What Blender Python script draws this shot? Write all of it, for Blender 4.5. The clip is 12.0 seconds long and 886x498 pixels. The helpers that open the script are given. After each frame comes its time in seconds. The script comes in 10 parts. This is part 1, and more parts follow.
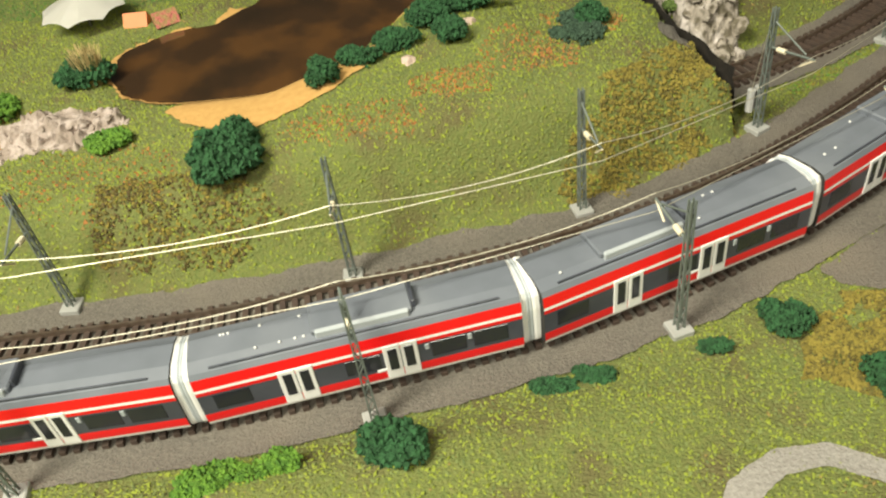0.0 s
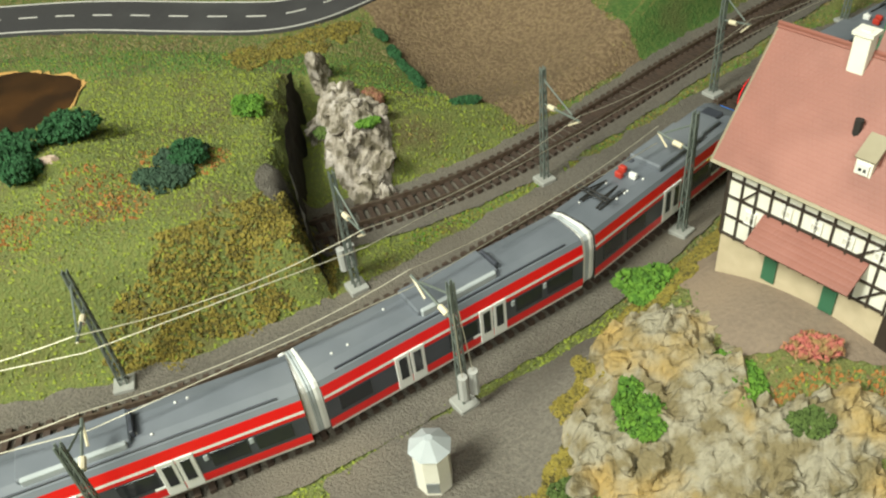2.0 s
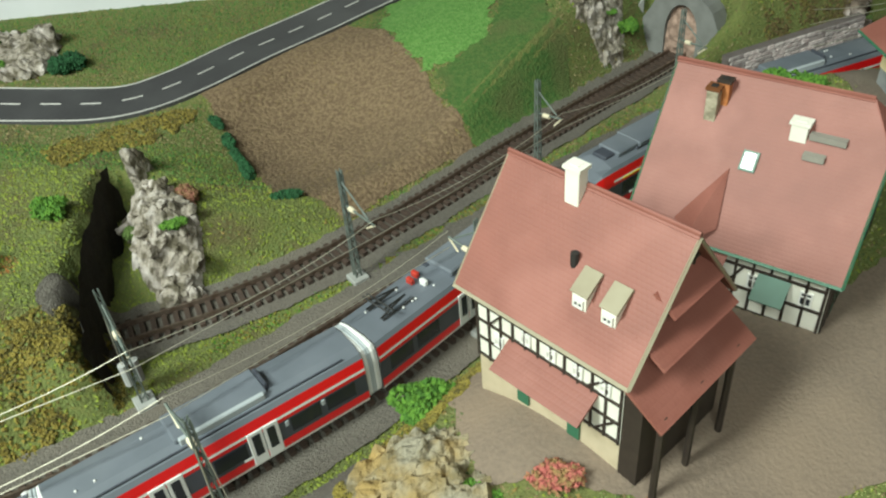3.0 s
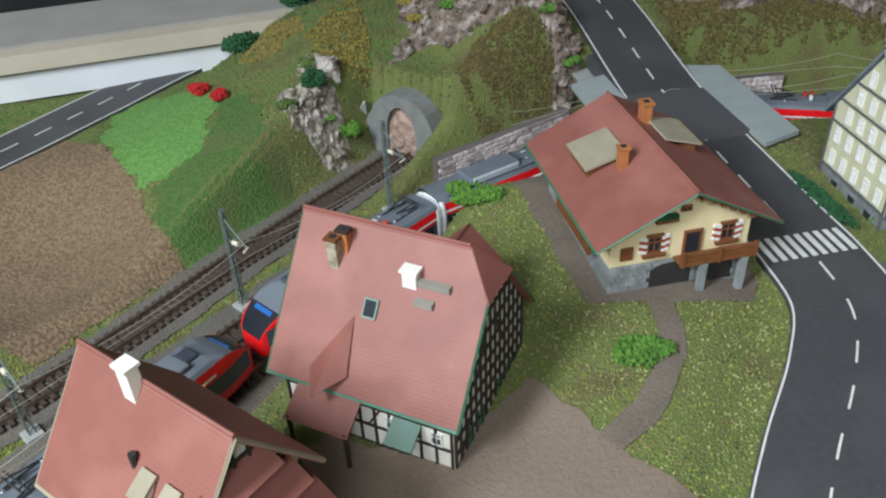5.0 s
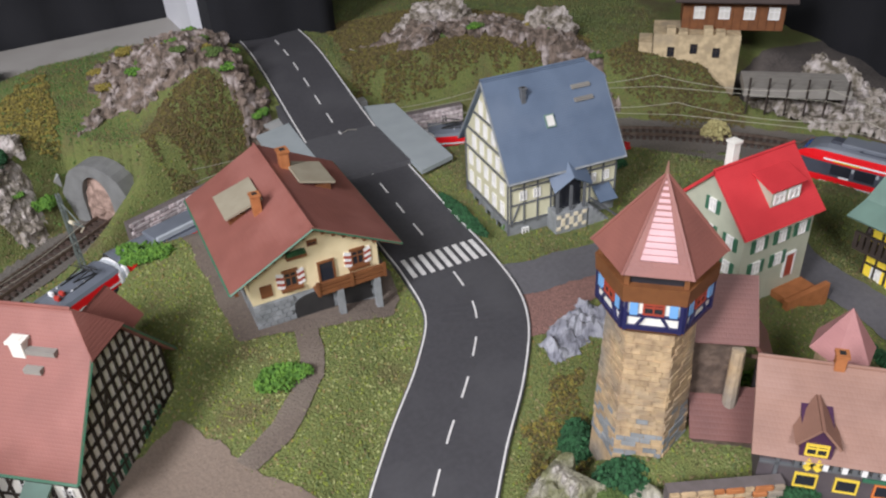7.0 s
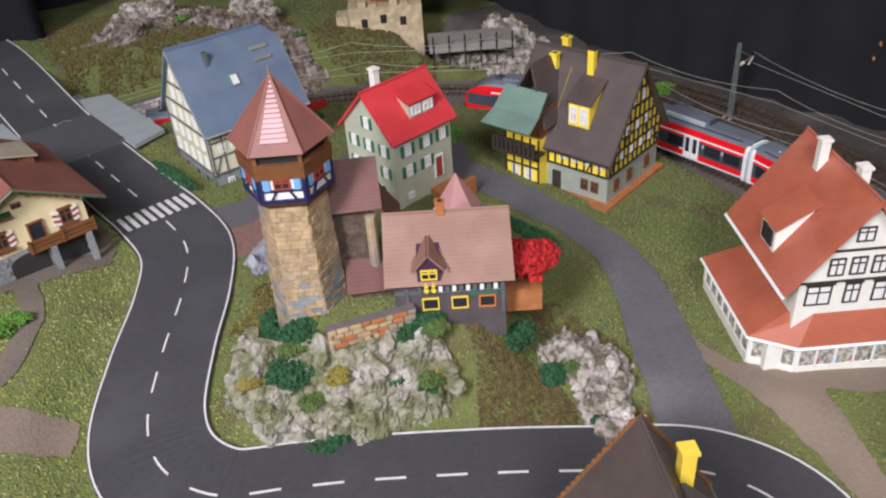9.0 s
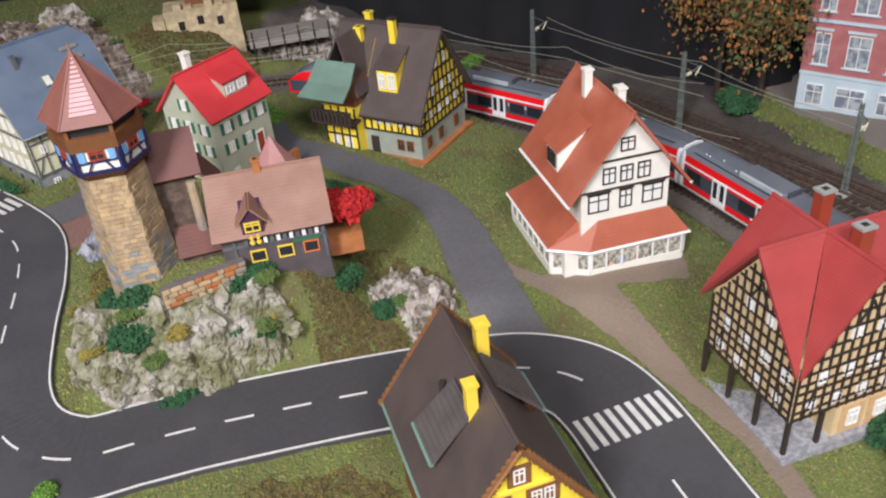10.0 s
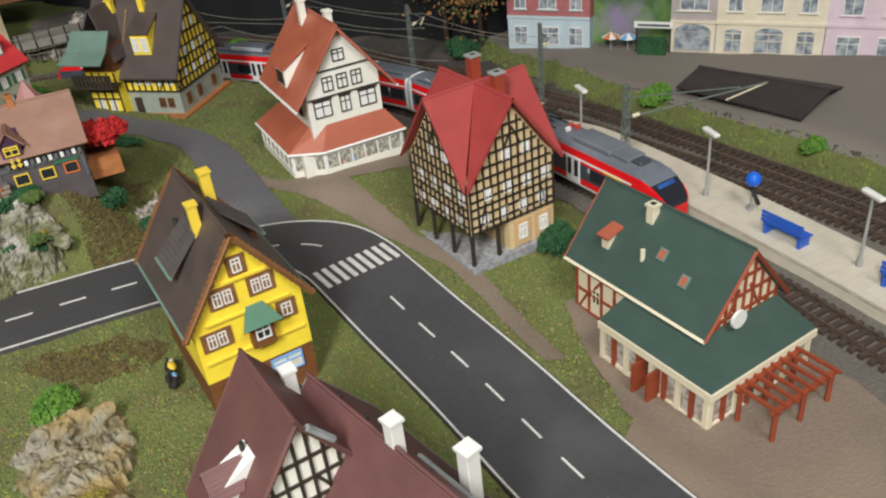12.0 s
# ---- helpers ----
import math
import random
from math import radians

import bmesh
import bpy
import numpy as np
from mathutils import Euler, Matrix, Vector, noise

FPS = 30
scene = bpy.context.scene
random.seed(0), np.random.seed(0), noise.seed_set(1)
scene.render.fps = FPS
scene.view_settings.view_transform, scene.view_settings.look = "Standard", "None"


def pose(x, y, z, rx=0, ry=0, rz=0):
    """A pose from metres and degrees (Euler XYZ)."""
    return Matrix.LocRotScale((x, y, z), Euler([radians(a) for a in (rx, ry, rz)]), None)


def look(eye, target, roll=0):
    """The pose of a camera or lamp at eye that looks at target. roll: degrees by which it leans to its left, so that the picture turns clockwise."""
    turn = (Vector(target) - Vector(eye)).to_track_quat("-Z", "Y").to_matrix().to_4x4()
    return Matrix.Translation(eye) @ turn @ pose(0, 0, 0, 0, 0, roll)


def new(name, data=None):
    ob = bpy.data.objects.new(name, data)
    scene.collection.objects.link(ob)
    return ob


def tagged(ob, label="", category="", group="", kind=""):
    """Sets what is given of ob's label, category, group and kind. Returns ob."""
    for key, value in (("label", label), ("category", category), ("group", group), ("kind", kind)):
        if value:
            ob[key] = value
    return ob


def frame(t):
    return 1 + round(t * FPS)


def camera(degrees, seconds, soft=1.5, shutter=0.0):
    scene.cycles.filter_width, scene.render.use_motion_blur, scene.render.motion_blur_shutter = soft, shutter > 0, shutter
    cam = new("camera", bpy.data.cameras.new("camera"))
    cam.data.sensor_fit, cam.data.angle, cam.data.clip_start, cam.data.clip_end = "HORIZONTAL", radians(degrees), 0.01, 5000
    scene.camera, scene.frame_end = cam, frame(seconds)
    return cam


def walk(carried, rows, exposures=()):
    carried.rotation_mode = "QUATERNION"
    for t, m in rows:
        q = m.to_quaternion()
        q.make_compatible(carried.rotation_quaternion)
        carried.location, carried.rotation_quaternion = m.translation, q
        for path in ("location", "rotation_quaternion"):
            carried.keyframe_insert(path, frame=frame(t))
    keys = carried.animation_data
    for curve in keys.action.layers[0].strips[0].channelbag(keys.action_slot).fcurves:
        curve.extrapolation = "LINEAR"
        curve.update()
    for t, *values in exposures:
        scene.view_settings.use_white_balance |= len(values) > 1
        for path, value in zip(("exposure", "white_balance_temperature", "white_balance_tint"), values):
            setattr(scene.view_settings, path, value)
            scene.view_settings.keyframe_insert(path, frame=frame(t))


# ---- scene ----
cam = camera(56.9, 12.0, 2.2)
# seconds, eye, then yaw, pitch and roll in degrees
PATH = [
    (0.0, 0.0049, 0.0069, 0.3294, 7.137, -41.573, -9.009),
    (0.5, 0.0844, 0.0357, 0.3222, 6.957, -42.583, -7.981),
    (1.0, 0.1585, 0.0677, 0.32, 7.663, -42.477, -7.568),
    (1.5, 0.2209, 0.0967, 0.3223, 7.968, -41.677, -7.556),
    (2.0, 0.2656, 0.1134, 0.3391, 6.794, -40.753, -7.23),
    (2.5, 0.3155, 0.133, 0.3434, 4.981, -39.321, -6.625),
    (3.0, 0.3596, 0.146, 0.354, 1.841, -38.16, -5.342),
    (3.2, 0.3743, 0.1534, 0.3576, 0.69, -37.832, -5.346),
    (4.8, 0.4734, 0.1714, 0.3887, -8.877, -36.266, -2.877),
    (5.0, 0.4864, 0.1681, 0.3896, -10.029, -35.709, -2.95),
    (5.5, 0.5197, 0.1607, 0.3972, -13.03, -35.034, -3.244),
    (6.0, 0.5496, 0.148, 0.4061, -16.338, -34.518, -3.5),
    (6.5, 0.575, 0.1232, 0.4083, -19.818, -34.039, -3.409),
    (7.0, 0.5972, 0.0907, 0.4114, -23.684, -33.742, -3.442),
    (7.2, 0.6054, 0.0768, 0.4089, -25.23, -33.576, -3.551),
    (8.8, 0.6081, -0.0407, 0.404, -37.357, -33.296, -4.263),
    (9.0, 0.6046, -0.0572, 0.401, -39.431, -33.534, -4.289),
    (9.5, 0.5851, -0.0921, 0.3949, -44.184, -33.667, -4.991),
    (10.0, 0.5785, -0.125, 0.3875, -50.382, -33.527, -5.678),
    (10.5, 0.5765, -0.1436, 0.3738, -55.738, -33.175, -5.973),
    (11.0, 0.5574, -0.1745, 0.3619, -58.658, -32.761, -6.167),
    (11.5, 0.5242, -0.2162, 0.3539, -61.418, -32.508, -6.004),
    (12.0, 0.4832, -0.2628, 0.3459, -63.784, -32.157, -6.382),
]


def heading(yaw, pitch):
    yaw, pitch = radians(yaw), radians(pitch)
    return Vector((-math.sin(yaw) * math.cos(pitch), math.cos(yaw) * math.cos(pitch), math.sin(pitch)))


walk(cam, [(t, look((x, y, z), Vector((x, y, z)) + heading(yaw, pitch), roll)) for t, x, y, z, yaw, pitch, roll in PATH],
     [(0.0, -0.1, 7100, 0), (0.5, -0.2, 7100, 0), (1.0, -0.05, 7000, 0), (2.0, -0.1, 6600, -6), (3.0, -0.15, 5950, -10), (5.0, -0.1, 5450, 4), (6.5, -0.05, 5700, 14),
      (9.5, 0.0, 5750, 17), (10.5, 0.05, 5950, 12), (11.0, 0.0, 5950, 8), (12.0, -0.27, 6050, 7)])

# ---- light ----
world = bpy.data.worlds.new("room_air")
world.use_nodes = True
world.node_tree.nodes["Background"].inputs[0].default_value = (0.75, 0.8, 0.9, 1)
world.node_tree.nodes["Background"].inputs[1].default_value = 0.012
scene.world = world


def ceiling_tube(x, y, z, sx, sy, watts, color):
    data = bpy.data.lights.new("ceiling_tube", "AREA")
    data.shape, data.size, data.size_y, data.energy, data.color = "RECTANGLE", sx, sy, watts, color
    ob = new("ceiling_tube", data)
    ob.matrix_basis = look((x, y, z), (0.5, 0.3, 0.0))
    return ob


ceiling_tube(-0.62, -0.3, 1.3, 0.35, 0.7, 51, (1.0, 0.95, 0.88))
ceiling_tube(0.25, -0.8, 1.2, 0.6, 0.35, 16, (1.0, 0.95, 0.88))
scene.view_settings.exposure = 0.0


# ---- materials ----
def material(name, color, rough=0.8, second=None, scale=40.0, amount=0.5, bump=0.0, bump_scale=None, metal=0.0, third=None, third_scale=None, coat=0.0, per_object=0.0):
    """Two colours mixed by a fine noise, a third by a coarse one, a bump and a touch of roughness change."""
    m = bpy.data.materials.new(name)
    m.use_nodes = True
    t = m.node_tree
    shader = t.nodes["Principled BSDF"]
    geo = t.nodes.new("ShaderNodeNewGeometry")
    second = second or tuple(c * 0.72 for c in color)

    def cloud(size, detail=4.0):
        n = t.nodes.new("ShaderNodeTexNoise")
        n.inputs["Scale"].default_value, n.inputs["Detail"].default_value = size, detail
        t.links.new(geo.outputs["Position"], n.inputs["Vector"])
        return n

    def blend(a, b, fac, low, high):
        ramp = t.nodes.new("ShaderNodeMapRange")
        ramp.inputs[1].default_value, ramp.inputs[2].default_value = low, high
        t.links.new(fac, ramp.inputs[0])
        mix = t.nodes.new("ShaderNodeMix")
        mix.data_type = "RGBA"
        t.links.new(ramp.outputs[0], mix.inputs["Factor"])
        for socket, value in ((mix.inputs[6], a), (mix.inputs[7], b)):
            if isinstance(value, tuple):
                socket.default_value = (*value, 1)
            else:
                t.links.new(value, socket)
        return mix.outputs[2]

    fine = cloud(scale)
    out = blend(color, second, fine.outputs["Fac"], 0.5 - 0.28 * (1.2 - amount), 0.5 + 0.28 * (1.2 - amount))
    if third:
        coarse = cloud(third_scale or scale / 8)
        out = blend(out, third, coarse.outputs["Fac"], 0.5, 0.68)
    if per_object:
        info = t.nodes.new("ShaderNodeObjectInfo")
        hsv = t.nodes.new("ShaderNodeHueSaturation")
        span = t.nodes.new("ShaderNodeMapRange")
        span.inputs[3].default_value, span.inputs[4].default_value = 1 - per_object, 1 + per_object
        t.links.new(info.outputs["Random"], span.inputs[0])
        t.links.new(span.outputs[0], hsv.inputs["Value"])
        t.links.new(out, hsv.inputs["Color"])
        out = hsv.outputs[0]
    t.links.new(out, shader.inputs["Base Color"])
    shader.inputs["Roughness"].default_value = rough
    shader.inputs["Metallic"].default_value = metal
    shader.inputs["Coat Weight"].default_value = coat
    if bump:
        rough_noise = cloud(bump_scale or scale, 6.0)
        b = t.nodes.new("ShaderNodeBump")
        b.inputs["Strength"].default_value, b.inputs["Distance"].default_value = min(1.0, bump), 0.002
        t.links.new(rough_noise.outputs["Fac"], b.inputs["Height"])
        t.links.new(b.outputs[0], shader.inputs["Normal"])
    return m


GRASS = material("turf", (0.13, 0.16, 0.042), 0.95, (0.165, 0.18, 0.05), 340, 0.7, 1.0, 600, third=(0.13, 0.115, 0.044), third_scale=26)
MOSS = material("dry_moss", (0.25, 0.2, 0.038), 0.95, (0.2, 0.16, 0.03), 160, 0.9, 1.0, 250)
BALLAST = material("grey_ballast", (0.165, 0.148, 0.123), 0.95, (0.12, 0.106, 0.09), 500, 0.7, 0.8, 700, third=(0.18, 0.155, 0.125), third_scale=9)
YARD_BED = material("dark_yard_ballast", (0.085, 0.072, 0.062), 0.95, (0.05, 0.042, 0.037), 420, 0.8, 0.9, 600, third=(0.12, 0.10, 0.085), third_scale=14)
SQUARE = material("grey_square", (0.21, 0.18, 0.155), 0.9, (0.19, 0.165, 0.14), 300, 0.5, 0.2, 600, third=(0.19, 0.165, 0.14), third_scale=8)
YARD = material("brown_yard", (0.23, 0.175, 0.13), 0.95, (0.19, 0.145, 0.11), 400, 0.5, 0.4, 500, third=(0.24, 0.18, 0.13), third_scale=12)
FIELD = material("ploughed_field", (0.235, 0.165, 0.095), 0.95, (0.15, 0.1, 0.058), 330, 0.9, 1.0, 330)
SAND = material("sand", (0.55, 0.33, 0.11), 0.9, (0.48, 0.27, 0.085), 200, 0.5, 0.3, 500)
ASPHALT = material("asphalt", (0.062, 0.06, 0.064), 0.62, (0.052, 0.05, 0.053), 300, 0.6, 0.05, 900, third=(0.075, 0.073, 0.076), third_scale=14)
LANE = material("worn_lane", (0.13, 0.125, 0.13), 0.75, (0.11, 0.105, 0.11), 300, 0.6, 0.1, 700)
PAINT = material("road_paint", (0.72, 0.70, 0.66), 0.6, (0.6, 0.58, 0.55), 200, 0.5)
WHITE = material("white_plaster", (0.83, 0.80, 0.71), 0.75, (0.77, 0.74, 0.65), 120, 0.5, 0.1, 300)
CREAM = material("cream_plaster", (0.80, 0.67, 0.40), 0.75, (0.73, 0.60, 0.34), 120, 0.5, 0.1, 300)
TAN = material("tan_plaster", (0.62, 0.42, 0.22), 0.75, (0.55, 0.36, 0.18), 120, 0.5, 0.1, 300)
YELLOW = material("yellow_plaster", (0.95, 0.72, 0.05), 0.6, (0.88, 0.65, 0.04), 120, 0.5, 0.1, 300)
GREENISH = material("pale_green_plaster", (0.47, 0.48, 0.36), 0.7, (0.42, 0.43, 0.32), 120, 0.5, 0.1, 300)
STONE_GREY = material("grey_stone", (0.27, 0.28, 0.28), 0.8, (0.20, 0.21, 0.21), 120, 0.8, 0.3, 200, per_object=0.12)
STONE_TAN = material("tan_stone", (0.50, 0.36, 0.20), 0.8, (0.37, 0.26, 0.15), 140, 0.8, 0.5, 300, third=(0.27, 0.23, 0.18), third_scale=30, per_object=0.15)
TIMBER = material("dark_timber", (0.028, 0.019, 0.014), 0.7, (0.04, 0.028, 0.02), 150, 0.6)
TIMBER_BROWN = material("brown_timber", (0.20, 0.075, 0.022), 0.65, (0.15, 0.055, 0.017), 150, 0.6)
GLASS = material("dark_glass", (0.02, 0.022, 0.028), 0.12, (0.03, 0.032, 0.04), 30, 0.4)
ROCK = material("painted_rock", (0.44, 0.37, 0.28), 0.85, (0.20, 0.16, 0.12), 55, 0.9, 1.0, 130, third=(0.60, 0.54, 0.46), third_scale=34)
CONCRETE = material("concrete", (0.36, 0.36, 0.34), 0.85, (0.31, 0.31, 0.29), 90, 0.6, 0.2, 400)
BLACK = material("black_cloth", (0.006, 0.006, 0.008), 0.95, (0.01, 0.01, 0.012), 20, 0.5)
RED = material("train_red", (0.80, 0.010, 0.014), 0.35, (0.76, 0.009, 0.013), 30, 0.3, coat=0.1)
TRAIN_GREY = material("train_roof_grey", (0.16, 0.175, 0.205), 0.55, (0.135, 0.15, 0.175), 60, 0.5, third=(0.19, 0.205, 0.23), third_scale=14)
TRAIN_DARK = material("train_window_band", (0.075, 0.08, 0.1), 0.35, (0.05, 0.055, 0.07), 60, 0.5)
TRAIN_WHITE = material("train_white", (0.84, 0.83, 0.81), 0.4, (0.79, 0.78, 0.76), 60, 0.5)
BELLOWS = material("grey_bellows", (0.45, 0.48, 0.50), 0.7, (0.38, 0.41, 0.43), 60, 0.5)
UNDER = material("dark_underframe", (0.02, 0.019, 0.018), 0.7, (0.03, 0.028, 0.026), 90, 0.5)
SLEEPER = material("brown_sleeper", (0.075, 0.048, 0.035), 0.8, (0.05, 0.034, 0.026), 200, 0.6)
RAIL = material("worn_rail", (0.25, 0.20, 0.16), 0.4, (0.16, 0.11, 0.08), 200, 0.6, metal=0.7)
MAST = material("mast_green_grey", (0.16, 0.185, 0.165), 0.6, (0.12, 0.14, 0.125), 200, 0.6)
WIRE = material("catenary_wire", (0.55, 0.52, 0.42), 0.4, (0.45, 0.42, 0.33), 100, 0.5, metal=0.5)
BUSH_DARK = material("dark_green_foam", (0.03, 0.105, 0.036), 0.95, (0.018, 0.065, 0.022), 260, 0.9, 1.0, 400)
BUSH_LIGHT = material("light_green_foam", (0.13, 0.26, 0.03), 0.95, (0.07, 0.16, 0.02), 260, 0.9, 1.0, 400)
BUSH_RED = material("red_foam", (0.50, 0.016, 0.014), 0.9, (0.33, 0.01, 0.01), 260, 0.9, 1.0, 400)
PLATFORM = material("platform_slabs", (0.62, 0.56, 0.45), 0.8, (0.56, 0.50, 0.40), 100, 0.5, 0.1, 300)
ROOM_WALL = material("dark_room_wall", (0.02, 0.02, 0.025), 0.9, (0.03, 0.03, 0.035), 3, 0.5)
CEILING = material("grey_ceiling", (0.5, 0.49, 0.47), 0.9, (0.45, 0.44, 0.42), 5, 0.5)


# ---- mesh helpers ----
def mesh_object(name, bm, mat, parent=None, label="", smooth=False):
    data = bpy.data.meshes.new(name)
    bm.normal_update()
    bm.to_mesh(data)
    bm.free()
    for m in (mat if isinstance(mat, (list, tuple)) else [mat]):
        data.materials.append(m)
    if smooth:
        data.polygons.foreach_set("use_smooth", [True] * len(data.polygons))
    ob = new(name, data)
    if parent:
        ob.parent = parent
    if label:
        tagged(ob, label)
    return ob


def part(name, bm, mat, parent, label="", smooth=False):
    return mesh_object(name, bm, mat, parent, label, smooth)


def thing(name, m, label, category, group="", kind=""):
    ob = new(name)
    ob.empty_display_size = 0.01
    ob.matrix_basis = m
    return tagged(ob, label, category, group, kind)


def add_box(bm, x0, x1, y0, y1, z0, z1, m=None, bevel=0.0):
    made = bmesh.ops.create_cube(bm, size=1.0)["verts"]
    bmesh.ops.scale(bm, vec=(x1 - x0, y1 - y0, z1 - z0), verts=made)
    bmesh.ops.translate(bm, vec=((x0 + x1) / 2, (y0 + y1) / 2, (z0 + z1) / 2), verts=made)
    if bevel:
        edges = list({e for v in made for e in v.link_edges})
        made = bmesh.ops.bevel(bm, geom=edges, offset=bevel, segments=1, affect="EDGES")["verts"]
    if m is not None:
        bmesh.ops.transform(bm, matrix=m, verts=made)
    return made


def box(x0, x1, y0, y1, z0, z1, m=None, bevel=0.0):
    bm = bmesh.new()
    add_box(bm, x0, x1, y0, y1, z0, z1, m, bevel)
    return bm


def add_prism(bm, outline, z0, z1, m=None):
    """A solid between two heights over a flat outline (counter-clockwise)."""
    low = [bm.verts.new((x, y, z0)) for x, y in outline]
    top = [bm.verts.new((x, y, z1)) for x, y in outline]
    n = len(outline)
    bm.faces.new(low[::-1])
    bm.faces.new(top)
    for i in range(n):
        bm.faces.new((low[i], low[(i + 1) % n], top[(i + 1) % n], top[i]))
    if m is not None:
        bmesh.ops.transform(bm, matrix=m, verts=low + top)
    return low + top


def add_slab(bm, corners, thick):
    """A flat plate from its four upper corners (counter-clockwise from outside), with a thickness below."""
    a, b, c = (Vector(p) for p in corners[:3])
    n = (b - a).cross(c - b).normalized() * thick
    top = [bm.verts.new(p) for p in corners]
    low = [bm.verts.new(Vector(p) - n) for p in corners]
    k = len(corners)
    bm.faces.new(top)
    bm.faces.new(low[::-1])
    for i in range(k):
        bm.faces.new((top[(i + 1) % k], top[i], low[i], low[(i + 1) % k]))
    return top + low


def add_rod(bm, p, q, r, sides=6, r2=None):
    p, q = Vector(p), Vector(q)
    d = q - p
    m = Matrix.Translation((p + q) / 2) @ d.to_track_quat("Z", "Y").to_matrix().to_4x4()
    return bmesh.ops.create_cone(bm, cap_ends=True, segments=sides, radius1=r, radius2=r if r2 is None else r2, depth=d.length, matrix=m)["verts"]


def rod(p, q, r, sides=6, r2=None):
    bm = bmesh.new()
    add_rod(bm, p, q, r, sides, r2)
    return bm


# ---- plan: lines of track and road ----
def spline(points, step=0.006):
    """Evenly spaced points on a smooth curve through the given ones."""
    pts = [Vector((*p, 0)) for p in points]
    pts = [pts[0] * 2 - pts[1]] + pts + [pts[-1] * 2 - pts[-2]]
    dense = []
    for a, b, c, d in zip(pts, pts[1:], pts[2:], pts[3:]):
        for k in range(24):
            t = k / 24
            dense.append(0.5 * (2 * b + (c - a) * t + (2 * a - 5 * b + 4 * c - d) * t * t + (3 * b - a - 3 * c + d) * t ** 3))
    dense.append(pts[-2])
    out, carry = [dense[0]], 0.0
    for a, b in zip(dense, dense[1:]):
        length = (b - a).length
        while carry + length >= step:
            f = (step - carry) / length
            a = a.lerp(b, f)
            out.append(a.copy())
            length = (b - a).length
            carry = 0.0
        carry += length
    return np.array([(p.x, p.y) for p in out])


TRACK_INNER = spline([(-0.75, 0.235), (-0.45, 0.238), (-0.3, 0.246), (-0.156, 0.264), (-0.069, 0.283), (0.005, 0.303), (0.081, 0.33), (0.158, 0.372), (0.222, 0.416),
                      (0.276, 0.454), (0.33, 0.502), (0.402, 0.577), (0.443, 0.614), (0.581, 0.716), (0.676, 0.756), (0.78, 0.787), (0.9, 0.793), (1.0, 0.765), (1.075, 0.712),
                      (1.16, 0.635), (1.235, 0.55), (1.268, 0.45), (1.272, 0.36), (1.262, 0.26), (1.23, 0.13), (1.185, 0.035), (1.125, -0.07), (1.06, -0.165), (0.985, -0.265), (0.92, -0.345), (0.8, -0.5)])
TRACK_OUTER = spline([(-0.75, 0.3), (-0.45, 0.302), (-0.3, 0.311), (-0.167, 0.323), (-0.036, 0.35), (0.032, 0.366), (0.1, 0.392), (0.165, 0.428), (0.235, 0.48), (0.28, 0.518), (0.334, 0.561),
                      (0.393, 0.612), (0.466, 0.676), (0.556, 0.738), (0.66, 0.787), (0.765, 0.823), (0.9, 0.835), (1.03, 0.805), (1.15, 0.74), (1.25, 0.64), (1.31, 0.52),
                      (1.33, 0.4), (1.325, 0.27), (1.295, 0.13), (1.25, 0.0), (1.185, -0.13), (1.13, -0.24), (1.06, -0.36), (0.97, -0.5)])
TRACK_BRANCH = spline([(0.118, 0.516), (0.15, 0.531), (0.209, 0.556), (0.262, 0.589), (0.33, 0.646), (0.4, 0.712), (0.475, 0.778), (0.566, 0.856), (0.66, 0.94), (0.72, 1.0)])
TRACK_YARD = spline([(1.3, 0.75), (1.39, 0.58), (1.41, 0.4), (1.378, 0.25), (1.328, 0.1), (1.264, -0.06), (1.19, -0.2), (1.113, -0.33), (1.01, -0.5)])
TRACK_SIDING = spline([(1.28, 0.72), (1.345, 0.58), (1.37, 0.42), (1.355, 0.28), (1.322, 0.14), (1.29, 0.03), (1.256, -0.075)])
ROAD = spline([(0.805, 1.25), (0.805, 1.03), (0.803, 0.78), (0.802, 0.62), (0.803, 0.55), (0.797, 0.496), (0.769, 0.45), (0.728, 0.402), (0.694, 0.355), (0.684, 0.315), (0.698, 0.277),
               (0.735, 0.252), (0.772, 0.227), (0.83, 0.181), (0.882, 0.134), (0.911, 0.106), (0.924, 0.08), (0.926, 0.055), (0.916, 0.029), (0.898, 0.0), (0.869, -0.045), (0.826, -0.114), (0.768, -0.197), (0.62, -0.41)])
ROAD_BACK = spline([(-0.6, 0.83), (-0.3, 0.81), (-0.13, 0.805), (0.0, 0.797), (0.07, 0.797), (0.12, 0.83), (0.175, 0.89), (0.25, 0.96), (0.305, 1.01), (0.37, 1.065)])
LANE_NORTH = spline([(0.833, 0.518), (0.87, 0.51), (0.93, 0.505), (0.99, 0.5), (1.04, 0.47)])
LANE_HILL = spline([(0.922, 0.088), (0.946, 0.124), (0.97, 0.158), (0.996, 0.193), (1.026, 0.234), (1.044, 0.285), (1.04, 0.36), (1.03, 0.43), (1.05, 0.47)])


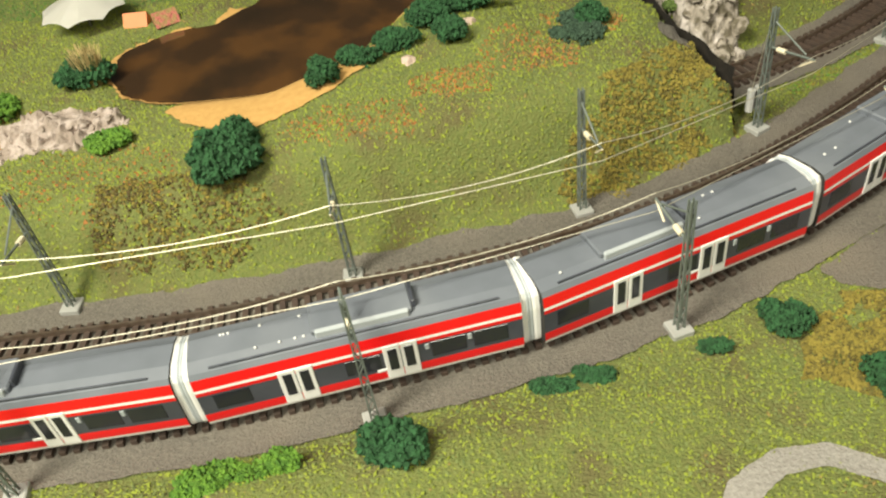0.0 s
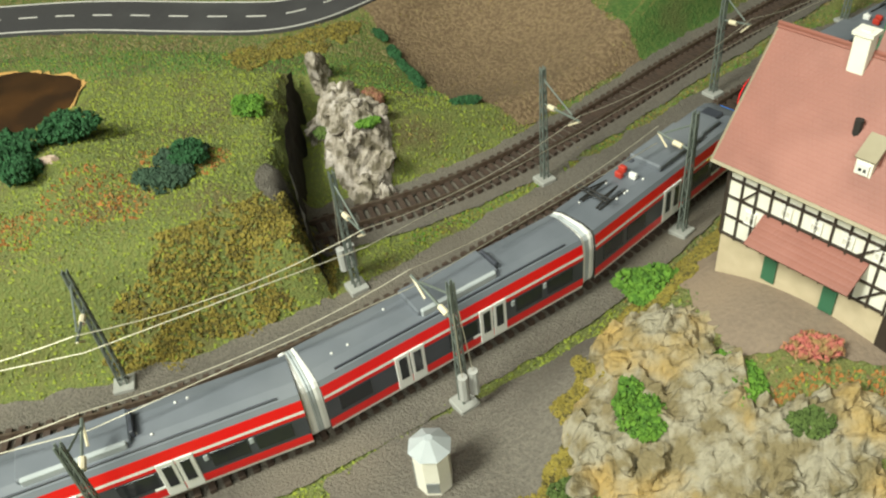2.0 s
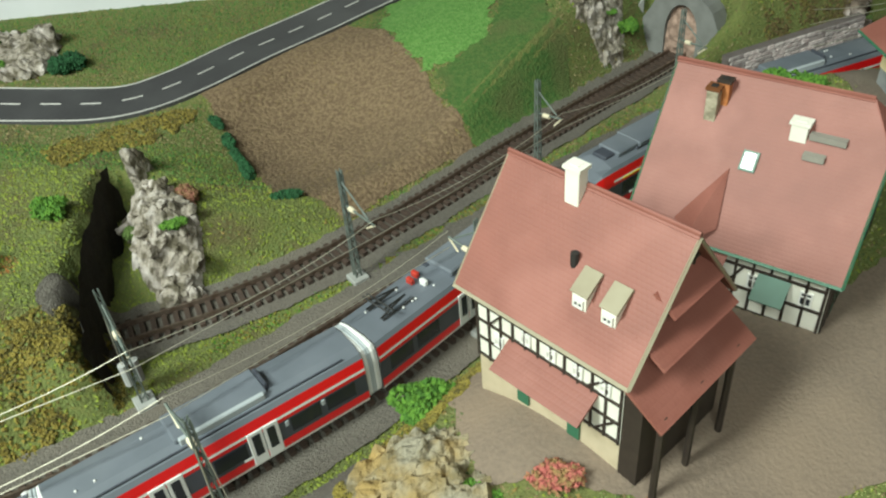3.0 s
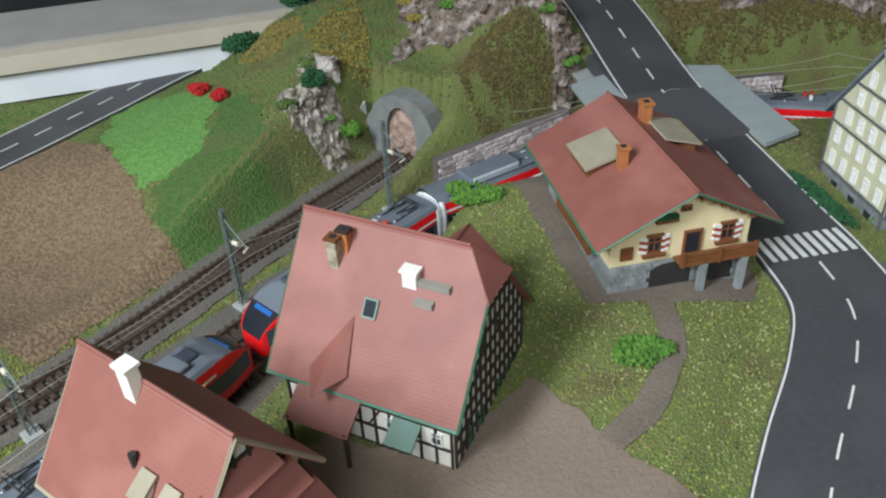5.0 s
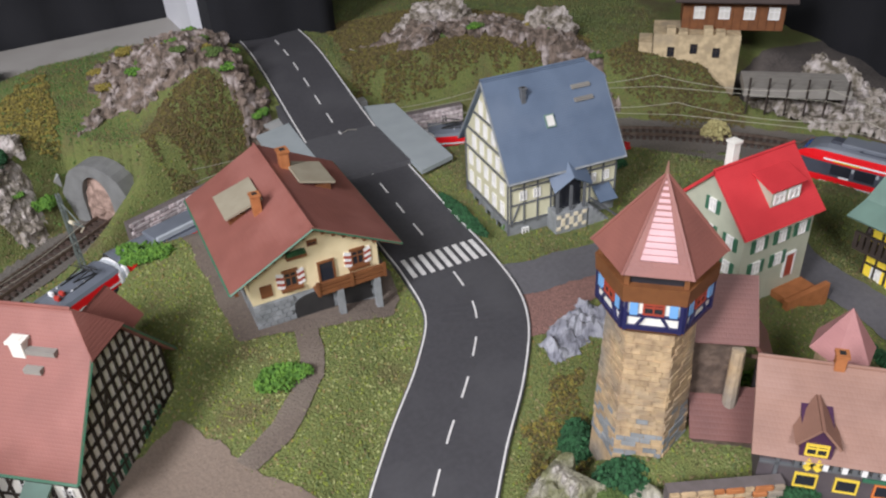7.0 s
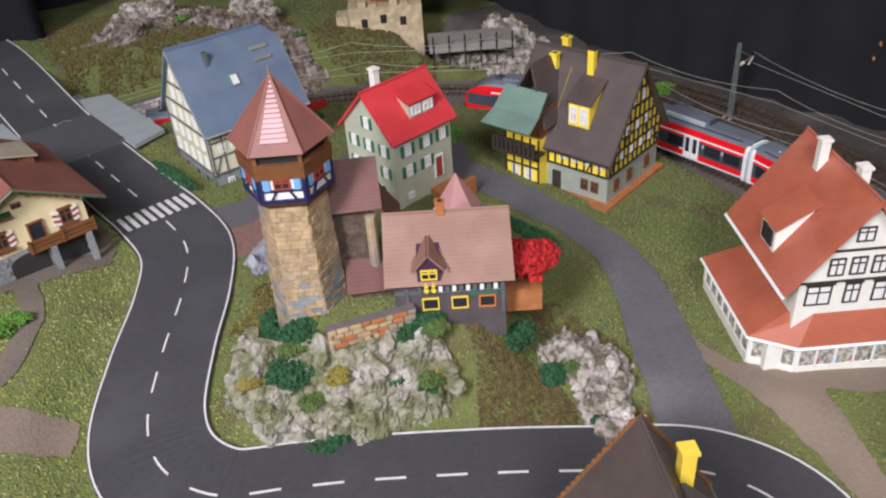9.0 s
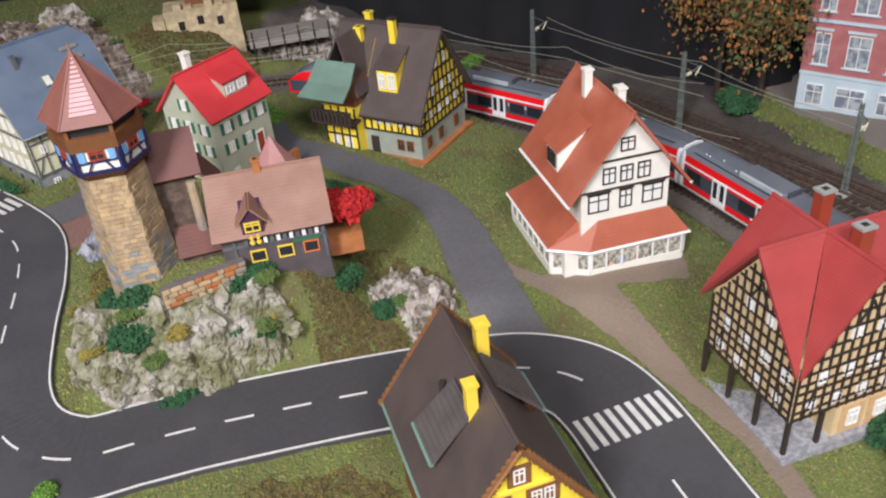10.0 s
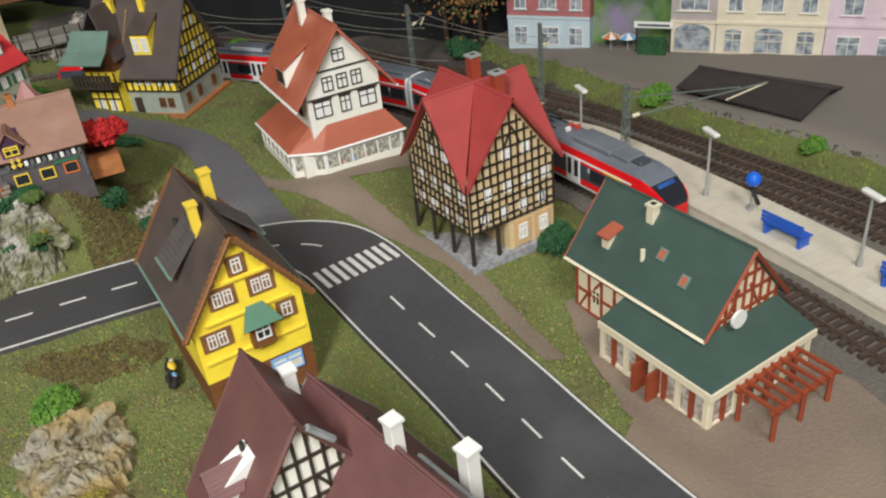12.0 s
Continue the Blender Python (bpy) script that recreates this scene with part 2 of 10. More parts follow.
def distance(line, x, y):
    d2 = (line[::3, 0] - x) ** 2 + (line[::3, 1] - y) ** 2
    k = int(np.argmin(d2))
    if d2[k] > 0.0081:
        return math.sqrt(d2[k])
    k *= 3
    near_by = line[max(0, k - 3):k + 4]
    a, d = near_by[:-1], near_by[1:] - near_by[:-1]
    t = np.clip(((x - a[:, 0]) * d[:, 0] + (y - a[:, 1]) * d[:, 1]) / np.maximum((d * d).sum(1), 1e-12), 0, 1)
    return math.sqrt(np.min((a[:, 0] + t * d[:, 0] - x) ** 2 + (a[:, 1] + t * d[:, 1] - y) ** 2))


def smooth(a, b, v):
    t = min(1.0, max(0.0, (v - a) / (b - a)))
    return t * t * (3 - 2 * t)


HILLS = [(-0.057, 0.488, 0.066), (-0.017, 0.516, 0.075), (-0.3, 0.46, 0.05), (0.07, 0.48, 0.062), (-0.2, 0.56, 0.056), (0.02, 0.62, 0.055), (0.25, 0.75, -0.006),
         (0.05, 0.79, 0.03), (0.25, 0.96, 0.03), (-0.25, 0.8, 0.04), (0.69, 0.93, 0.13), (0.49, 1.03, 0.09), (0.42, 1.03, 0.06), (0.36, 1.03, 0.034), (0.53, 1.0, 0.11), (0.605, 0.895, 0.076), (0.8, 0.78, 0.062), (0.98, 0.93, 0.09), (0.803, 0.53, 0.056),
         (0.76, 0.36, 0.036), (0.72, 0.23, 0.026), (0.92, 0.03, 0.017), (0.86, 0.16, 0.017), (0.78, 0.04, 0.01), (0.88, -0.19, -0.003), (1.01, 0.1, 0.034), (1.12, 0.36, 0.039), (0.97, 0.42, 0.066),
         (0.65, 0.53, 0.064), (0.39, 0.38, 0.062), (0.53, 0.45, 0.05), (0.1, 0.15, 0.012), (-0.3, 0.1, 0.0), (1.42, -0.1, 0.008), (0.6, 0.2, 0.03), (0.5, -0.2, 0.0), (0.222, 0.336, 0.001), (0.24, 0.36, 0.001), (0.14, 0.3, 0.0), (0.18, 0.262, 0.0), (0.255, 0.284, 0.001), (0.255, 0.32, 0.002), (0.624, 0.651, 0.076), (0.603, 0.642, 0.07), (0.627, 0.611, 0.065), (0.57, 0.62, 0.058), (0.293, 0.359, 0.032), (0.319, 0.365, 0.046), (1.43, 0.22, 0.003), (1.44, 0.35, 0.004), (1.45, 0.5, 0.006), (1.4, 0.12, 0.003)]
HILL_XY, HILL_Z = np.array([h[:2] for h in HILLS]), np.array([h[2] for h in HILLS])


def swell(x, y):
    """The broad rise and fall of the land."""
    d2 = (HILL_XY[:, 0] - x) ** 2 + (HILL_XY[:, 1] - y) ** 2
    w = 1 / (d2 + 0.0006) ** 1.5
    return float((w * HILL_Z).sum() / w.sum())


def graded(line, span):
    """Even heights along a road, cut and filled out of the land."""
    z = np.array([swell(*p) for p in line])
    pad = np.pad(z, span, mode="edge")
    return np.convolve(pad, np.ones(2 * span + 1) / (2 * span + 1), "valid")


ROADS = [(ROAD, graded(ROAD, 16), 0.04), (ROAD_BACK, graded(ROAD_BACK, 14), 0.036), (LANE_HILL, graded(LANE_HILL, 10), 0.02), (LANE_NORTH, graded(LANE_NORTH, 8), 0.02)]


def ripple(X, Y, size):
    """A wandering edge in two scales."""
    return size * (np.sin(83 * X + 2.1 * np.sin(61 * Y)) * np.sin(71 * Y + 1.7 * np.sin(47 * X)) + 0.6 * np.sin(260 * X + 3 * np.sin(190 * Y)) * np.sin(230 * Y + 2 * np.sin(310 * X)))


def away(line, X, Y):
    """Distance of every grid point from a line."""
    out = np.full(X.shape, 9.0)
    for x, y in line[::2]:
        np.minimum(out, (X - x) ** 2 + (Y - y) ** 2, out=out)
    return np.sqrt(out)


def inside_of(poly, wobble):
    """A field over a polygon: the depth inside its uneven edge."""
    def field(X, Y):
        hit, d2 = np.zeros(X.shape, bool), np.full(X.shape, 9.0)
        for (ax, ay), (bx, by) in zip(poly, poly[1:] + poly[:1]):
            if ay != by:
                hit ^= ((ay > Y) != (by > Y)) & (X < (bx - ax) * (Y - ay) / (by - ay) + ax)
            ex, ey = bx - ax, by - ay
            t = np.clip(((X - ax) * ex + (Y - ay) * ey) / (ex * ex + ey * ey), 0, 1)
            d2 = np.minimum(d2, (X - ax - t * ex) ** 2 + (Y - ay - t * ey) ** 2)
        return np.where(hit, 1, -1) * np.sqrt(d2) + ripple(X, Y, wobble * 0.7)
    return field


POND = [(-0.27, 0.508), (-0.245, 0.497), (-0.205, 0.491), (-0.155, 0.493), (-0.126, 0.507), (-0.1, 0.528), (-0.085, 0.552), (-0.072, 0.588), (-0.055, 0.625), (-0.065, 0.67), (-0.12, 0.69), (-0.18, 0.675),
        (-0.2, 0.64), (-0.22, 0.612), (-0.262, 0.603), (-0.29, 0.575), (-0.288, 0.54)]


def ground(x, y):
    """The height of the modelled ground."""
    z = swell(x, y)
    # the castle hill
    castle = math.hypot((x - 0.838) / 0.118, (y - 0.282) / 0.092)
    z += 0.05 * (1 - smooth(0.5, 1.0, castle))
    # the pond lies in a hollow
    if -0.33 < x < -0.01 and 0.45 < y < 0.74:
        depth = float(inside_of(POND, 0.0)(np.array([x]), np.array([y]))[0])
        f = smooth(-0.018, 0.008, depth)
        z = z * (1 - f) + min(z, 0.0455) * f
    # roads are cut level
    for line, heights, half in reversed(ROADS):
        d2 = (line[:, 0] - x) ** 2 + (line[:, 1] - y) ** 2
        k = int(np.argmin(d2))
        f = 1 - smooth(half, half + 0.035, math.sqrt(d2[k]))
        z = z * (1 - f) + heights[k] * f
    # the tracks lie level in their bed
    bed = min(distance(TRACK_INNER, x, y), distance(TRACK_OUTER, x, y), distance(TRACK_YARD, x, y))
    z *= smooth(0.03, 0.075 - 0.022 * math.exp(-((x - 0.6) ** 2 + (y - 0.665) ** 2) / 0.0025), bed)
    if not (x - 0.585) * 0.71 + (y - 0.872) * 0.7 > 0:
        bank = x - np.interp(y, (0.46, 0.536, 0.65), (0.148, 0.12, 0.1))
        level = z * smooth(0.024, 0.055, distance(TRACK_BRANCH, x, y))
        if 0.46 < y < 0.66:
            level *= smooth(0.0, 0.05, bank) if bank < 0.05 else 1.0
            f = smooth(-0.004, 0.006, bank)
            z = max(z, 0.046) * (1 - f) + level * f if bank > -0.03 else z
        else:
            z = level
    return z + 0.0012 * noise.noise(Vector((x * 30, y * 30, 0)))


_heights = {}
STEP = 0.008


def lie(x, y):
    """ground() on a grid, so that what is laid on it follows the same facets."""
    i, j = math.floor(x / STEP), math.floor(y / STEP)
    u, v = x / STEP - i, y / STEP - j
    q = []
    for a, b in ((i, j), (i + 1, j), (i, j + 1), (i + 1, j + 1)):
        if (a, b) not in _heights:
            _heights[a, b] = ground(a * STEP, b * STEP)
        q.append(_heights[a, b])
    return (q[0] * (1 - u) + q[1] * u) * (1 - v) + (q[2] * (1 - u) + q[3] * u) * v


def laid(name, verts, faces, mat):
    data = bpy.data.meshes.new(name)
    data.from_pydata(verts, [], faces)
    data.polygons.foreach_set("use_smooth", [True] * len(data.polygons))
    data.materials.append(mat)
    return new(name, data)


def sheet(name, x0, x1, y0, y1, step, lift, mat, field=None):
    """A sheet over the ground; field: positive inside, and its edge follows where the field is nought."""
    nx, ny = round((x1 - x0) / step), round((y1 - y0) / step)
    X, Y = np.meshgrid(x0 + np.arange(nx + 1) * step, y0 + np.arange(ny + 1) * step, indexing="ij")
    use = np.ones((nx, ny), bool)
    if field is not None:
        F = field(X, Y)
        use = (F[:-1, :-1] + F[1:, :-1] + F[:-1, 1:] + F[1:, 1:]) > 0
        count = np.zeros(F.shape)
        for a in (0, 1):
            for b in (0, 1):
                count[a:a + nx, b:b + ny] += use
        gx, gy = np.gradient(F, step)
        g2 = np.maximum(gx * gx + gy * gy, 0.05)
        edge = (count > 0) & (count < 4)
        dx, dy = np.where(edge, -F * gx / g2, 0), np.where(edge, -F * gy / g2, 0)
        far_off = np.maximum(np.hypot(dx, dy) / (0.75 * step), 1)
        X, Y = X + dx / far_off, Y + dy / far_off
    index, verts, faces = {}, [], []

    def vert(i, j):
        if (i, j) not in index:
            index[i, j] = len(verts)
            x, y = float(X[i, j]), float(Y[i, j])
            verts.append((x, y, lie(x, y) + lift))
        return index[i, j]

    for i, j in zip(*np.nonzero(use)):
        faces.append((vert(i, j), vert(i + 1, j), vert(i + 1, j + 1), vert(i, j + 1)))
    return laid(name, verts, faces, mat)


def ribbon(name, line, width, mat, lift, thick=0.0, height=None, first=0, last=None, side=0.0):
    """A flat band along a line, lying on the ground or at given heights."""
    pts = line[first:last]
    d = np.gradient(pts, axis=0)
    n = np.stack((-d[:, 1], d[:, 0]), 1) / np.linalg.norm(d, axis=1)[:, None]
    verts, faces = [], []
    for k, (p, m) in enumerate(zip(pts, n)):
        z = lie(*p) if height is None else height(*p)
        for s in (-1, 1):
            q = p + m * (side + s * width / 2)
            verts.append((q[0], q[1], z + lift))
        for s in (-1, 1):
            q = p + m * (side + s * width / 2)
            verts.append((q[0], q[1], z + lift - max(thick, 0.002)))
        if k:
            a, b = 4 * k - 4, 4 * k
            faces += [(a, b, b + 1, a + 1), (a + 2, b + 2, b, a), (a + 1, b + 1, b + 3, a + 3)]
    data = bpy.data.meshes.new(name)
    data.from_pydata(verts, [], faces)
    data.update()
    data.materials.append(mat)
    return new(name, data)


def within(poly, wobble=0.004):
    """True inside a polygon with a slightly uneven edge."""
    def test(x, y):
        x += wobble * noise.noise(Vector((x * 60, y * 60, 3)))
        y += wobble * noise.noise(Vector((x * 60, y * 60, 9)))
        hit = False
        for (ax, ay), (bx, by) in zip(poly, poly[1:] + poly[:1]):
            if (ay > y) != (by > y) and x < (bx - ax) * (y - ay) / (by - ay) + ax:
                hit = not hit
        return hit
    return test


# ---- ground ----
land = sheet("ground", -0.8, 1.6, -0.6, 1.3, STEP, 0.0, GRASS)
tagged(land, "mottled green and ochre static-grass ground of a model railway", "ground", kind="structure")


def trackbed(X, Y):
    main = 0.034 - np.minimum(away(TRACK_INNER, X, Y), away(TRACK_OUTER, X, Y))
    side = 0.026 - away(TRACK_BRANCH, X, Y) - np.maximum(0, (X - 0.57) * 0.71 + (Y - 0.857) * 0.7) - np.maximum(0, 0.125 - X)
    return np.maximum(main, side) + ripple(X, Y, 0.0016)


def yardbed(X, Y):
    east = X - np.interp(Y, TRACK_YARD[::-1, 1], TRACK_YARD[::-1, 0]) + 0.05
    return np.minimum(np.where(Y > 0.12, east, 0.06 - away(TRACK_YARD, X, Y)), away(TRACK_OUTER, X, Y) - 0.029) + ripple(X, Y, 0.002)


tagged(sheet("yard_ballast", 0.95, 1.56, -0.6, 0.8, 0.006, 0.0011, YARD_BED, yardbed), "dark sooty ballast of the yard tracks", "ballast", kind="structure")
bed = sheet("ballast", -0.8, 1.5, -0.6, 1.05, 0.005, 0.0014, BALLAST, trackbed)
tagged(bed, "fine grey-brown track ballast beside the rails", "ballast", kind="structure")


def road_height(line, heights):
    def at(x, y):
        k = int(np.argmin((line[:, 0] - x) ** 2 + (line[:, 1] - y) ** 2))
        return heights[k]
    return at


ROAD_Z = road_height(ROAD, ROADS[0][1])
BACK_Z = road_height(ROAD_BACK, ROADS[1][1])
tagged(ribbon("road", ROAD, 0.0735, ASPHALT, 0.003, 0.004, ROAD_Z), "dark asphalt village road with white lines", "road", kind="structure")
tagged(ribbon("road_back", ROAD_BACK, 0.062, ASPHALT, 0.003, 0.004, BACK_Z), "dark asphalt country road with white lines", "road", kind="structure")
tagged(sheet("lane_north", 0.8, 1.08, 0.43, 0.56, 0.004, 0.0014, LANE, lambda X, Y: 0.0185 - away(LANE_NORTH, X, Y) + ripple(X, Y, 0.0012)), "worn grey side lane with soft edges", "road", kind="structure")
tagged(sheet("lane_hill", 0.89, 1.1, 0.06, 0.51, 0.004, 0.0016, LANE, lambda X, Y: np.interp(Y, (0.12, 0.2, 0.28, 0.34), (0.023, 0.0215, 0.0165, 0.018)) - away(LANE_HILL, X, Y) + ripple(X, Y, 0.0012)), "worn grey lane round the castle hill", "road", kind="structure")
for line, at, half in ((ROAD, ROAD_Z, 0.0353), (ROAD_BACK, BACK_Z, 0.0295)):
    for side in (-half, half):
        tagged(ribbon("edge_line", line, 0.0012, PAINT, 0.0036, 0.0005, at, side=side), "thin white painted edge line of the road", "road marking", kind="structure")
    for k in range(4, len(line) - 6, 6):
        if line is ROAD and min(np.hypot(*(line[k + 1] - np.array(c))) for c in ((0.803, 0.563), (0.912, 0.017))) < 0.026:
            continue
        tagged(ribbon("centre_dash", line, 0.0013, PAINT, 0.0036, 0.0005, at, first=k, last=k + 4), "white painted centre dash on the road", "road marking", "road dashes", kind="structure")
for middle, turn in (((0.803, 0.563), 0.0), ((0.912, 0.017), 0.0)):
    k = int(np.argmin((ROAD[:, 0] - middle[0]) ** 2 + (ROAD[:, 1] - middle[1]) ** 2))
    d = ROAD[k + 1] - ROAD[k - 1]
    turn = math.degrees(math.atan2(d[1], d[0]))
    zebra = thing("zebra_crossing", pose(ROAD[k][0], ROAD[k][1], ROADS[0][1][k] + 0.0034, 0, 0, turn), "white painted zebra crossing on dark asphalt", "road marking", "zebra crossings", kind="structure")
    for s in range(9):
        y = (s - 4) * 0.0072
        part("stripe", box(-0.0125, 0.0125, y - 0.0018, y + 0.0018, 0, 0.0006), PAINT, zebra)


# ---- tracks ----
def track(line, label):
    d = np.gradient(line, axis=0)
    n = np.stack((-d[:, 1], d[:, 0]), 1) / np.linalg.norm(d, axis=1)[:, None]
    t = thing("railway_track", Matrix.Identity(4), label, "track", "model railway tracks", kind="structure")
    for s in (-1, 1):
        verts, faces = [], []
        for k, (p, m) in enumerate(zip(line, n)):
            for w, z in ((-0.0011, 0.0035), (-0.0008, 0.0068), (0.0008, 0.0068), (0.0011, 0.0035)):
                q = p + m * (s * 0.00825 + w)
                verts.append((q[0], q[1], z))
            if k:
                a, b = 4 * k - 4, 4 * k
                faces += [(a + i, b + i, b + i + 1, a + i + 1) for i in range(3)]
        data = bpy.data.meshes.new("rail")
        data.from_pydata(verts, [], faces)
        data.materials.append(RAIL)
        new("rail", data).parent = t
    return t


SLEEPER_MESH = bpy.data.meshes.new("sleeper")
_bm = box(-0.0017, 0.0017, -0.0145, 0.0145, 0.0, 0.0036)
_bm.to_mesh(SLEEPER_MESH)
_bm.free()
SLEEPER_MESH.materials.append(SLEEPER)


def sleepers(t, points, first, last):
    """Wooden sleepers across a line of track: single ones from first to last, the rest in one mesh."""
    line = spline([tuple(p) for p in points[::6]], 0.0072)
    d = np.gradient(line, axis=0)
    rest = bmesh.new()
    count = 0
    for k in range(len(line)):
        m = pose(line[k][0], line[k][1], 0.0006, 0, 0, math.degrees(math.atan2(d[k][1], d[k][0])))
        if first <= k * 0.0072 < last and count < 290:
            ob = new("sleeper", SLEEPER_MESH)
            ob.parent = t
            ob.matrix_basis = m
            count += 1
        else:
            bmesh.ops.create_cube(rest, size=1.0, matrix=m @ Matrix.Translation((0, 0, 0.0018)) @ Matrix.Diagonal((0.0034, 0.029, 0.0036, 1)))
    if rest.verts:
        tagged(part("sleepers", rest, SLEEPER, t), kind="stuff")
    else:
        rest.free()


for line, label, first, last in ((TRACK_INNER, "model railway track with brown sleepers, passing the platform", 0.5, 1.9),
                                 (TRACK_OUTER, "outer model railway track with brown sleepers", 0.45, 1.6),
                                 (TRACK_BRANCH, "single branch track leading into the tunnel", 0.0, 2.0),
                                 (TRACK_YARD, "weathered outermost yard track", 0.3, 2.0),
                                 (TRACK_SIDING, "weathered siding between the yard tracks", 0.0, 2.0)):
    sleepers(track(line, label), line, first, last)


# ---- house axes ----
def frame_of(p, q, z):
    """A house's own axes: x along the ridge from p to q, z up, from the middle of the ridge at height z."""
    p, q = Vector((*p, 0)), Vector((*q, 0))
    d = (q - p).normalized()
    m = Matrix(((d.x, -d.y, 0, (p.x + q.x) / 2), (d.y, d.x, 0, (p.y + q.y) / 2), (0, 0, 1, z), (0, 0, 0, 1)))
    return m, (q - p).length


# ---- ground cover ----
ZONES = []


def zone(name, poly, mat, lift, label, category="ground", step=0.004, wobble=0.006):
    ZONES.append(poly)
    xs, ys = [p[0] for p in poly], [p[1] for p in poly]
    ob = sheet(name, min(xs) - 0.01, max(xs) + 0.01, min(ys) - 0.01, max(ys) + 0.01, step, lift, mat, inside_of(poly, wobble * 0.5))
    return tagged(ob, label, category, kind="structure")


BARE = material("bare_brown_earth", (0.165, 0.13, 0.10), 0.95, (0.13, 0.10, 0.08), 420, 0.6, 0.5, 600, third=(0.19, 0.155, 0.12), third_scale=14)
zone("mill_yard", [(0.345, 0.425), (0.36, 0.365), (0.43, 0.345), (0.5, 0.345), (0.57, 0.365), (0.61, 0.389), (0.648, 0.362), (0.662, 0.386), (0.625, 0.425), (0.607, 0.46), (0.59, 0.49), (0.52, 0.45), (0.47, 0.48), (0.4, 0.43), (0.37, 0.445)], YARD, 0.0009, "bare brown paved yard round the timbered houses", "yard")
zone("chalet_apron", [(0.63, 0.68), (0.636, 0.6), (0.64, 0.535), (0.674, 0.527), (0.72, 0.52), (0.745, 0.52), (0.757, 0.535), (0.77, 0.66)], BARE, 0.0010, "bare grey-brown ground round the chalet", "yard", wobble=0.004)
zone("garden_path", [(0.676, 0.53), (0.672, 0.5), (0.659, 0.476), (0.639, 0.456), (0.612, 0.442), (0.622, 0.43), (0.646, 0.442), (0.664, 0.459), (0.68, 0.48), (0.688, 0.502), (0.691, 0.53)], BARE, 0.0012, "narrow brown brick path to the chalet", "path", 0.003, 0.002)
zone("station_yard", [(0.77, -0.2), (0.83, -0.2), (0.9, -0.15), (0.93, -0.13), (1.0, -0.24), (0.9, -0.36), (0.72, -0.42), (0.66, -0.34), (0.74, -0.24)], YARD, 0.0009, "bare brown station forecourt", "yard")
zone("footpath", [(0.99, 0.17), (0.985, 0.115), (0.975, 0.06), (0.95, 0.005), (0.93, -0.05), (0.89, -0.1), (0.86, -0.14), (0.872, -0.15), (0.91, -0.1), (0.945, -0.055), (0.965, -0.005), (0.995, 0.045), (1.012, 0.08), (1.03, 0.06), (1.05, 0.04), (1.09, 0.06), (1.0, 0.13), (1.005, 0.17)], YARD, 0.0009, "trodden brown footpath beside the road", "path", 0.004, 0.003)
zone("gravel_court", [(0.828, 0.5), (0.87, 0.495), (0.9, 0.488), (0.9, 0.465), (0.865, 0.468), (0.828, 0.456), (0.81, 0.458)], material("red_gravel", (0.28, 0.15, 0.12), 0.95, (0.2, 0.11, 0.09), 500, 0.8, 0.6, 600), 0.001, "reddish gravel court beside the road", "yard")
zone("field", [(0.123, 0.832), (0.165, 0.88), (0.226, 0.945), (0.3, 0.9), (0.335, 0.82), (0.353, 0.757), (0.375, 0.725), (0.275, 0.635), (0.223, 0.655), (0.17, 0.75)], FIELD, 0.0009, "ploughed brown field of fine crumbs", "field")
zone("facade_square", [(1.41, 0.085), (1.45, 0.12), (1.6, 0.12), (1.6, -0.6), (0.99, -0.6), (1.07, -0.49), (1.165, -0.345), (1.24, -0.215), (1.29, -0.125), (1.357, -0.015)], SQUARE, 0.0012, "plain grey-brown square in front of the town facades", "square", 0.008)
zone("beach", [(-0.225, 0.475), (-0.2, 0.452), (-0.155, 0.437), (-0.11, 0.462), (-0.075, 0.5), (-0.07, 0.52), (-0.13, 0.51), (-0.2, 0.5)], SAND, 0.0012, "pale orange sand at the edge of the pond", "beach")
zone("hut_court", [(0.165, 0.335), (0.176, 0.32), (0.192, 0.316), (0.222, 0.31), (0.254, 0.314), (0.278, 0.322), (0.292, 0.346), (0.31, 0.38), (0.3, 0.41), (0.255, 0.39), (0.2, 0.36)], BALLAST, 0.0008, "bare brown dirt round the relay hut", "yard", wobble=0.004)
zone("winding_path", [(0.07, 0.17), (0.085, 0.2), (0.11, 0.219), (0.135, 0.222), (0.16, 0.21), (0.175, 0.18), (0.163, 0.175), (0.15, 0.2), (0.13, 0.208), (0.11, 0.204), (0.095, 0.19), (0.083, 0.165)], material("pale_gravel", (0.33, 0.31, 0.28), 0.95, (0.27, 0.25, 0.225), 500, 0.8, 0.5, 600), 0.0011, "winding pale gravel footpath in the grass", "path", 0.003, 0.002)
GREEN_PATCH = material("fresh_turf", (0.11, 0.24, 0.045), 0.95, (0.16, 0.30, 0.07), 260, 0.9, 1.0, 420)
zone("fresh_meadow", [(0.296, 0.905), (0.3, 0.96), (0.34, 0.985), (0.385, 0.965), (0.407, 0.91), (0.396, 0.842), (0.36, 0.815), (0.337, 0.825)], GREEN_PATCH, 0.0009, "bright fresh green meadow patch", "meadow", wobble=0.016)
DARK_TURF = material("dark_turf", (0.06, 0.125, 0.025), 0.95, (0.095, 0.15, 0.035), 240, 0.9, 1.0, 420, third=(0.11, 0.13, 0.04), third_scale=20)
zone("dark_meadow", [(0.345, 0.81), (0.396, 0.836), (0.415, 0.9), (0.443, 0.895), (0.462, 0.82), (0.49, 0.785), (0.47, 0.768), (0.405, 0.708), (0.382, 0.715), (0.356, 0.757)], DARK_TURF, 0.0007, "deep green meadow beside the branch track", "meadow", wobble=0.016)

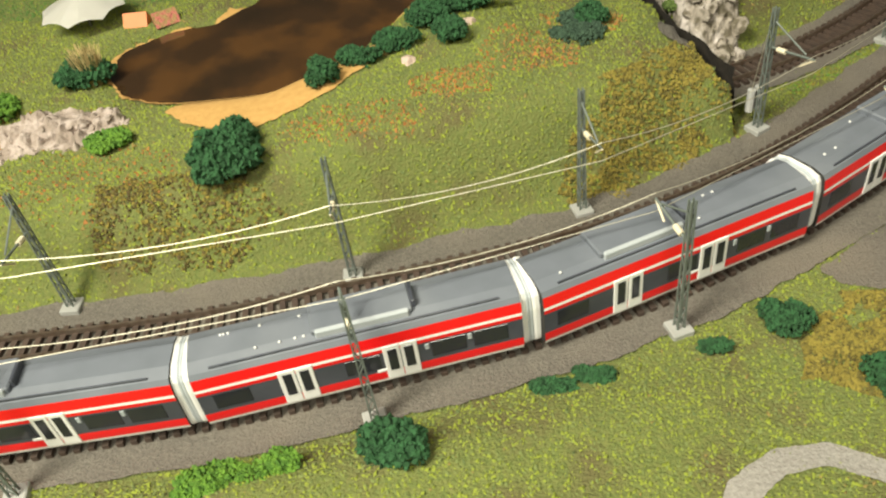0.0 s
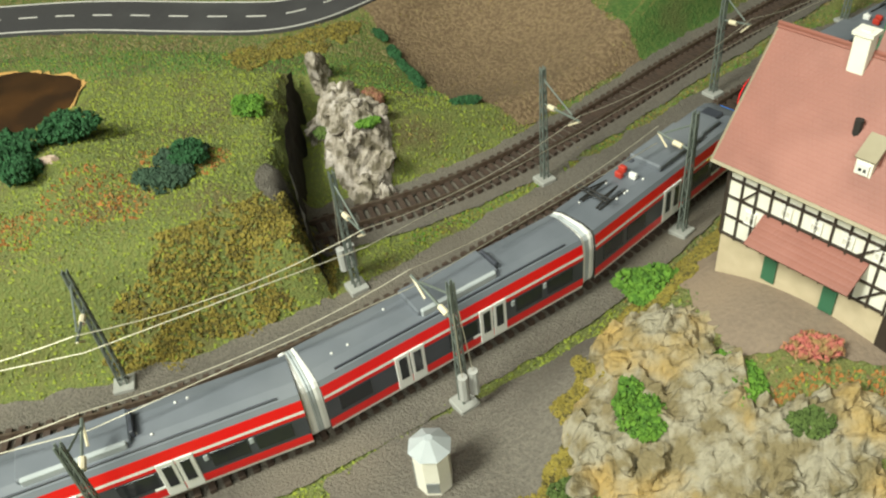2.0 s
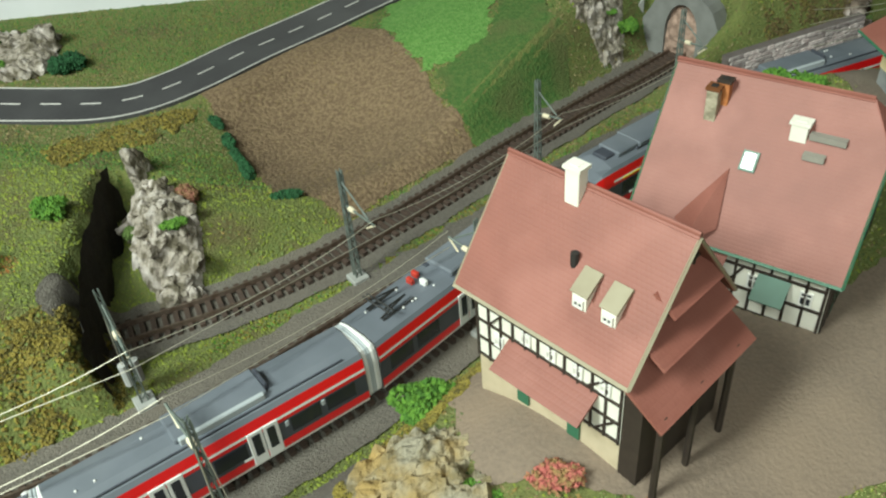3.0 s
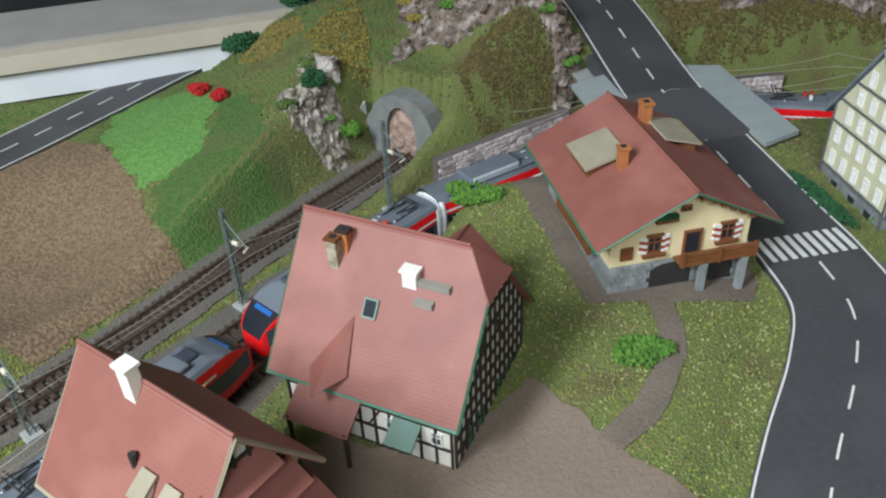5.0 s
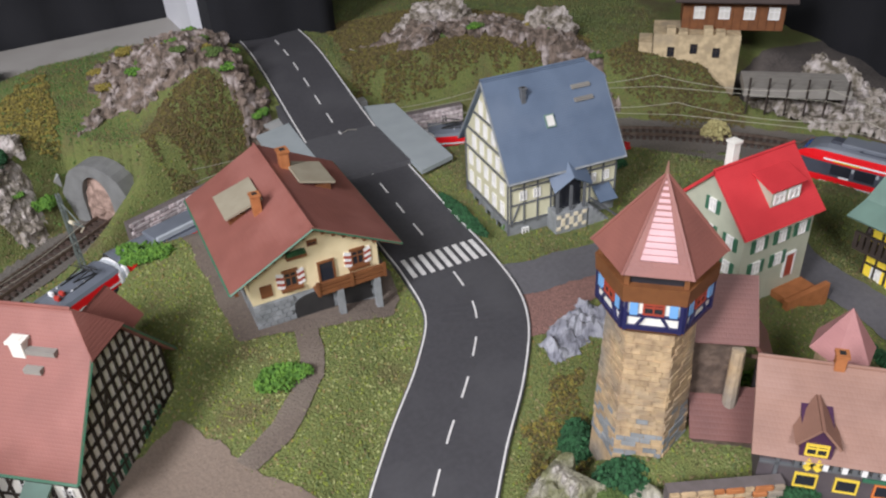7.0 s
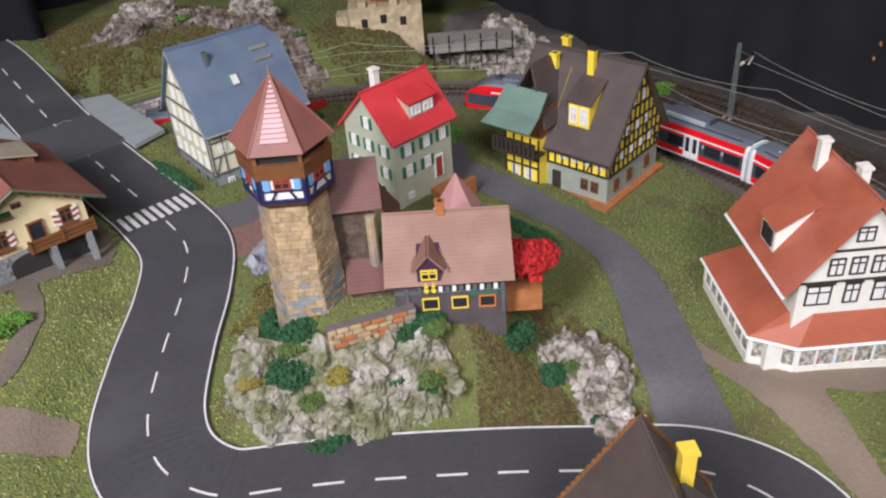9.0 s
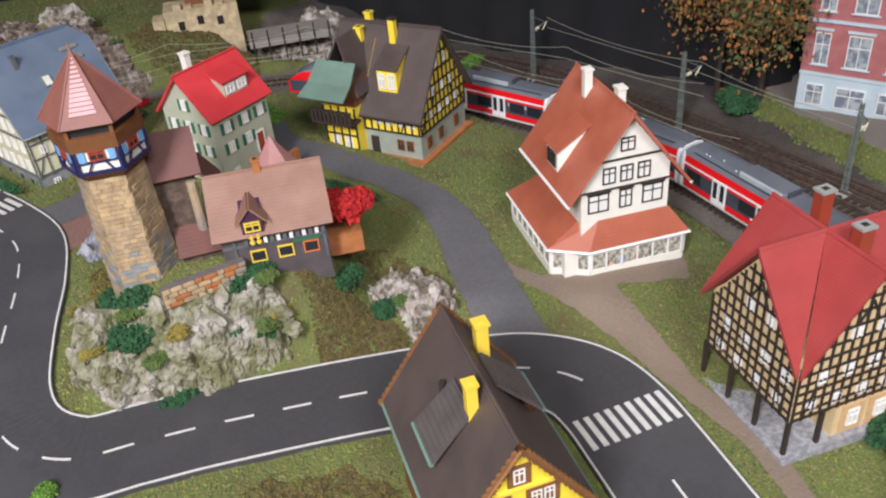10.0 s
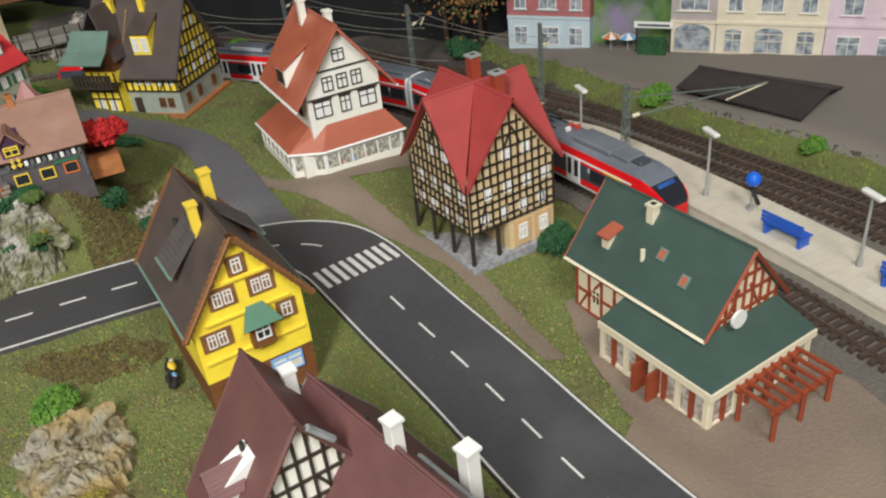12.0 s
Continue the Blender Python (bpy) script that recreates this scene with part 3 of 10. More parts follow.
water = material("brown_water", (0.04, 0.022, 0.011), 0.06, (0.085, 0.04, 0.014), 22, 0.9, third=(0.018, 0.013, 0.008), third_scale=9, coat=0.5)
tagged(sheet("pond", -0.31, -0.03, 0.47, 0.71, 0.005, 0.0, water, inside_of(POND, 0.003)), "dark brown glossy resin pond with an orange shore", "pond", kind="structure")
for v in bpy.data.objects["pond"].data.vertices:
    v.co.z = 0.0495
tagged(sheet("pond_shore", -0.32, -0.02, 0.46, 0.72, 0.005, 0.0016, SAND, lambda X, Y: inside_of(POND, 0.006)(X, Y) + 0.0025), "orange sandy shore of the pond", "shore", kind="structure")


def tufts(name, mats, poly, count, size, label, seed, tall=1.0, lift=0.0):
    """Short fibres and crumbs strewn over a stretch of ground, as one object."""
    rng = random.Random(seed)
    inside = within(poly, 0.01)
    xs, ys = [p[0] for p in poly], [p[1] for p in poly]
    verts, faces, which = [], [], []
    tries = 0
    while len(faces) < count * 2 and tries < count * 8:
        tries += 1
        x, y = rng.uniform(min(xs), max(xs)), rng.uniform(min(ys), max(ys))
        if not inside(x, y):
            continue
        z = lie(x, y) + lift
        a, s = rng.uniform(0, 6.28), size * rng.uniform(0.5, 1.3)
        dx, dy = math.cos(a) * s, math.sin(a) * s
        h = s * tall * rng.uniform(0.5, 1.2)
        lean = rng.uniform(-0.6, 0.6) * s
        n = len(verts)
        verts += [(x - dx / 2, y - dy / 2, z - 0.0006), (x + dx / 2, y + dy / 2, z - 0.0006), (x - dy * 0.6 + lean, y + dx * 0.6, z - 0.0006), (x + lean, y + lean * 0.5, z + h)]
        faces += [(n, n + 1, n + 3), (n + 1, n + 2, n + 3), (n + 2, n, n + 3)]
        k = rng.randrange(len(mats))
        which += [k, k, k]
    data = bpy.data.meshes.new(name)
    data.from_pydata(verts, [], faces)
    for m in mats:
        data.materials.append(m)
    data.polygons.foreach_set("material_index", which)
    return tagged(new(name, data), label, "grass", kind="stuff")


BLADE_LIGHT = material("light_fibre", (0.25, 0.295, 0.036), 0.9, (0.21, 0.25, 0.032), 90, 0.5)
BLADE_FRESH = material("fresh_fibre", (0.09, 0.19, 0.035), 0.9, (0.07, 0.15, 0.03), 90, 0.5)
BLADE_BROWN = material("brown_fibre", (0.20, 0.15, 0.07), 0.9, (0.15, 0.11, 0.05), 90, 0.5)
BLADE_STRAW = material("straw_fibre", (0.27, 0.225, 0.11), 0.9, (0.28, 0.22, 0.10), 90, 0.5)
BLADE_PALE = material("pale_fibre", (0.36, 0.37, 0.15), 0.9, (0.31, 0.33, 0.12), 90, 0.5)
BLADE_MID = material("mid_fibre", (0.175, 0.21, 0.066), 0.9, (0.15, 0.185, 0.056), 90, 0.5)
BLADE_OCHRE = material("ochre_fibre", (0.27, 0.195, 0.06), 0.9, (0.22, 0.155, 0.045), 90, 0.5)
BLADE_RUST = material("rust_fibre", (0.40, 0.17, 0.045), 0.9, (0.30, 0.12, 0.035), 90, 0.5)
BLADE_DARK = material("dark_fibre", (0.11, 0.145, 0.048), 0.9, (0.09, 0.12, 0.04), 90, 0.5)


def flock(name, xs, ys, kinds, mats, size, tall, label, seed, category="grass"):
    """Short upright fibres at the given spots, each of a material by its kind, as one object."""
    rng = np.random.default_rng(seed)
    n = len(xs)
    z = np.array([lie(x, y) for x, y in zip(xs.tolist(), ys.tolist())])
    a, s = rng.uniform(0, 6.283, n), size * rng.uniform(0.5, 1.4, n)
    dx, dy, h = np.cos(a) * s, np.sin(a) * s, s * tall * rng.uniform(0.4, 1.3, n)
    lx, ly = rng.uniform(-0.7, 0.7, n) * s, rng.uniform(-0.7, 0.7, n) * s
    low = z - 0.0004
    verts = np.stack((np.stack((xs - dx / 2, ys - dy / 2, low), 1), np.stack((xs + dx / 2, ys + dy / 2, low), 1), np.stack((xs - dy * 0.6, ys + dx * 0.6, low), 1), np.stack((xs + lx, ys + ly, z + h), 1)), 1)
    first = np.arange(n)[:, None] * 4
    loops = np.concatenate((first + np.array([[0, 1, 3]]), first + np.array([[1, 2, 3]]), first + np.array([[2, 0, 3]])), 1).ravel()
    data = bpy.data.meshes.new(name)
    data.vertices.add(4 * n)
    data.vertices.foreach_set("co", verts.ravel())
    data.loops.add(9 * n)
    data.loops.foreach_set("vertex_index", loops.astype(np.int32))
    data.polygons.add(3 * n)
    data.polygons.foreach_set("loop_start", np.arange(0, 9 * n, 3, dtype=np.int32))
    for m in mats:
        data.materials.append(m)
    data.polygons.foreach_set("material_index", np.repeat(kinds, 3).astype(np.int32))
    data.update(calc_edges=True)
    data.validate()
    return tagged(new(name, data), label, category, kind="stuff")


def open_turf(X, Y):
    """Where grass grows: off the roads, the ballast, the yards and the water."""
    free = np.minimum(away(ROAD, X, Y) - 0.0365, away(ROAD_BACK, X, Y) - 0.0325)
    free = np.minimum(free, np.minimum(away(LANE_HILL, X, Y) - 0.021, away(LANE_NORTH, X, Y) - 0.019))
    free = np.minimum(free, -trackbed(X, Y) + 0.002)
    free = np.minimum(free, 0.06 - np.maximum(0, 0.12 - away(TRACK_YARD, X, Y)))
    for poly in ZONES:
        free = np.minimum(free, 0.0022 - inside_of(poly, 0.003)(X, Y))
    return np.minimum(free, -0.003 - inside_of(POND, 0.003)(X, Y))


def broad(X, Y, size):
    """Patches, from nought to one."""
    return 0.5 + 0.25 * (np.sin(X / size + 1.7 * np.sin(Y / size * 0.83 + 1)) + np.sin(Y / size * 1.13 + 1.9 * np.sin(X / size * 0.71 + 2)))


rng = np.random.default_rng(3)
gx, gy = rng.uniform(-0.45, 1.3, 560000), rng.uniform(-0.3, 1.15, 560000)
keep = open_turf(gx, gy) > rng.uniform(-0.0015, 0.0015, len(gx))
keep &= ~((gx > 1.02) & (gy < -0.1)) & ~((gx < 0.5) & (gy < 0.02))
gx, gy = gx[keep], gy[keep]
draw, patch, fine_patch = rng.uniform(0, 1, len(gx)), broad(gx, gy, 0.034), broad(gx, gy, 0.009)
meadow = ((gx < 0.32) & (gy < 0.72)).astype(float)
# fibres: light, mid, dark, ochre, brown
beyond = ((gy > 0.86) | (gx > 1.08)).astype(float)
lawn = ((gx > 0.5) & (gx < 0.77) & (gy < 0.66) & (gy > 0.3)).astype(float)
share_light = 0.10 + 0.55 * meadow - 0.06 * beyond + 0.22 * lawn + 0.12 * (fine_patch - 0.5)
share_mid = 0.34 - 0.06 * meadow
share_dark = (0.22 - 0.17 * meadow + 0.22 * beyond - 0.13 * lawn) * (0.5 + patch)
share_ochre = (0.09 - 0.03 * meadow) * (0.4 + 1.4 * fine_patch)
kinds = (draw > share_light).astype(int) + (draw > share_light + share_mid) + (draw > share_light + share_mid + share_dark) + (draw > share_light + share_mid + share_dark + share_ochre)
kinds = np.where((meadow > 0) & (kinds == 4) & (rng.uniform(0, 1, len(gx)) < 0.7), 0, kinds)
pick = rng.uniform(0, 1, len(gx))
kinds = np.where((gx < 0.62) & (gy > 0.66) & (kinds < 3) & (pick < 0.7), 5, kinds)
kinds = np.where((meadow == 0) & (beyond == 0) & (kinds > 2) & (pick < 0.35), 6, kinds)
kinds = np.where((lawn > 0) & (kinds < 2) & (pick < 0.3 + 0.5 * (patch - 0.4)), 7, kinds)
flock("static_grass", gx, gy, kinds, [BLADE_LIGHT, BLADE_MID, BLADE_DARK, BLADE_OCHRE, BLADE_BROWN, BLADE_FRESH, BLADE_STRAW, BLADE_PALE], 0.0019, 0.75, "short mottled green and ochre static grass", 4)
gx, gy = rng.uniform(0.1, 0.4, 30000), rng.uniform(0.62, 0.96, 30000)
keep = inside_of(ZONES[[k for k, p in enumerate(ZONES) if p[0] == (0.123, 0.832)][0]], 0.004)(gx, gy) > -0.002
gx, gy = gx[keep], gy[keep]
flock("field_crumbs", gx, gy, rng.integers(0, 4, len(gx)), [BLADE_BROWN, BLADE_STRAW, BLADE_OCHRE, BLADE_BROWN], 0.0022, 0.5, "fine brown and straw crumbs of the ploughed field", 5, "field")
BANK = [(1.4, 0.115), (1.37, 0.072), (1.313, -0.025), (1.246, -0.135), (1.197, -0.22), (1.128, -0.34), (1.06, -0.45), (1.09, -0.46), (1.17, -0.338), (1.242, -0.213), (1.292, -0.122), (1.36, -0.012), (1.421, 0.089), (1.45, 0.12)]
zone("station_bank", BANK, GRASS, 0.0022, "green grass bank behind the tracks", "bank")
gx, gy = rng.uniform(1.1, 1.5, 60000), rng.uniform(-0.48, 0.15, 60000)
keep = inside_of(BANK, 0.006)(gx, gy) > -0.003
gx, gy = gx[keep], gy[keep]
flock("bank_grass", gx, gy, rng.integers(0, 4, len(gx)), [BLADE_LIGHT, BLADE_MID, BLADE_MID, BLADE_DARK], 0.0034, 1.0, "green grass fibres on the bank", 7)
for seed, (x, y, rx, ry) in enumerate([(-0.09, 0.43, 0.05, 0.02), (-0.26, 0.41, 0.06, 0.035), (-0.33, 0.47, 0.06, 0.03), (0.02, 0.49, 0.035, 0.025), (-0.03, 0.46, 0.03, 0.018), (0.06, 0.53, 0.03, 0.02), (0.94, 0.2, 0.02, 0.015), (0.4, 0.34, 0.03, 0.01), (0.47, 0.335, 0.05, 0.01)]):
    ring = [(x + rx * math.cos(a), y + ry * math.sin(a)) for a in (0, 0.8, 1.6, 2.4, 3.1, 3.9, 4.7, 5.5)]
    tufts("rust_leaf_litter", [BLADE_RUST, BLADE_OCHRE, BLADE_RUST], ring, 700, 0.0026, "patch of rust-brown leaf litter in the grass", 20 + seed, 0.6)


def mossy(name, poly, count, size, mats, label, seed):
    """A mat of coarse foam lumps on a bank."""
    rng = random.Random(seed)
    count, size = int(count * 4.2), size * 0.46
    inside = within(poly, 0.01)
    xs, ys = [p[0] for p in poly], [p[1] for p in poly]
    base = [(1, 0, -0.4), (-0.5, 0.87, -0.4), (-0.5, -0.87, -0.4), (0.5, 0.5, 0.6), (-0.7, 0.1, 0.6), (0.2, -0.7, 0.6), (0, 0, 1.0)]
    tri = [(0, 1, 3), (1, 4, 3), (1, 2, 4), (2, 5, 4), (2, 0, 5), (0, 3, 5), (3, 4, 6), (4, 5, 6), (5, 3, 6)]
    verts, faces, which = [], [], []
    placed = tries = 0
    while placed < count and tries < count * 8:
        tries += 1
        x, y = rng.uniform(min(xs), max(xs)), rng.uniform(min(ys), max(ys))
        if not inside(x, y) or noise.noise(Vector((x * 55, y * 55, seed))) + 0.4 * noise.noise(Vector((x * 160, y * 160, seed))) < rng.uniform(-0.55, 0.05):
            continue
        placed += 1
        z = lie(x, y) + size * rng.uniform(0.0, 0.7)
        s, a = size * rng.uniform(0.5, 1.2), rng.uniform(0, 6.28)
        c, d, n = math.cos(a) * s, math.sin(a) * s, len(verts)
        for px, py, pz in base:
            px, py, pz = px + rng.uniform(-0.3, 0.3), py + rng.uniform(-0.3, 0.3), pz + rng.uniform(-0.3, 0.3)
            verts.append((x + px * c - py * d, y + px * d + py * c, z + pz * s * 0.8))
        faces += [tuple(n + i for i in f) for f in tri]
        which += [rng.randrange(len(mats))] * len(tri)
    data = bpy.data.meshes.new(name)
    data.from_pydata(verts, [], faces)
    for m in mats:
        data.materials.append(m)
    data.polygons.foreach_set("material_index", which)
    return tagged(new(name, data), label, "undergrowth", kind="stuff")


MOSS_DARK = material("dark_moss", (0.16, 0.132, 0.03), 0.95, (0.085, 0.07, 0.018), 200, 0.8, 0.8, 400)
MOSS_BROWN = material("brown_moss", (0.125, 0.092, 0.034), 0.95, (0.08, 0.06, 0.022), 200, 0.8, 0.8, 400)
mossy("ochre_undergrowth", [(0.03, 0.405), (0.075, 0.415), (0.15, 0.46), (0.155, 0.5), (0.135, 0.52), (0.11, 0.49), (0.06, 0.45)], 900, 0.0032, [MOSS, MOSS, MOSS_DARK], "dense ochre foam undergrowth on the bank", 11)
mossy("rock_moss", [(0.3, 0.36), (0.325, 0.38), (0.345, 0.36), (0.355, 0.33), (0.33, 0.32), (0.31, 0.335)], 260, 0.0028, [MOSS, MOSS_BROWN, BLADE_STRAW], "ochre moss on the pale rock", 24)
mossy("ochre_undergrowth", [(-0.25, 0.36), (-0.16, 0.365), (-0.13, 0.385), (-0.18, 0.405), (-0.25, 0.4)], 420, 0.003, [MOSS_BROWN, MOSS, MOSS_DARK], "brown-ochre foam undergrowth beside the track", 12)
mossy("ochre_undergrowth", [(0.254, 0.312), (0.282, 0.318), (0.296, 0.344), (0.314, 0.375), (0.338, 0.41), (0.368, 0.44), (0.41, 0.5), (0.4, 0.515), (0.35, 0.458), (0.316, 0.415), (0.29, 0.37), (0.275, 0.335)], 3600, 0.003, [MOSS, MOSS, MOSS_DARK, MOSS], "ochre foam undergrowth along the railway bank", 13)
mossy("ochre_undergrowth", [(0.135, 0.26), (0.15, 0.295), (0.175, 0.314), (0.222, 0.305), (0.256, 0.309), (0.284, 0.316), (0.285, 0.3), (0.27, 0.25), (0.2, 0.235)], 3000, 0.0032, [MOSS, MOSS, MOSS_DARK], "ochre foam undergrowth below the rock", 14)
mossy("ochre_undergrowth", [(0.085, 0.7), (0.12, 0.72), (0.14, 0.78), (0.1, 0.77), (0.05, 0.74), (0.04, 0.7), (0.07, 0.66)], 620, 0.0034, [MOSS, MOSS_DARK], "ochre foam undergrowth above the cutting", 15)
mossy("hill_undergrowth", [(0.53, 0.99), (0.56, 1.02), (0.56, 0.95), (0.55, 0.9), (0.52, 0.89), (0.5, 0.95)], 520, 0.0038, [MOSS, MOSS_DARK], "ochre foam undergrowth on the tunnel hill", 16)
mossy("hill_undergrowth", [(0.625, 0.862), (0.65, 0.885), (0.7, 0.895), (0.73, 0.88), (0.735, 0.862), (0.7, 0.842), (0.64, 0.832)], 900, 0.0036, [MOSS_DARK, MOSS_BROWN, MOSS_BROWN], "dark ochre foam undergrowth above the retaining wall", 17)
mossy("hill_undergrowth", [(0.855, 0.89), (0.88, 1.06), (1.0, 1.06), (1.1, 0.97), (1.14, 0.86), (1.08, 0.85), (1.0, 0.88)], 5200, 0.0042, [MOSS_DARK, MOSS_BROWN, MOSS_BROWN, MOSS_DARK], "brown and ochre undergrowth on the hillside", 18)
mossy("hill_undergrowth", [(1.14, 0.83), (1.2, 0.86), (1.27, 0.76), (1.24, 0.7), (1.18, 0.74)], 900, 0.004, [MOSS_DARK, MOSS_BROWN, MOSS_BROWN], "brown undergrowth below the ruin", 27)
mossy("hill_undergrowth", [(0.44, 1.03), (0.5, 1.03), (0.5, 0.97), (0.46, 0.95), (0.43, 0.98)], 500, 0.003, [MOSS_DARK, MOSS, BLADE_OCHRE], "dry ochre undergrowth near the hilltop", 28)
mossy("castle_undergrowth", [(0.866, 0.246), (0.85, 0.222), (0.846, 0.205), (0.862, 0.172), (0.878, 0.158), (0.9, 0.182), (0.91, 0.2), (0.9, 0.228)], 1500, 0.003, [MOSS_BROWN, MOSS_BROWN, MOSS_DARK], "dark brown-green undergrowth on the castle slope", 19)
mossy("castle_undergrowth", [(0.935, 0.24), (0.95, 0.28), (0.965, 0.25), (0.965, 0.21), (0.955, 0.19)], 420, 0.0028, [MOSS_BROWN, MOSS_DARK], "brown undergrowth beside the castle lane", 20)
mossy("castle_undergrowth", [(0.757, 0.36), (0.791, 0.4), (0.817, 0.42), (0.836, 0.42), (0.817, 0.389), (0.802, 0.373), (0.79, 0.345), (0.76, 0.335)], 480, 0.0026, [MOSS_BROWN, MOSS_DARK, MOSS], "brown and rust undergrowth beside the tower", 21)
mossy("garden_undergrowth", [(0.735, 0.175), (0.76, 0.17), (0.79, 0.135), (0.8, 0.105), (0.77, 0.1), (0.74, 0.13)], 620, 0.0028, [MOSS_BROWN, MOSS_BROWN, MOSS_DARK], "brown undergrowth in the garden", 22)
mossy("track_weeds", [(0.2, 0.5), (0.26, 0.545), (0.34, 0.6), (0.45, 0.7), (0.55, 0.775), (0.56, 0.79), (0.44, 0.715), (0.33, 0.62), (0.25, 0.56), (0.19, 0.515)], 700, 0.0022, [BUSH_LIGHT, MOSS, BLADE_MID], "green and ochre weeds between the tracks", 23)


# ---- bushes, rocks ----
CRUMB = [(1, 0, -0.4), (-0.5, 0.87, -0.4), (-0.5, -0.87, -0.4), (0.5, 0.5, 0.6), (-0.7, 0.1, 0.6), (0.2, -0.7, 0.6), (0, 0, 1.0)]
CRUMB_FACES = [(0, 1, 3), (1, 4, 3), (1, 2, 4), (2, 5, 4), (2, 0, 5), (0, 3, 5), (3, 4, 6), (4, 5, 6), (5, 3, 6)]


def bush(name, x, y, rx, ry, rz, mat, label, seed, z=None, category="bush", turn=0.0):
    """An uneven clump of foam flock: some hundred crumbs heaped in several humps."""
    rng = random.Random(seed)
    base = lie(x, y) if z is None else z
    ob = thing(name, pose(x, y, base, 0, 0, turn), label, category)
    humps = [(0.0, 0.0, 0.0, 0.75)] + [(rng.uniform(-0.6, 0.6), rng.uniform(-0.6, 0.6), rng.uniform(0.0, 0.35), rng.uniform(0.4, 0.6)) for _ in range(7)]
    verts, faces = [], []
    size = min(0.0024, max(0.0013, 0.12 * min(rx, ry)))
    count = int(min(1500, 260 + 2.2 * (rx * ry + 1.5 * rz * (rx + ry)) / (size * size)))
    for _ in range(count):
        hx, hy, hz, hr = rng.choice(humps)
        u, c = rng.uniform(0, 6.2832), rng.uniform(-0.25, 1)
        q = hr * rng.uniform(0.72, 1.06)
        w = math.sqrt(max(0, 1 - c * c))
        px, py, pz = rx * (hx + q * w * math.cos(u)), ry * (hy + q * w * math.sin(u)), max(0.0, rz * (0.25 + hz + q * c * 0.8))
        s, n = size * rng.uniform(0.6, 1.25), len(verts)
        a = rng.uniform(0, 6.2832)
        ca, sa = math.cos(a) * s, math.sin(a) * s
        for vx, vy, vz in CRUMB:
            vx, vy, vz = vx + rng.uniform(-0.35, 0.35), vy + rng.uniform(-0.35, 0.35), vz + rng.uniform(-0.35, 0.35)
            verts.append((px + vx * ca - vy * sa, py + vx * sa + vy * ca, pz + vz * s))
        faces += [tuple(n + k for k in f) for f in CRUMB_FACES]
    data = bpy.data.meshes.new("foliage")
    data.from_pydata(verts, [], faces)
    data.materials.append(mat)
    new("foliage", data).parent = ob
    return ob


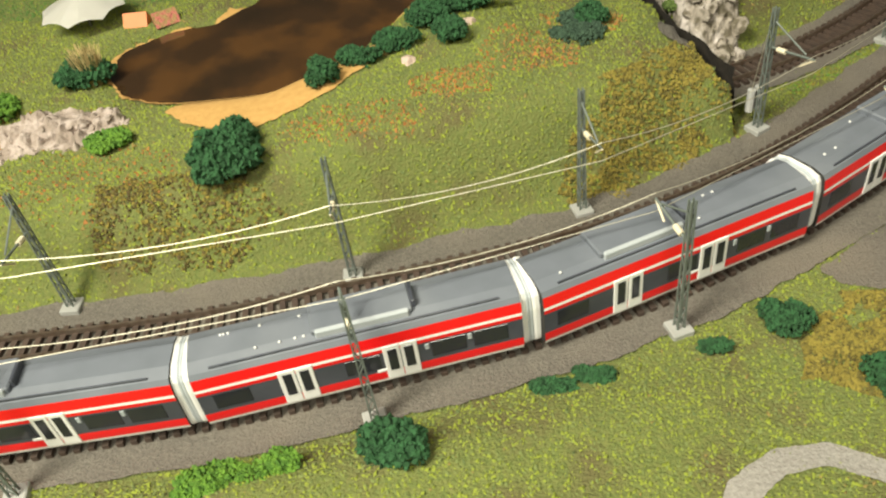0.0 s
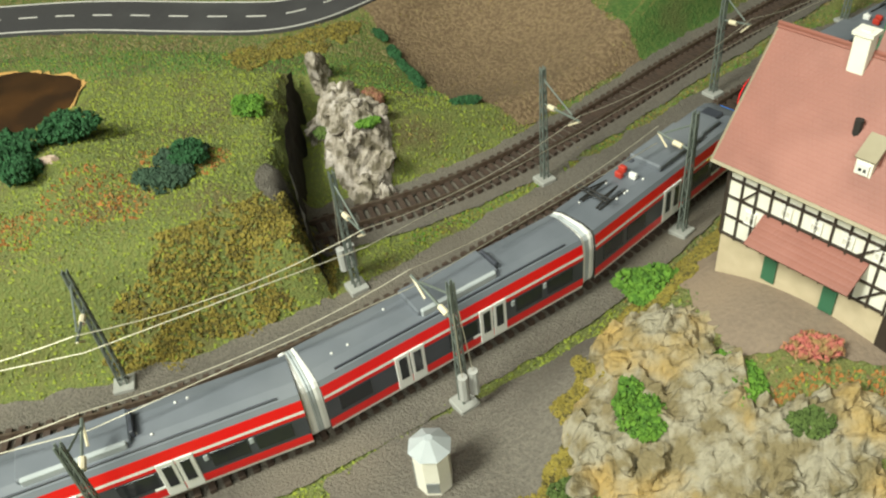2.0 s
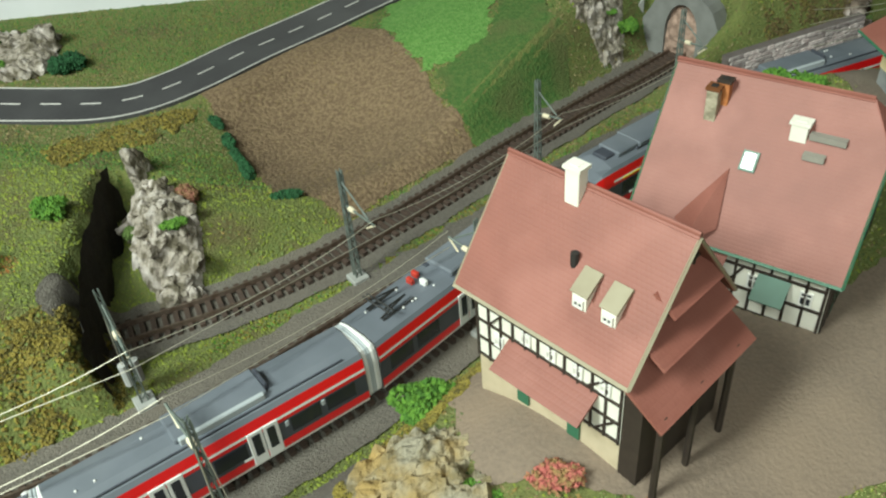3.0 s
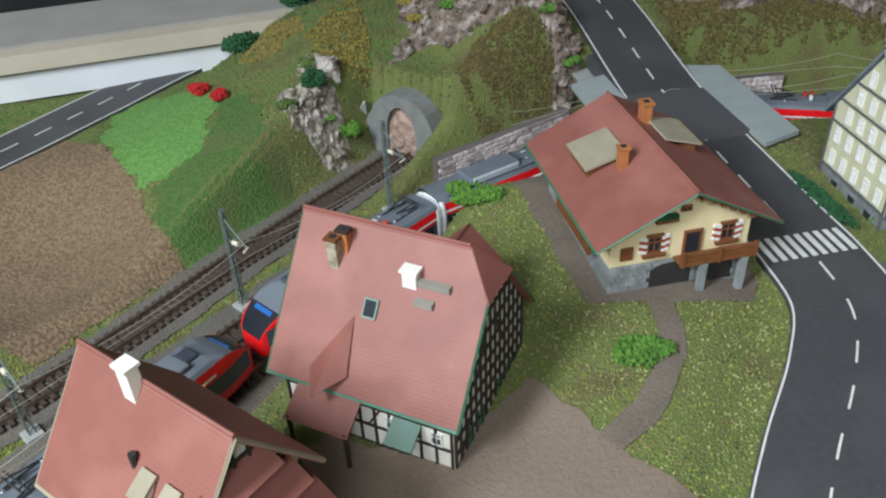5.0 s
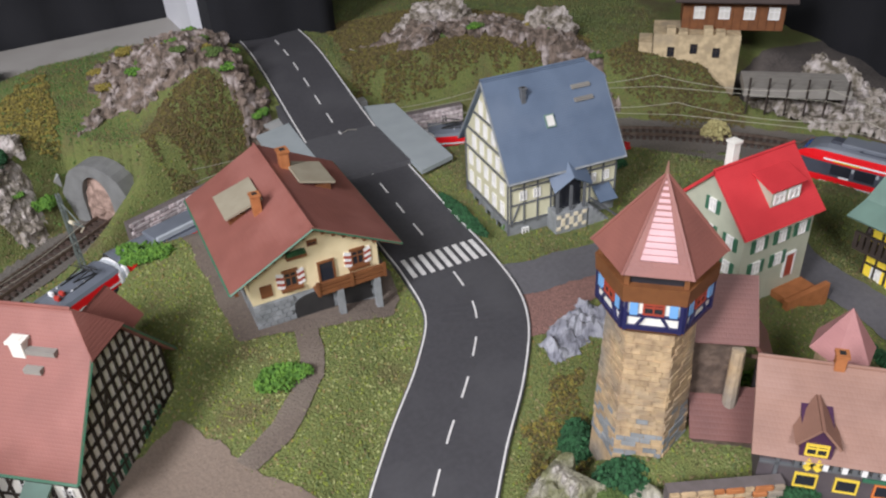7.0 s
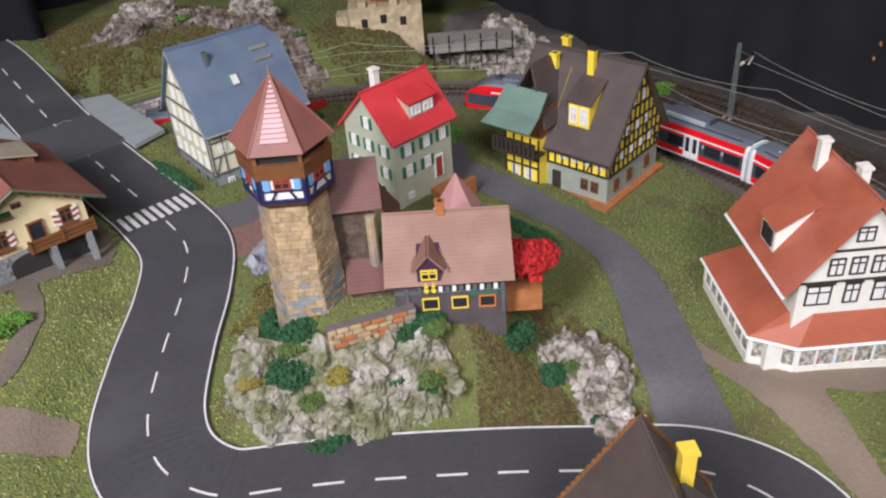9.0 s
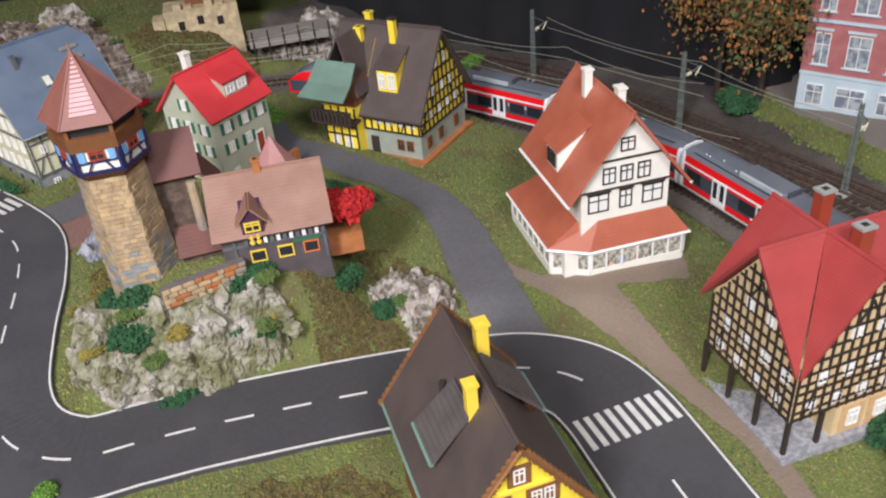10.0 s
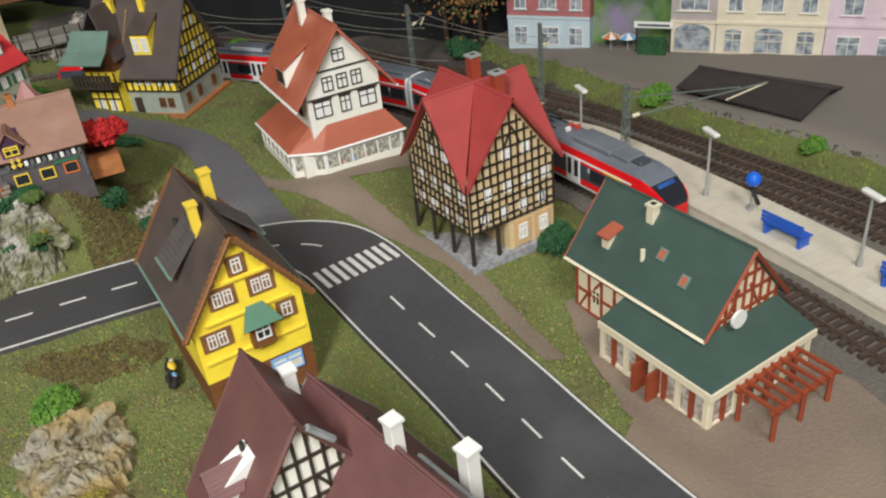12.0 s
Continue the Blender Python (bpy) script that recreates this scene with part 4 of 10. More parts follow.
for k, (x, y, rx, ry, rz, m, label) in enumerate([
        (-0.165, 0.405, 0.02, 0.028, 0.026, BUSH_DARK, "dark green foam bush in the meadow"),
        (-0.112, 0.478, 0.012, 0.014, 0.016, BUSH_DARK, "dark green round bush at the pond"),
        (-0.09, 0.492, 0.016, 0.01, 0.013, BUSH_DARK, "dark green low bush at the pond"),
        (-0.068, 0.508, 0.016, 0.011, 0.014, BUSH_DARK, "dark green low bush at the pond"),
        (-0.045, 0.53, 0.018, 0.014, 0.018, BUSH_DARK, "dark green bush beside pale stones"),
        (-0.02, 0.55, 0.022, 0.014, 0.018, BUSH_DARK, "wide dark green bush above the pond"),
        (-0.03, 0.505, 0.012, 0.012, 0.016, BUSH_DARK, "dark green bush beside a pale stone"),
        (0.065, 0.53, 0.013, 0.012, 0.014, BUSH_DARK, "dark green foam bush on the meadow crest"),
        (0.137, 0.298, 0.013, 0.012, 0.012, BUSH_DARK, "dark green foam bush on the verge"),
        (0.176, 0.256, 0.016, 0.012, 0.014, BUSH_DARK, "dark green foam bush in the grass"),
        (-0.06, 0.222, 0.018, 0.016, 0.015, BUSH_DARK, "dark green foam bush beside a mast"),
        (0.098, 0.283, 0.01, 0.006, 0.006, BUSH_DARK, "low dark green shrub on the verge"),
        (0.015, 0.262, 0.014, 0.006, 0.006, BUSH_DARK, "low dark green shrub beside the track"),
        (0.038, 0.268, 0.012, 0.006, 0.006, BUSH_DARK, "low dark green shrub beside the track"),
        (-0.145, 0.212, 0.018, 0.013, 0.008, BUSH_LIGHT, "light green flowering shrub with red blooms"),
        (-0.115, 0.215, 0.014, 0.01, 0.006, BUSH_LIGHT, "light green low shrub on the verge"),
        (-0.255, 0.445, 0.018, 0.014, 0.01, BUSH_LIGHT, "light green shrub on pale rocks"),
        (0.335, 0.425, 0.017, 0.015, 0.014, BUSH_LIGHT, "light green bush on the railway bank"),
        (0.362, 0.352, 0.011, 0.016, 0.006, BUSH_LIGHT, "light green bush beside the yard"),
        (0.315, 0.345, 0.012, 0.014, 0.012, BUSH_LIGHT, "light green bush on the rock"),
        (0.262, 0.278, 0.008, 0.01, 0.01, BUSH_LIGHT, "light green bush below the rock"),
        (0.392, 0.357, 0.012, 0.009, 0.008, material("pink_foam", (0.45, 0.13, 0.11), 0.9, (0.3, 0.2, 0.08), 260, 0.9, 1.0, 400), "pink flowering shrub beside the yard"),
        (0.655, 0.485, 0.018, 0.013, 0.008, BUSH_LIGHT, "bright green low bush in the grass"),
        (0.6, 0.665, 0.02, 0.014, 0.012, BUSH_LIGHT, "light green bush on the cutting edge"),
        (0.635, 0.69, 0.018, 0.012, 0.012, MOSS, "ochre bush on the cutting edge"),
        (0.885, 0.575, 0.02, 0.009, 0.01, BUSH_LIGHT, "bright green bush before the slate-roofed house"),
        (0.842, 0.61, 0.008, 0.045, 0.01, BUSH_DARK, "long dark green hedge beside the road"),
        (0.536, 0.735, 0.011, 0.01, 0.012, BUSH_DARK, "dark green bush between the tracks"),
        (0.5, 0.872, 0.011, 0.011, 0.022, BUSH_DARK, "dark green bush on pale rocks"),
        (0.525, 0.868, 0.013, 0.01, 0.014, BUSH_LIGHT, "green bush beside the tunnel mouth"),
        (0.39, 0.94, 0.01, 0.01, 0.011, BUSH_RED, "bright red foam bush in the meadow"),
        (0.412, 0.91, 0.009, 0.009, 0.01, BUSH_RED, "bright red foam bush in the meadow"),
        (0.497, 1.07, 0.016, 0.014, 0.02, BUSH_DARK, "dark green bush on the hilltop"),
        (0.43, 1.03, 0.022, 0.016, 0.018, BUSH_DARK, "dark green bush on the hilltop"),
        (0.795, 0.365, 0.012, 0.016, 0.022, BUSH_DARK, "dark green bush against the tower"),
        (0.772, 0.3, 0.017, 0.014, 0.018, BUSH_DARK, "dark green bush below the tower"),
        (0.82, 0.262, 0.014, 0.009, 0.009, BUSH_DARK, "dark green bush on the castle rock"),
        (0.838, 0.246, 0.012, 0.008, 0.009, BUSH_DARK, "dark green bush on the castle rock"),
        (0.915, 0.212, 0.014, 0.01, 0.01, BUSH_DARK, "dark green bush beside the gatehouse"),
        (0.772, 0.268, 0.014, 0.008, 0.006, BUSH_DARK, "low dark green bush in the rocks"),
        (0.908, 0.163, 0.009, 0.008, 0.007, BUSH_DARK, "dark green bush in the rocks"),
        (0.905, 0.335, 0.026, 0.014, 0.014, BUSH_LIGHT, "bright green bush behind the gatehouse"),
        (1.005, 0.328, 0.008, 0.035, 0.006, BUSH_DARK, "long clipped dark green hedge before the inn"),
        (0.986, -0.113, 0.023, 0.017, 0.016, BUSH_DARK, "dark green bush beside the market house"),
        (0.715, 0.125, 0.018, 0.013, 0.011, BUSH_LIGHT, "bright green bush beside the garden rock"),
        (0.67, 0.26, 0.012, 0.012, 0.008, BUSH_LIGHT, "bright green bush beside the road"),
        (1.285, -0.13, 0.022, 0.016, 0.016, BUSH_LIGHT, "bright green bush on the station bank"),
        (1.2, -0.28, 0.016, 0.012, 0.01, BUSH_LIGHT, "green bush on the station bank"),
        (1.4, 0.13, 0.03, 0.02, 0.02, BUSH_DARK, "dark green bush behind the tracks"),
        (1.0, 0.62, 0.014, 0.01, 0.012, BUSH_DARK, "dark green bush beside the slate-roofed house"),
        (1.02, 0.645, 0.018, 0.008, 0.006, BUSH_RED, "reddish low shrub beside the tracks"),
        (1.07, 0.5, 0.02, 0.04, 0.01, BUSH_LIGHT, "light green hedge behind the inn"),
        (1.38, 0.47, 0.03, 0.014, 0.01, BUSH_LIGHT, "light green shrubs beside the far tracks"),
        (0.085, 0.595, 0.012, 0.01, 0.012, BUSH_LIGHT, "yellow-green shrub above the cutting"),
        (0.168, 0.625, 0.01, 0.014, 0.01, material("dull_pink_foam", (0.3, 0.13, 0.09), 0.9, (0.22, 0.14, 0.06), 260, 0.9, 1.0, 400), "dull pink shrub beside the rock"),
        (-0.3, 0.53, 0.02, 0.016, 0.02, BUSH_DARK, "dark green bush beside the pond"),
        (-0.36, 0.5, 0.025, 0.018, 0.012, BUSH_LIGHT, "light green bushes beside the pale rocks"),
        (0.234, 0.645, 0.012, 0.006, 0.006, BUSH_DARK, "short dark green hedge along the field"),
        (0.8, 0.025, 0.012, 0.008, 0.006, BUSH_RED, "small red flowering shrub beside the road")]):
    bush("bush", x, y, rx, ry, rz, m, label, 100 + k)
for k, f in enumerate((0.0, 0.33, 0.66, 1.0)):
    bush("hedge", 0.157 + 0.036 * f, 0.768 - 0.07 * f, 0.005, 0.015, 0.006, BUSH_DARK, "narrow clipped dark green hedge along the field", 180 + k, category="hedge", turn=27)
BUSH_BLUE = material("dark_blue_green_foam", (0.045, 0.085, 0.05), 0.95, (0.03, 0.06, 0.036), 260, 0.9, 1.0, 400)
for k, (x, y, rx, ry) in enumerate(((0.055, 0.505, 0.02, 0.014), (0.06, 0.53, 0.016, 0.016))):
    bush("bush", x, y, rx, ry, 0.006, BUSH_BLUE, "low spreading blue-green flock on the meadow crest", 190 + k)


def crag(at):
    """Fine relief of cast rock: cracks, ledges, grain."""
    near_by, _ = noise.voronoi(at * 0.8)
    return 0.5 * min(0.4, near_by[1] - near_by[0]) + 0.22 * abs(noise.noise(at * 1.9)) + 0.1 * noise.noise(at * 4.3)


BLOCKS = {}


def rock_block(mat, k):
    """One of eight angular blocks of split rock, one unit across."""
    if (mat.name, k) not in BLOCKS:
        rng = random.Random(900 + k)
        planes = []
        for _ in range(10):
            u, c = rng.uniform(0, 6.283), rng.uniform(-1, 1)
            w = math.sqrt(1 - c * c)
            planes.append((Vector((w * math.cos(u), w * math.sin(u), c)), rng.uniform(0.42, 0.85)))
        bm = bmesh.new()
        for v in bmesh.ops.create_icosphere(bm, subdivisions=3, radius=1.0)["verts"]:
            p = v.co.copy()
            r = min([1.1] + [d / max(0.05, n.dot(p)) for n, d in planes])
            v.co = p * r * (0.8 + 0.7 * crag(p * 1.8 + Vector((k * 5.0, 0, 0))))
        data = bpy.data.meshes.new("boulder")
        bm.to_mesh(data)
        bm.free()
        data.materials.append(mat)
        BLOCKS[mat.name, k] = data
    return BLOCKS[mat.name, k]


def strew_blocks(ob, spots, mat, size, seed, upright=1.0):
    """Single blocks half sunk into an outcrop at the given places."""
    rng = random.Random(seed * 31 + 5)
    for x, y, z in spots:
        s = size * rng.uniform(0.45, 1.25)
        b = new("boulder", rock_block(mat, rng.randrange(8)))
        b.parent = ob
        turn = Euler((rng.uniform(-0.5, 0.5), rng.uniform(-0.5, 0.5), rng.uniform(0, 6.283))).to_matrix().to_4x4()
        b.matrix_basis = Matrix.Translation((x, y, z - 0.42 * s)) @ turn @ Matrix.Diagonal((s * rng.uniform(0.7, 1.3), s * rng.uniform(0.6, 1.0), s * upright * rng.uniform(0.6, 1.0), 1))


def rock_mound(poly, height, mat, label, seed, step=0.0022, ledge=0.009, soft=0.016, lean=(0.0, 0.0), blocks=0, block=0.009, moss=0.0):
    """A broad outcrop of cast rock: ledges, cracks and crests over an uneven outline."""
    xs, ys = [p[0] for p in poly], [p[1] for p in poly]
    nx, ny = int((max(xs) - min(xs)) / step) + 4, int((max(ys) - min(ys)) / step) + 4
    X, Y = np.meshgrid(min(xs) + (np.arange(nx) - 1.5) * step, min(ys) + (np.arange(ny) - 1.5) * step, indexing="ij")
    D = inside_of(poly, 0.008)(X, Y)
    index, verts, faces = {}, [], []
    for i in range(nx):
        for j in range(ny):
            d = float(D[i, j])
            if d < -0.004:
                continue
            x, y = float(X[i, j]), float(Y[i, j])
            at = Vector((x * 62 + seed * 2.3, y * 62, lie(x, y) * 75 + seed))
            z = height * smooth(-0.003, soft, d) * (0.62 + 0.75 * noise.noise(at * 0.42) + 0.3 * noise.noise(at * 1.1))
            z += (0.012 * crag(at * 0.8) + 0.012 * crag(at * 1.7)) * smooth(-0.003, 0.005, d)
            step_up = z / ledge + 0.6 * noise.noise(at * 0.6)
            z = 0.45 * z + 0.55 * ledge * (math.floor(step_up) + smooth(0.45, 1.0, step_up - math.floor(step_up))) + 0.006 * crag(at * 2.4)
            jx, jy = 0.35 * step * noise.noise(at * 9), 0.35 * step * noise.noise(at * 9 + Vector((0, 0, 5)))
            index[i, j] = len(verts)
            verts.append((x + jx + lean[0] * z, y + jy + lean[1] * z, lie(x, y) + (z if d > -0.001 else -0.003)))
    for i, j in index:
        if (i + 1, j) in index and (i, j + 1) in index and (i + 1, j + 1) in index:
            faces.append((index[i, j], index[i + 1, j], index[i + 1, j + 1], index[i, j + 1]))
    ob = thing("rock_outcrop", pose(0, 0, 0), label, "rock")
    stone = laid("stone", verts, faces, mat)
    stone.data.polygons.foreach_set("use_smooth", [False] * len(faces))
    stone.parent = ob
    rng = random.Random(seed + 60)
    spots = [verts[index[q]] for q in sorted(index) if float(D[q]) > 0.003]
    if blocks:
        strew_blocks(ob, rng.sample(spots, min(blocks, len(spots))), mat, block, seed)
    for k in range(int(moss)):
        x, y, z = rng.choice(spots)
        r = rng.uniform(0.005, 0.011)
        bush("moss_cushion", x, y, r, r * 0.8, r * 0.6, rng.choice((BUSH_LIGHT, MOSS_GREEN, MOSS)), "green moss cushion on the rock", 700 + seed * 20 + k, z=z - 0.001, category="moss")
    return ob


def rock(name, x, y, rx, ry, rz, label, seed, mat=ROCK, sink=0.35, z=None):
    """A craggy lump of cast rock, split along flat planes, with ledges and fine cracks."""
    rng = random.Random(seed * 7 + 1)
    ob = thing(name, pose(x, y, (lie(x, y) if z is None else z) - rz * sink * 0.4), label, "rock")
    planes = []
    for _ in range(16):
        u, c = rng.uniform(0, 6.283), rng.uniform(-0.35, 1)
        w = math.sqrt(1 - c * c)
        planes.append((Vector((w * math.cos(u), w * math.sin(u), c)), rng.uniform(0.62, 1.0)))
    bm = bmesh.new()
    made = bmesh.ops.create_icosphere(bm, subdivisions=5 if max(rx, ry, rz) > 0.017 else 4, radius=1.0)["verts"]
    for v in made:
        p = v.co.copy()
        r = min([1.15] + [d / max(0.05, n.dot(p)) for n, d in planes])
        at = Vector((p.x * rx, p.y * ry, p.z * rz)) * 80 + Vector((seed * 3.1, seed * 1.7, 0))
        r = r * (0.86 + 0.55 * crag(at))
        v.co = Vector((p.x * rx * r, p.y * ry * r, max(-0.3, p.z) * rz * r))
    part("stone", bm, mat, ob)
    return ob


MOSS_GREEN = material("green_moss", (0.10, 0.15, 0.035), 0.95, (0.07, 0.11, 0.025), 220, 0.9, 1.0, 400)
ROCK_PALE = material("pale_rock", (0.35, 0.305, 0.255), 0.85, (0.13, 0.11, 0.075), 140, 0.95, 1.0, 320, third=(0.58, 0.52, 0.48), third_scale=75)
ROCK_PINK = material("pink_brown_rock", (0.2, 0.15, 0.115), 0.85, (0.09, 0.068, 0.05), 120, 0.9, 1.0, 300, third=(0.4, 0.34, 0.31), third_scale=80)
for k, (x, y, rx, ry, rz, m, label) in enumerate([
        (0.122, 0.668, 0.012, 0.015, 0.034, ROCK_PALE, "white-tipped rock pinnacle above the cutting"),
        (0.515, 0.895, 0.014, 0.014, 0.032, ROCK_PALE, "tall pale rock beside the tunnel"),
        (-0.058, 0.488, 0.0065, 0.0055, 0.006, material("pink_stone", (0.62, 0.47, 0.40), 0.8, (0.5, 0.37, 0.3), 90, 0.6, 0.2, 300), "smooth pale pink stone in the grass"),
        (-0.02, 0.52, 0.0095, 0.006, 0.006, bpy.data.materials["pink_stone"], "smooth pale pink stone in the grass"),
        (0.15, 0.862, 0.009, 0.006, 0.005, bpy.data.materials["pink_stone"], "pale stone beside the country road"),
        (0.95, 0.93, 0.04, 0.02, 0.03, ROCK_PINK, "pinkish rock ridge on the far hillside"),
        (1.09, 0.83, 0.04, 0.02, 0.03, ROCK_PINK, "pinkish rock ridge on the far hillside"),
        (1.0, 0.98, 0.07, 0.03, 0.04, ROCK_PALE, "pale rock ridge on the far hillside"),
        (1.1, 0.9, 0.05, 0.03, 0.035, ROCK_PALE, "pale rock ridge on the far hillside")]):
    rock("rock", x, y, rx, ry, rz, label, k + 1, m)

FORE_ROCK = material("ochre_stained_rock", (0.30, 0.27, 0.20), 0.88, (0.18, 0.145, 0.075), 90, 0.9, 1.0, 300, third=(0.36, 0.25, 0.09), third_scale=34)
rock_mound([(0.284, 0.352), (0.298, 0.376), (0.318, 0.4), (0.335, 0.402), (0.349, 0.392), (0.357, 0.366), (0.372, 0.338), (0.4, 0.342), (0.418, 0.333), (0.405, 0.296), (0.36, 0.29), (0.32, 0.27), (0.3, 0.255), (0.264, 0.264), (0.28, 0.299)], 0.009, FORE_ROCK, "broad pale rock outcrop stained ochre beside the railway", 1, blocks=70, block=0.011, moss=4)
rock_mound([(0.118, 0.66), (0.128, 0.664), (0.138, 0.645), (0.157, 0.624), (0.186, 0.592), (0.184, 0.56), (0.163, 0.545), (0.14, 0.576), (0.13, 0.6), (0.118, 0.63)], 0.013, ROCK_PALE, "pale rock outcrop at the railway cutting", 2, soft=0.012, blocks=46, block=0.010, moss=3)
rock_mound([(0.462, 0.868), (0.475, 0.838), (0.501, 0.838), (0.53, 0.862), (0.515, 0.876), (0.485, 0.876)], 0.004, ROCK_PALE, "pale rock outcrop beside the tunnel track", 3, soft=0.012, blocks=34, block=0.010, moss=3)
rock_mound([(0.488, 0.872), (0.506, 0.872), (0.512, 0.9), (0.497, 0.916), (0.485, 0.9)], 0.004, ROCK_PALE, "narrow pale rock on the slope beside the tunnel", 11, soft=0.008, blocks=16, block=0.009, moss=1)
rock_mound([(0.575, 0.905), (0.6, 0.955), (0.595, 1.0), (0.62, 1.04), (0.7, 1.05), (0.742, 1.02), (0.75, 0.96), (0.745, 0.9), (0.728, 0.89), (0.71, 0.905), (0.685, 0.882), (0.66, 0.9), (0.64, 0.9), (0.625, 0.93), (0.6, 0.92)], 0.010, ROCK_PINK, "large craggy brown rock mass on the tunnel hill", 4, 0.0026, 0.014, 0.02, blocks=240, block=0.0115, moss=20)
rock_mound([(0.7, 0.915), (0.745, 0.93), (0.756, 0.885), (0.75, 0.855), (0.73, 0.86), (0.722, 0.89)], 0.008, ROCK_PINK, "brown rocks beside the bridge approach", 13, 0.003, 0.01, 0.012, blocks=50, block=0.010, moss=3)
rock_mound([(0.92, 0.235), (0.945, 0.228), (0.956, 0.205), (0.94, 0.165), (0.915, 0.136), (0.885, 0.14), (0.9, 0.17), (0.915, 0.195)], 0.012, ROCK_PALE, "pale rock strip beside the castle lane", 5, soft=0.012, blocks=40, block=0.009, moss=1)
rock_mound([(0.69, 0.125), (0.725, 0.12), (0.732, 0.088), (0.705, 0.05), (0.66, 0.02), (0.64, 0.06), (0.662, 0.095)], 0.007, FORE_ROCK, "flat weathered rock outcrop in the garden", 6, blocks=26, block=0.011, moss=1)
rock_mound([(1.27, 0.74), (1.33, 0.76), (1.4, 0.75), (1.42, 0.66), (1.38, 0.6), (1.33, 0.6), (1.3, 0.64)], 0.02, ROCK_PALE, "pale rubble slope beside the far tracks", 7, 0.004, blocks=90, block=0.012)
rock_mound([(-0.345, 0.47), (-0.31, 0.485), (-0.265, 0.49), (-0.25, 0.47), (-0.28, 0.445), (-0.33, 0.435)], 0.01, material("pink_grey_rock", (0.46, 0.38, 0.34), 0.85, (0.3, 0.24, 0.2), 100, 0.9, 1.0, 260), "pale pink-grey rocks beside the pond", 8, blocks=22, block=0.009)
rock_mound([(0.88, 0.955), (0.93, 0.97), (1.0, 0.975), (1.06, 0.95), (1.12, 0.88), (1.14, 0.8), (1.1, 0.79), (1.07, 0.85), (1.02, 0.91), (0.95, 0.93)], 0.009, ROCK_PINK, "pinkish rock ridge along the far hillside", 9, 0.004, blocks=90, block=0.012, moss=6)

rock_mound([(-0.2, 0.96), (-0.03, 0.95), (-0.02, 0.9), (-0.025, 0.85), (-0.06, 0.845), (-0.09, 0.87), (-0.2, 0.9)], 0.014, ROCK_PALE, "pale craggy rocks beyond the country road", 12, 0.004, blocks=70, block=0.016, moss=4)
bush("bush", 0.0, 0.868, 0.018, 0.014, 0.016, BUSH_DARK, "dark green bush between pale rocks", 611)

rock_mound([(0.822, 0.447), (0.84, 0.461), (0.863, 0.465), (0.88, 0.458), (0.866, 0.433), (0.845, 0.434), (0.822, 0.432)], 0.004, material("blue_grey_rock", (0.36, 0.36, 0.39), 0.8, (0.22, 0.22, 0.25), 90, 0.9, 0.8, 160), "flat blue-grey rock beside the road", 10)

# the rock face below the castle
FOOT = [(0.737, 0.335), (0.737, 0.312), (0.745, 0.29), (0.76, 0.276), (0.793, 0.252), (0.826, 0.238), (0.843, 0.236), (0.853, 0.244)]
CREST = [(0.756, 0.35), (0.762, 0.33), (0.772, 0.312), (0.786, 0.302), (0.812, 0.283), (0.836, 0.264), (0.85, 0.254), (0.858, 0.252)]


def edge_at(points, t):
    k = min(int(t * (len(points) - 1)), len(points) - 2)
    u = t * (len(points) - 1) - k
    return Vector((*points[k], 0)).lerp(Vector((*points[k + 1], 0)), u)


verts, faces, rows, cols = [], [], 56, 190
for a in range(cols + 1):
    t = a / cols
    foot, crest = edge_at(FOOT, t), edge_at(CREST, t)
    out = (foot - crest).normalized()
    low, high = lie(foot.x, foot.y) - 0.004, 0.083 - 0.05 * smooth(0.85, 1.0, t) - 0.03 * smooth(0.12, 0.0, t)
    for b in range(rows + 1):
        u = b / rows
        q = foot.lerp(crest, u ** 1.25)
        q.z = low + (high - low) * min(1.0, u * 1.12) ** 0.8
        at = Vector((t * 15.0, u * 4.2 + t * 3, 0.7))
        split, _ = noise.voronoi(Vector((t * 9.0, u * 1.3, 2.0)))
        bulge = 0.008 * noise.noise(at * 0.55) + 0.012 * crag(at * 0.9) + 0.009 * crag(at * 2.6) + 0.011 * min(0.25, split[1] - split[0]) - 0.004
        fade = smooth(0.0, 0.06, u) * smooth(1.0, 0.9, u)
        q += (out * 0.9 + Vector((0, 0, 0.6))) * bulge * fade
        verts.append(tuple(q))
    if a:
        n = rows + 1
        faces += [((a - 1) * n + b, a * n + b, a * n + b + 1, (a - 1) * n + b + 1) for b in range(rows)]
cliff = thing("rock_outcrop", pose(0, 0, 0), "pale grey-beige cracked rock face below the castle", "rock")
CLIFF = material("mossy_pale_rock", (0.29, 0.275, 0.19), 0.85, (0.15, 0.15, 0.07), 90, 0.95, 1.0, 340, third=(0.5, 0.45, 0.42), third_scale=34)
cliff_face = laid("stone", verts, faces, CLIFF)
cliff_face.data.polygons.foreach_set("use_smooth", [False] * len(faces))
cliff_face.parent = cliff
rng = random.Random(44)
strew_blocks(cliff, [verts[rng.randrange(12, cols - 6) * (rows + 1) + rng.randrange(5, rows - 4)] for _ in range(60)], CLIFF, 0.0095, 44, 1.25)
for k in range(7):
    x, y, z = verts[rng.randrange(20, cols - 10) * (rows + 1) + rng.randrange(20, rows - 6)]
    bush("moss_cushion", x, y, rng.uniform(0.007, 0.012), 0.007, 0.006, (MOSS_GREEN, MOSS)[k % 2], "green moss cushion on the rock face", 950 + k, z=z - 0.001, category="moss")


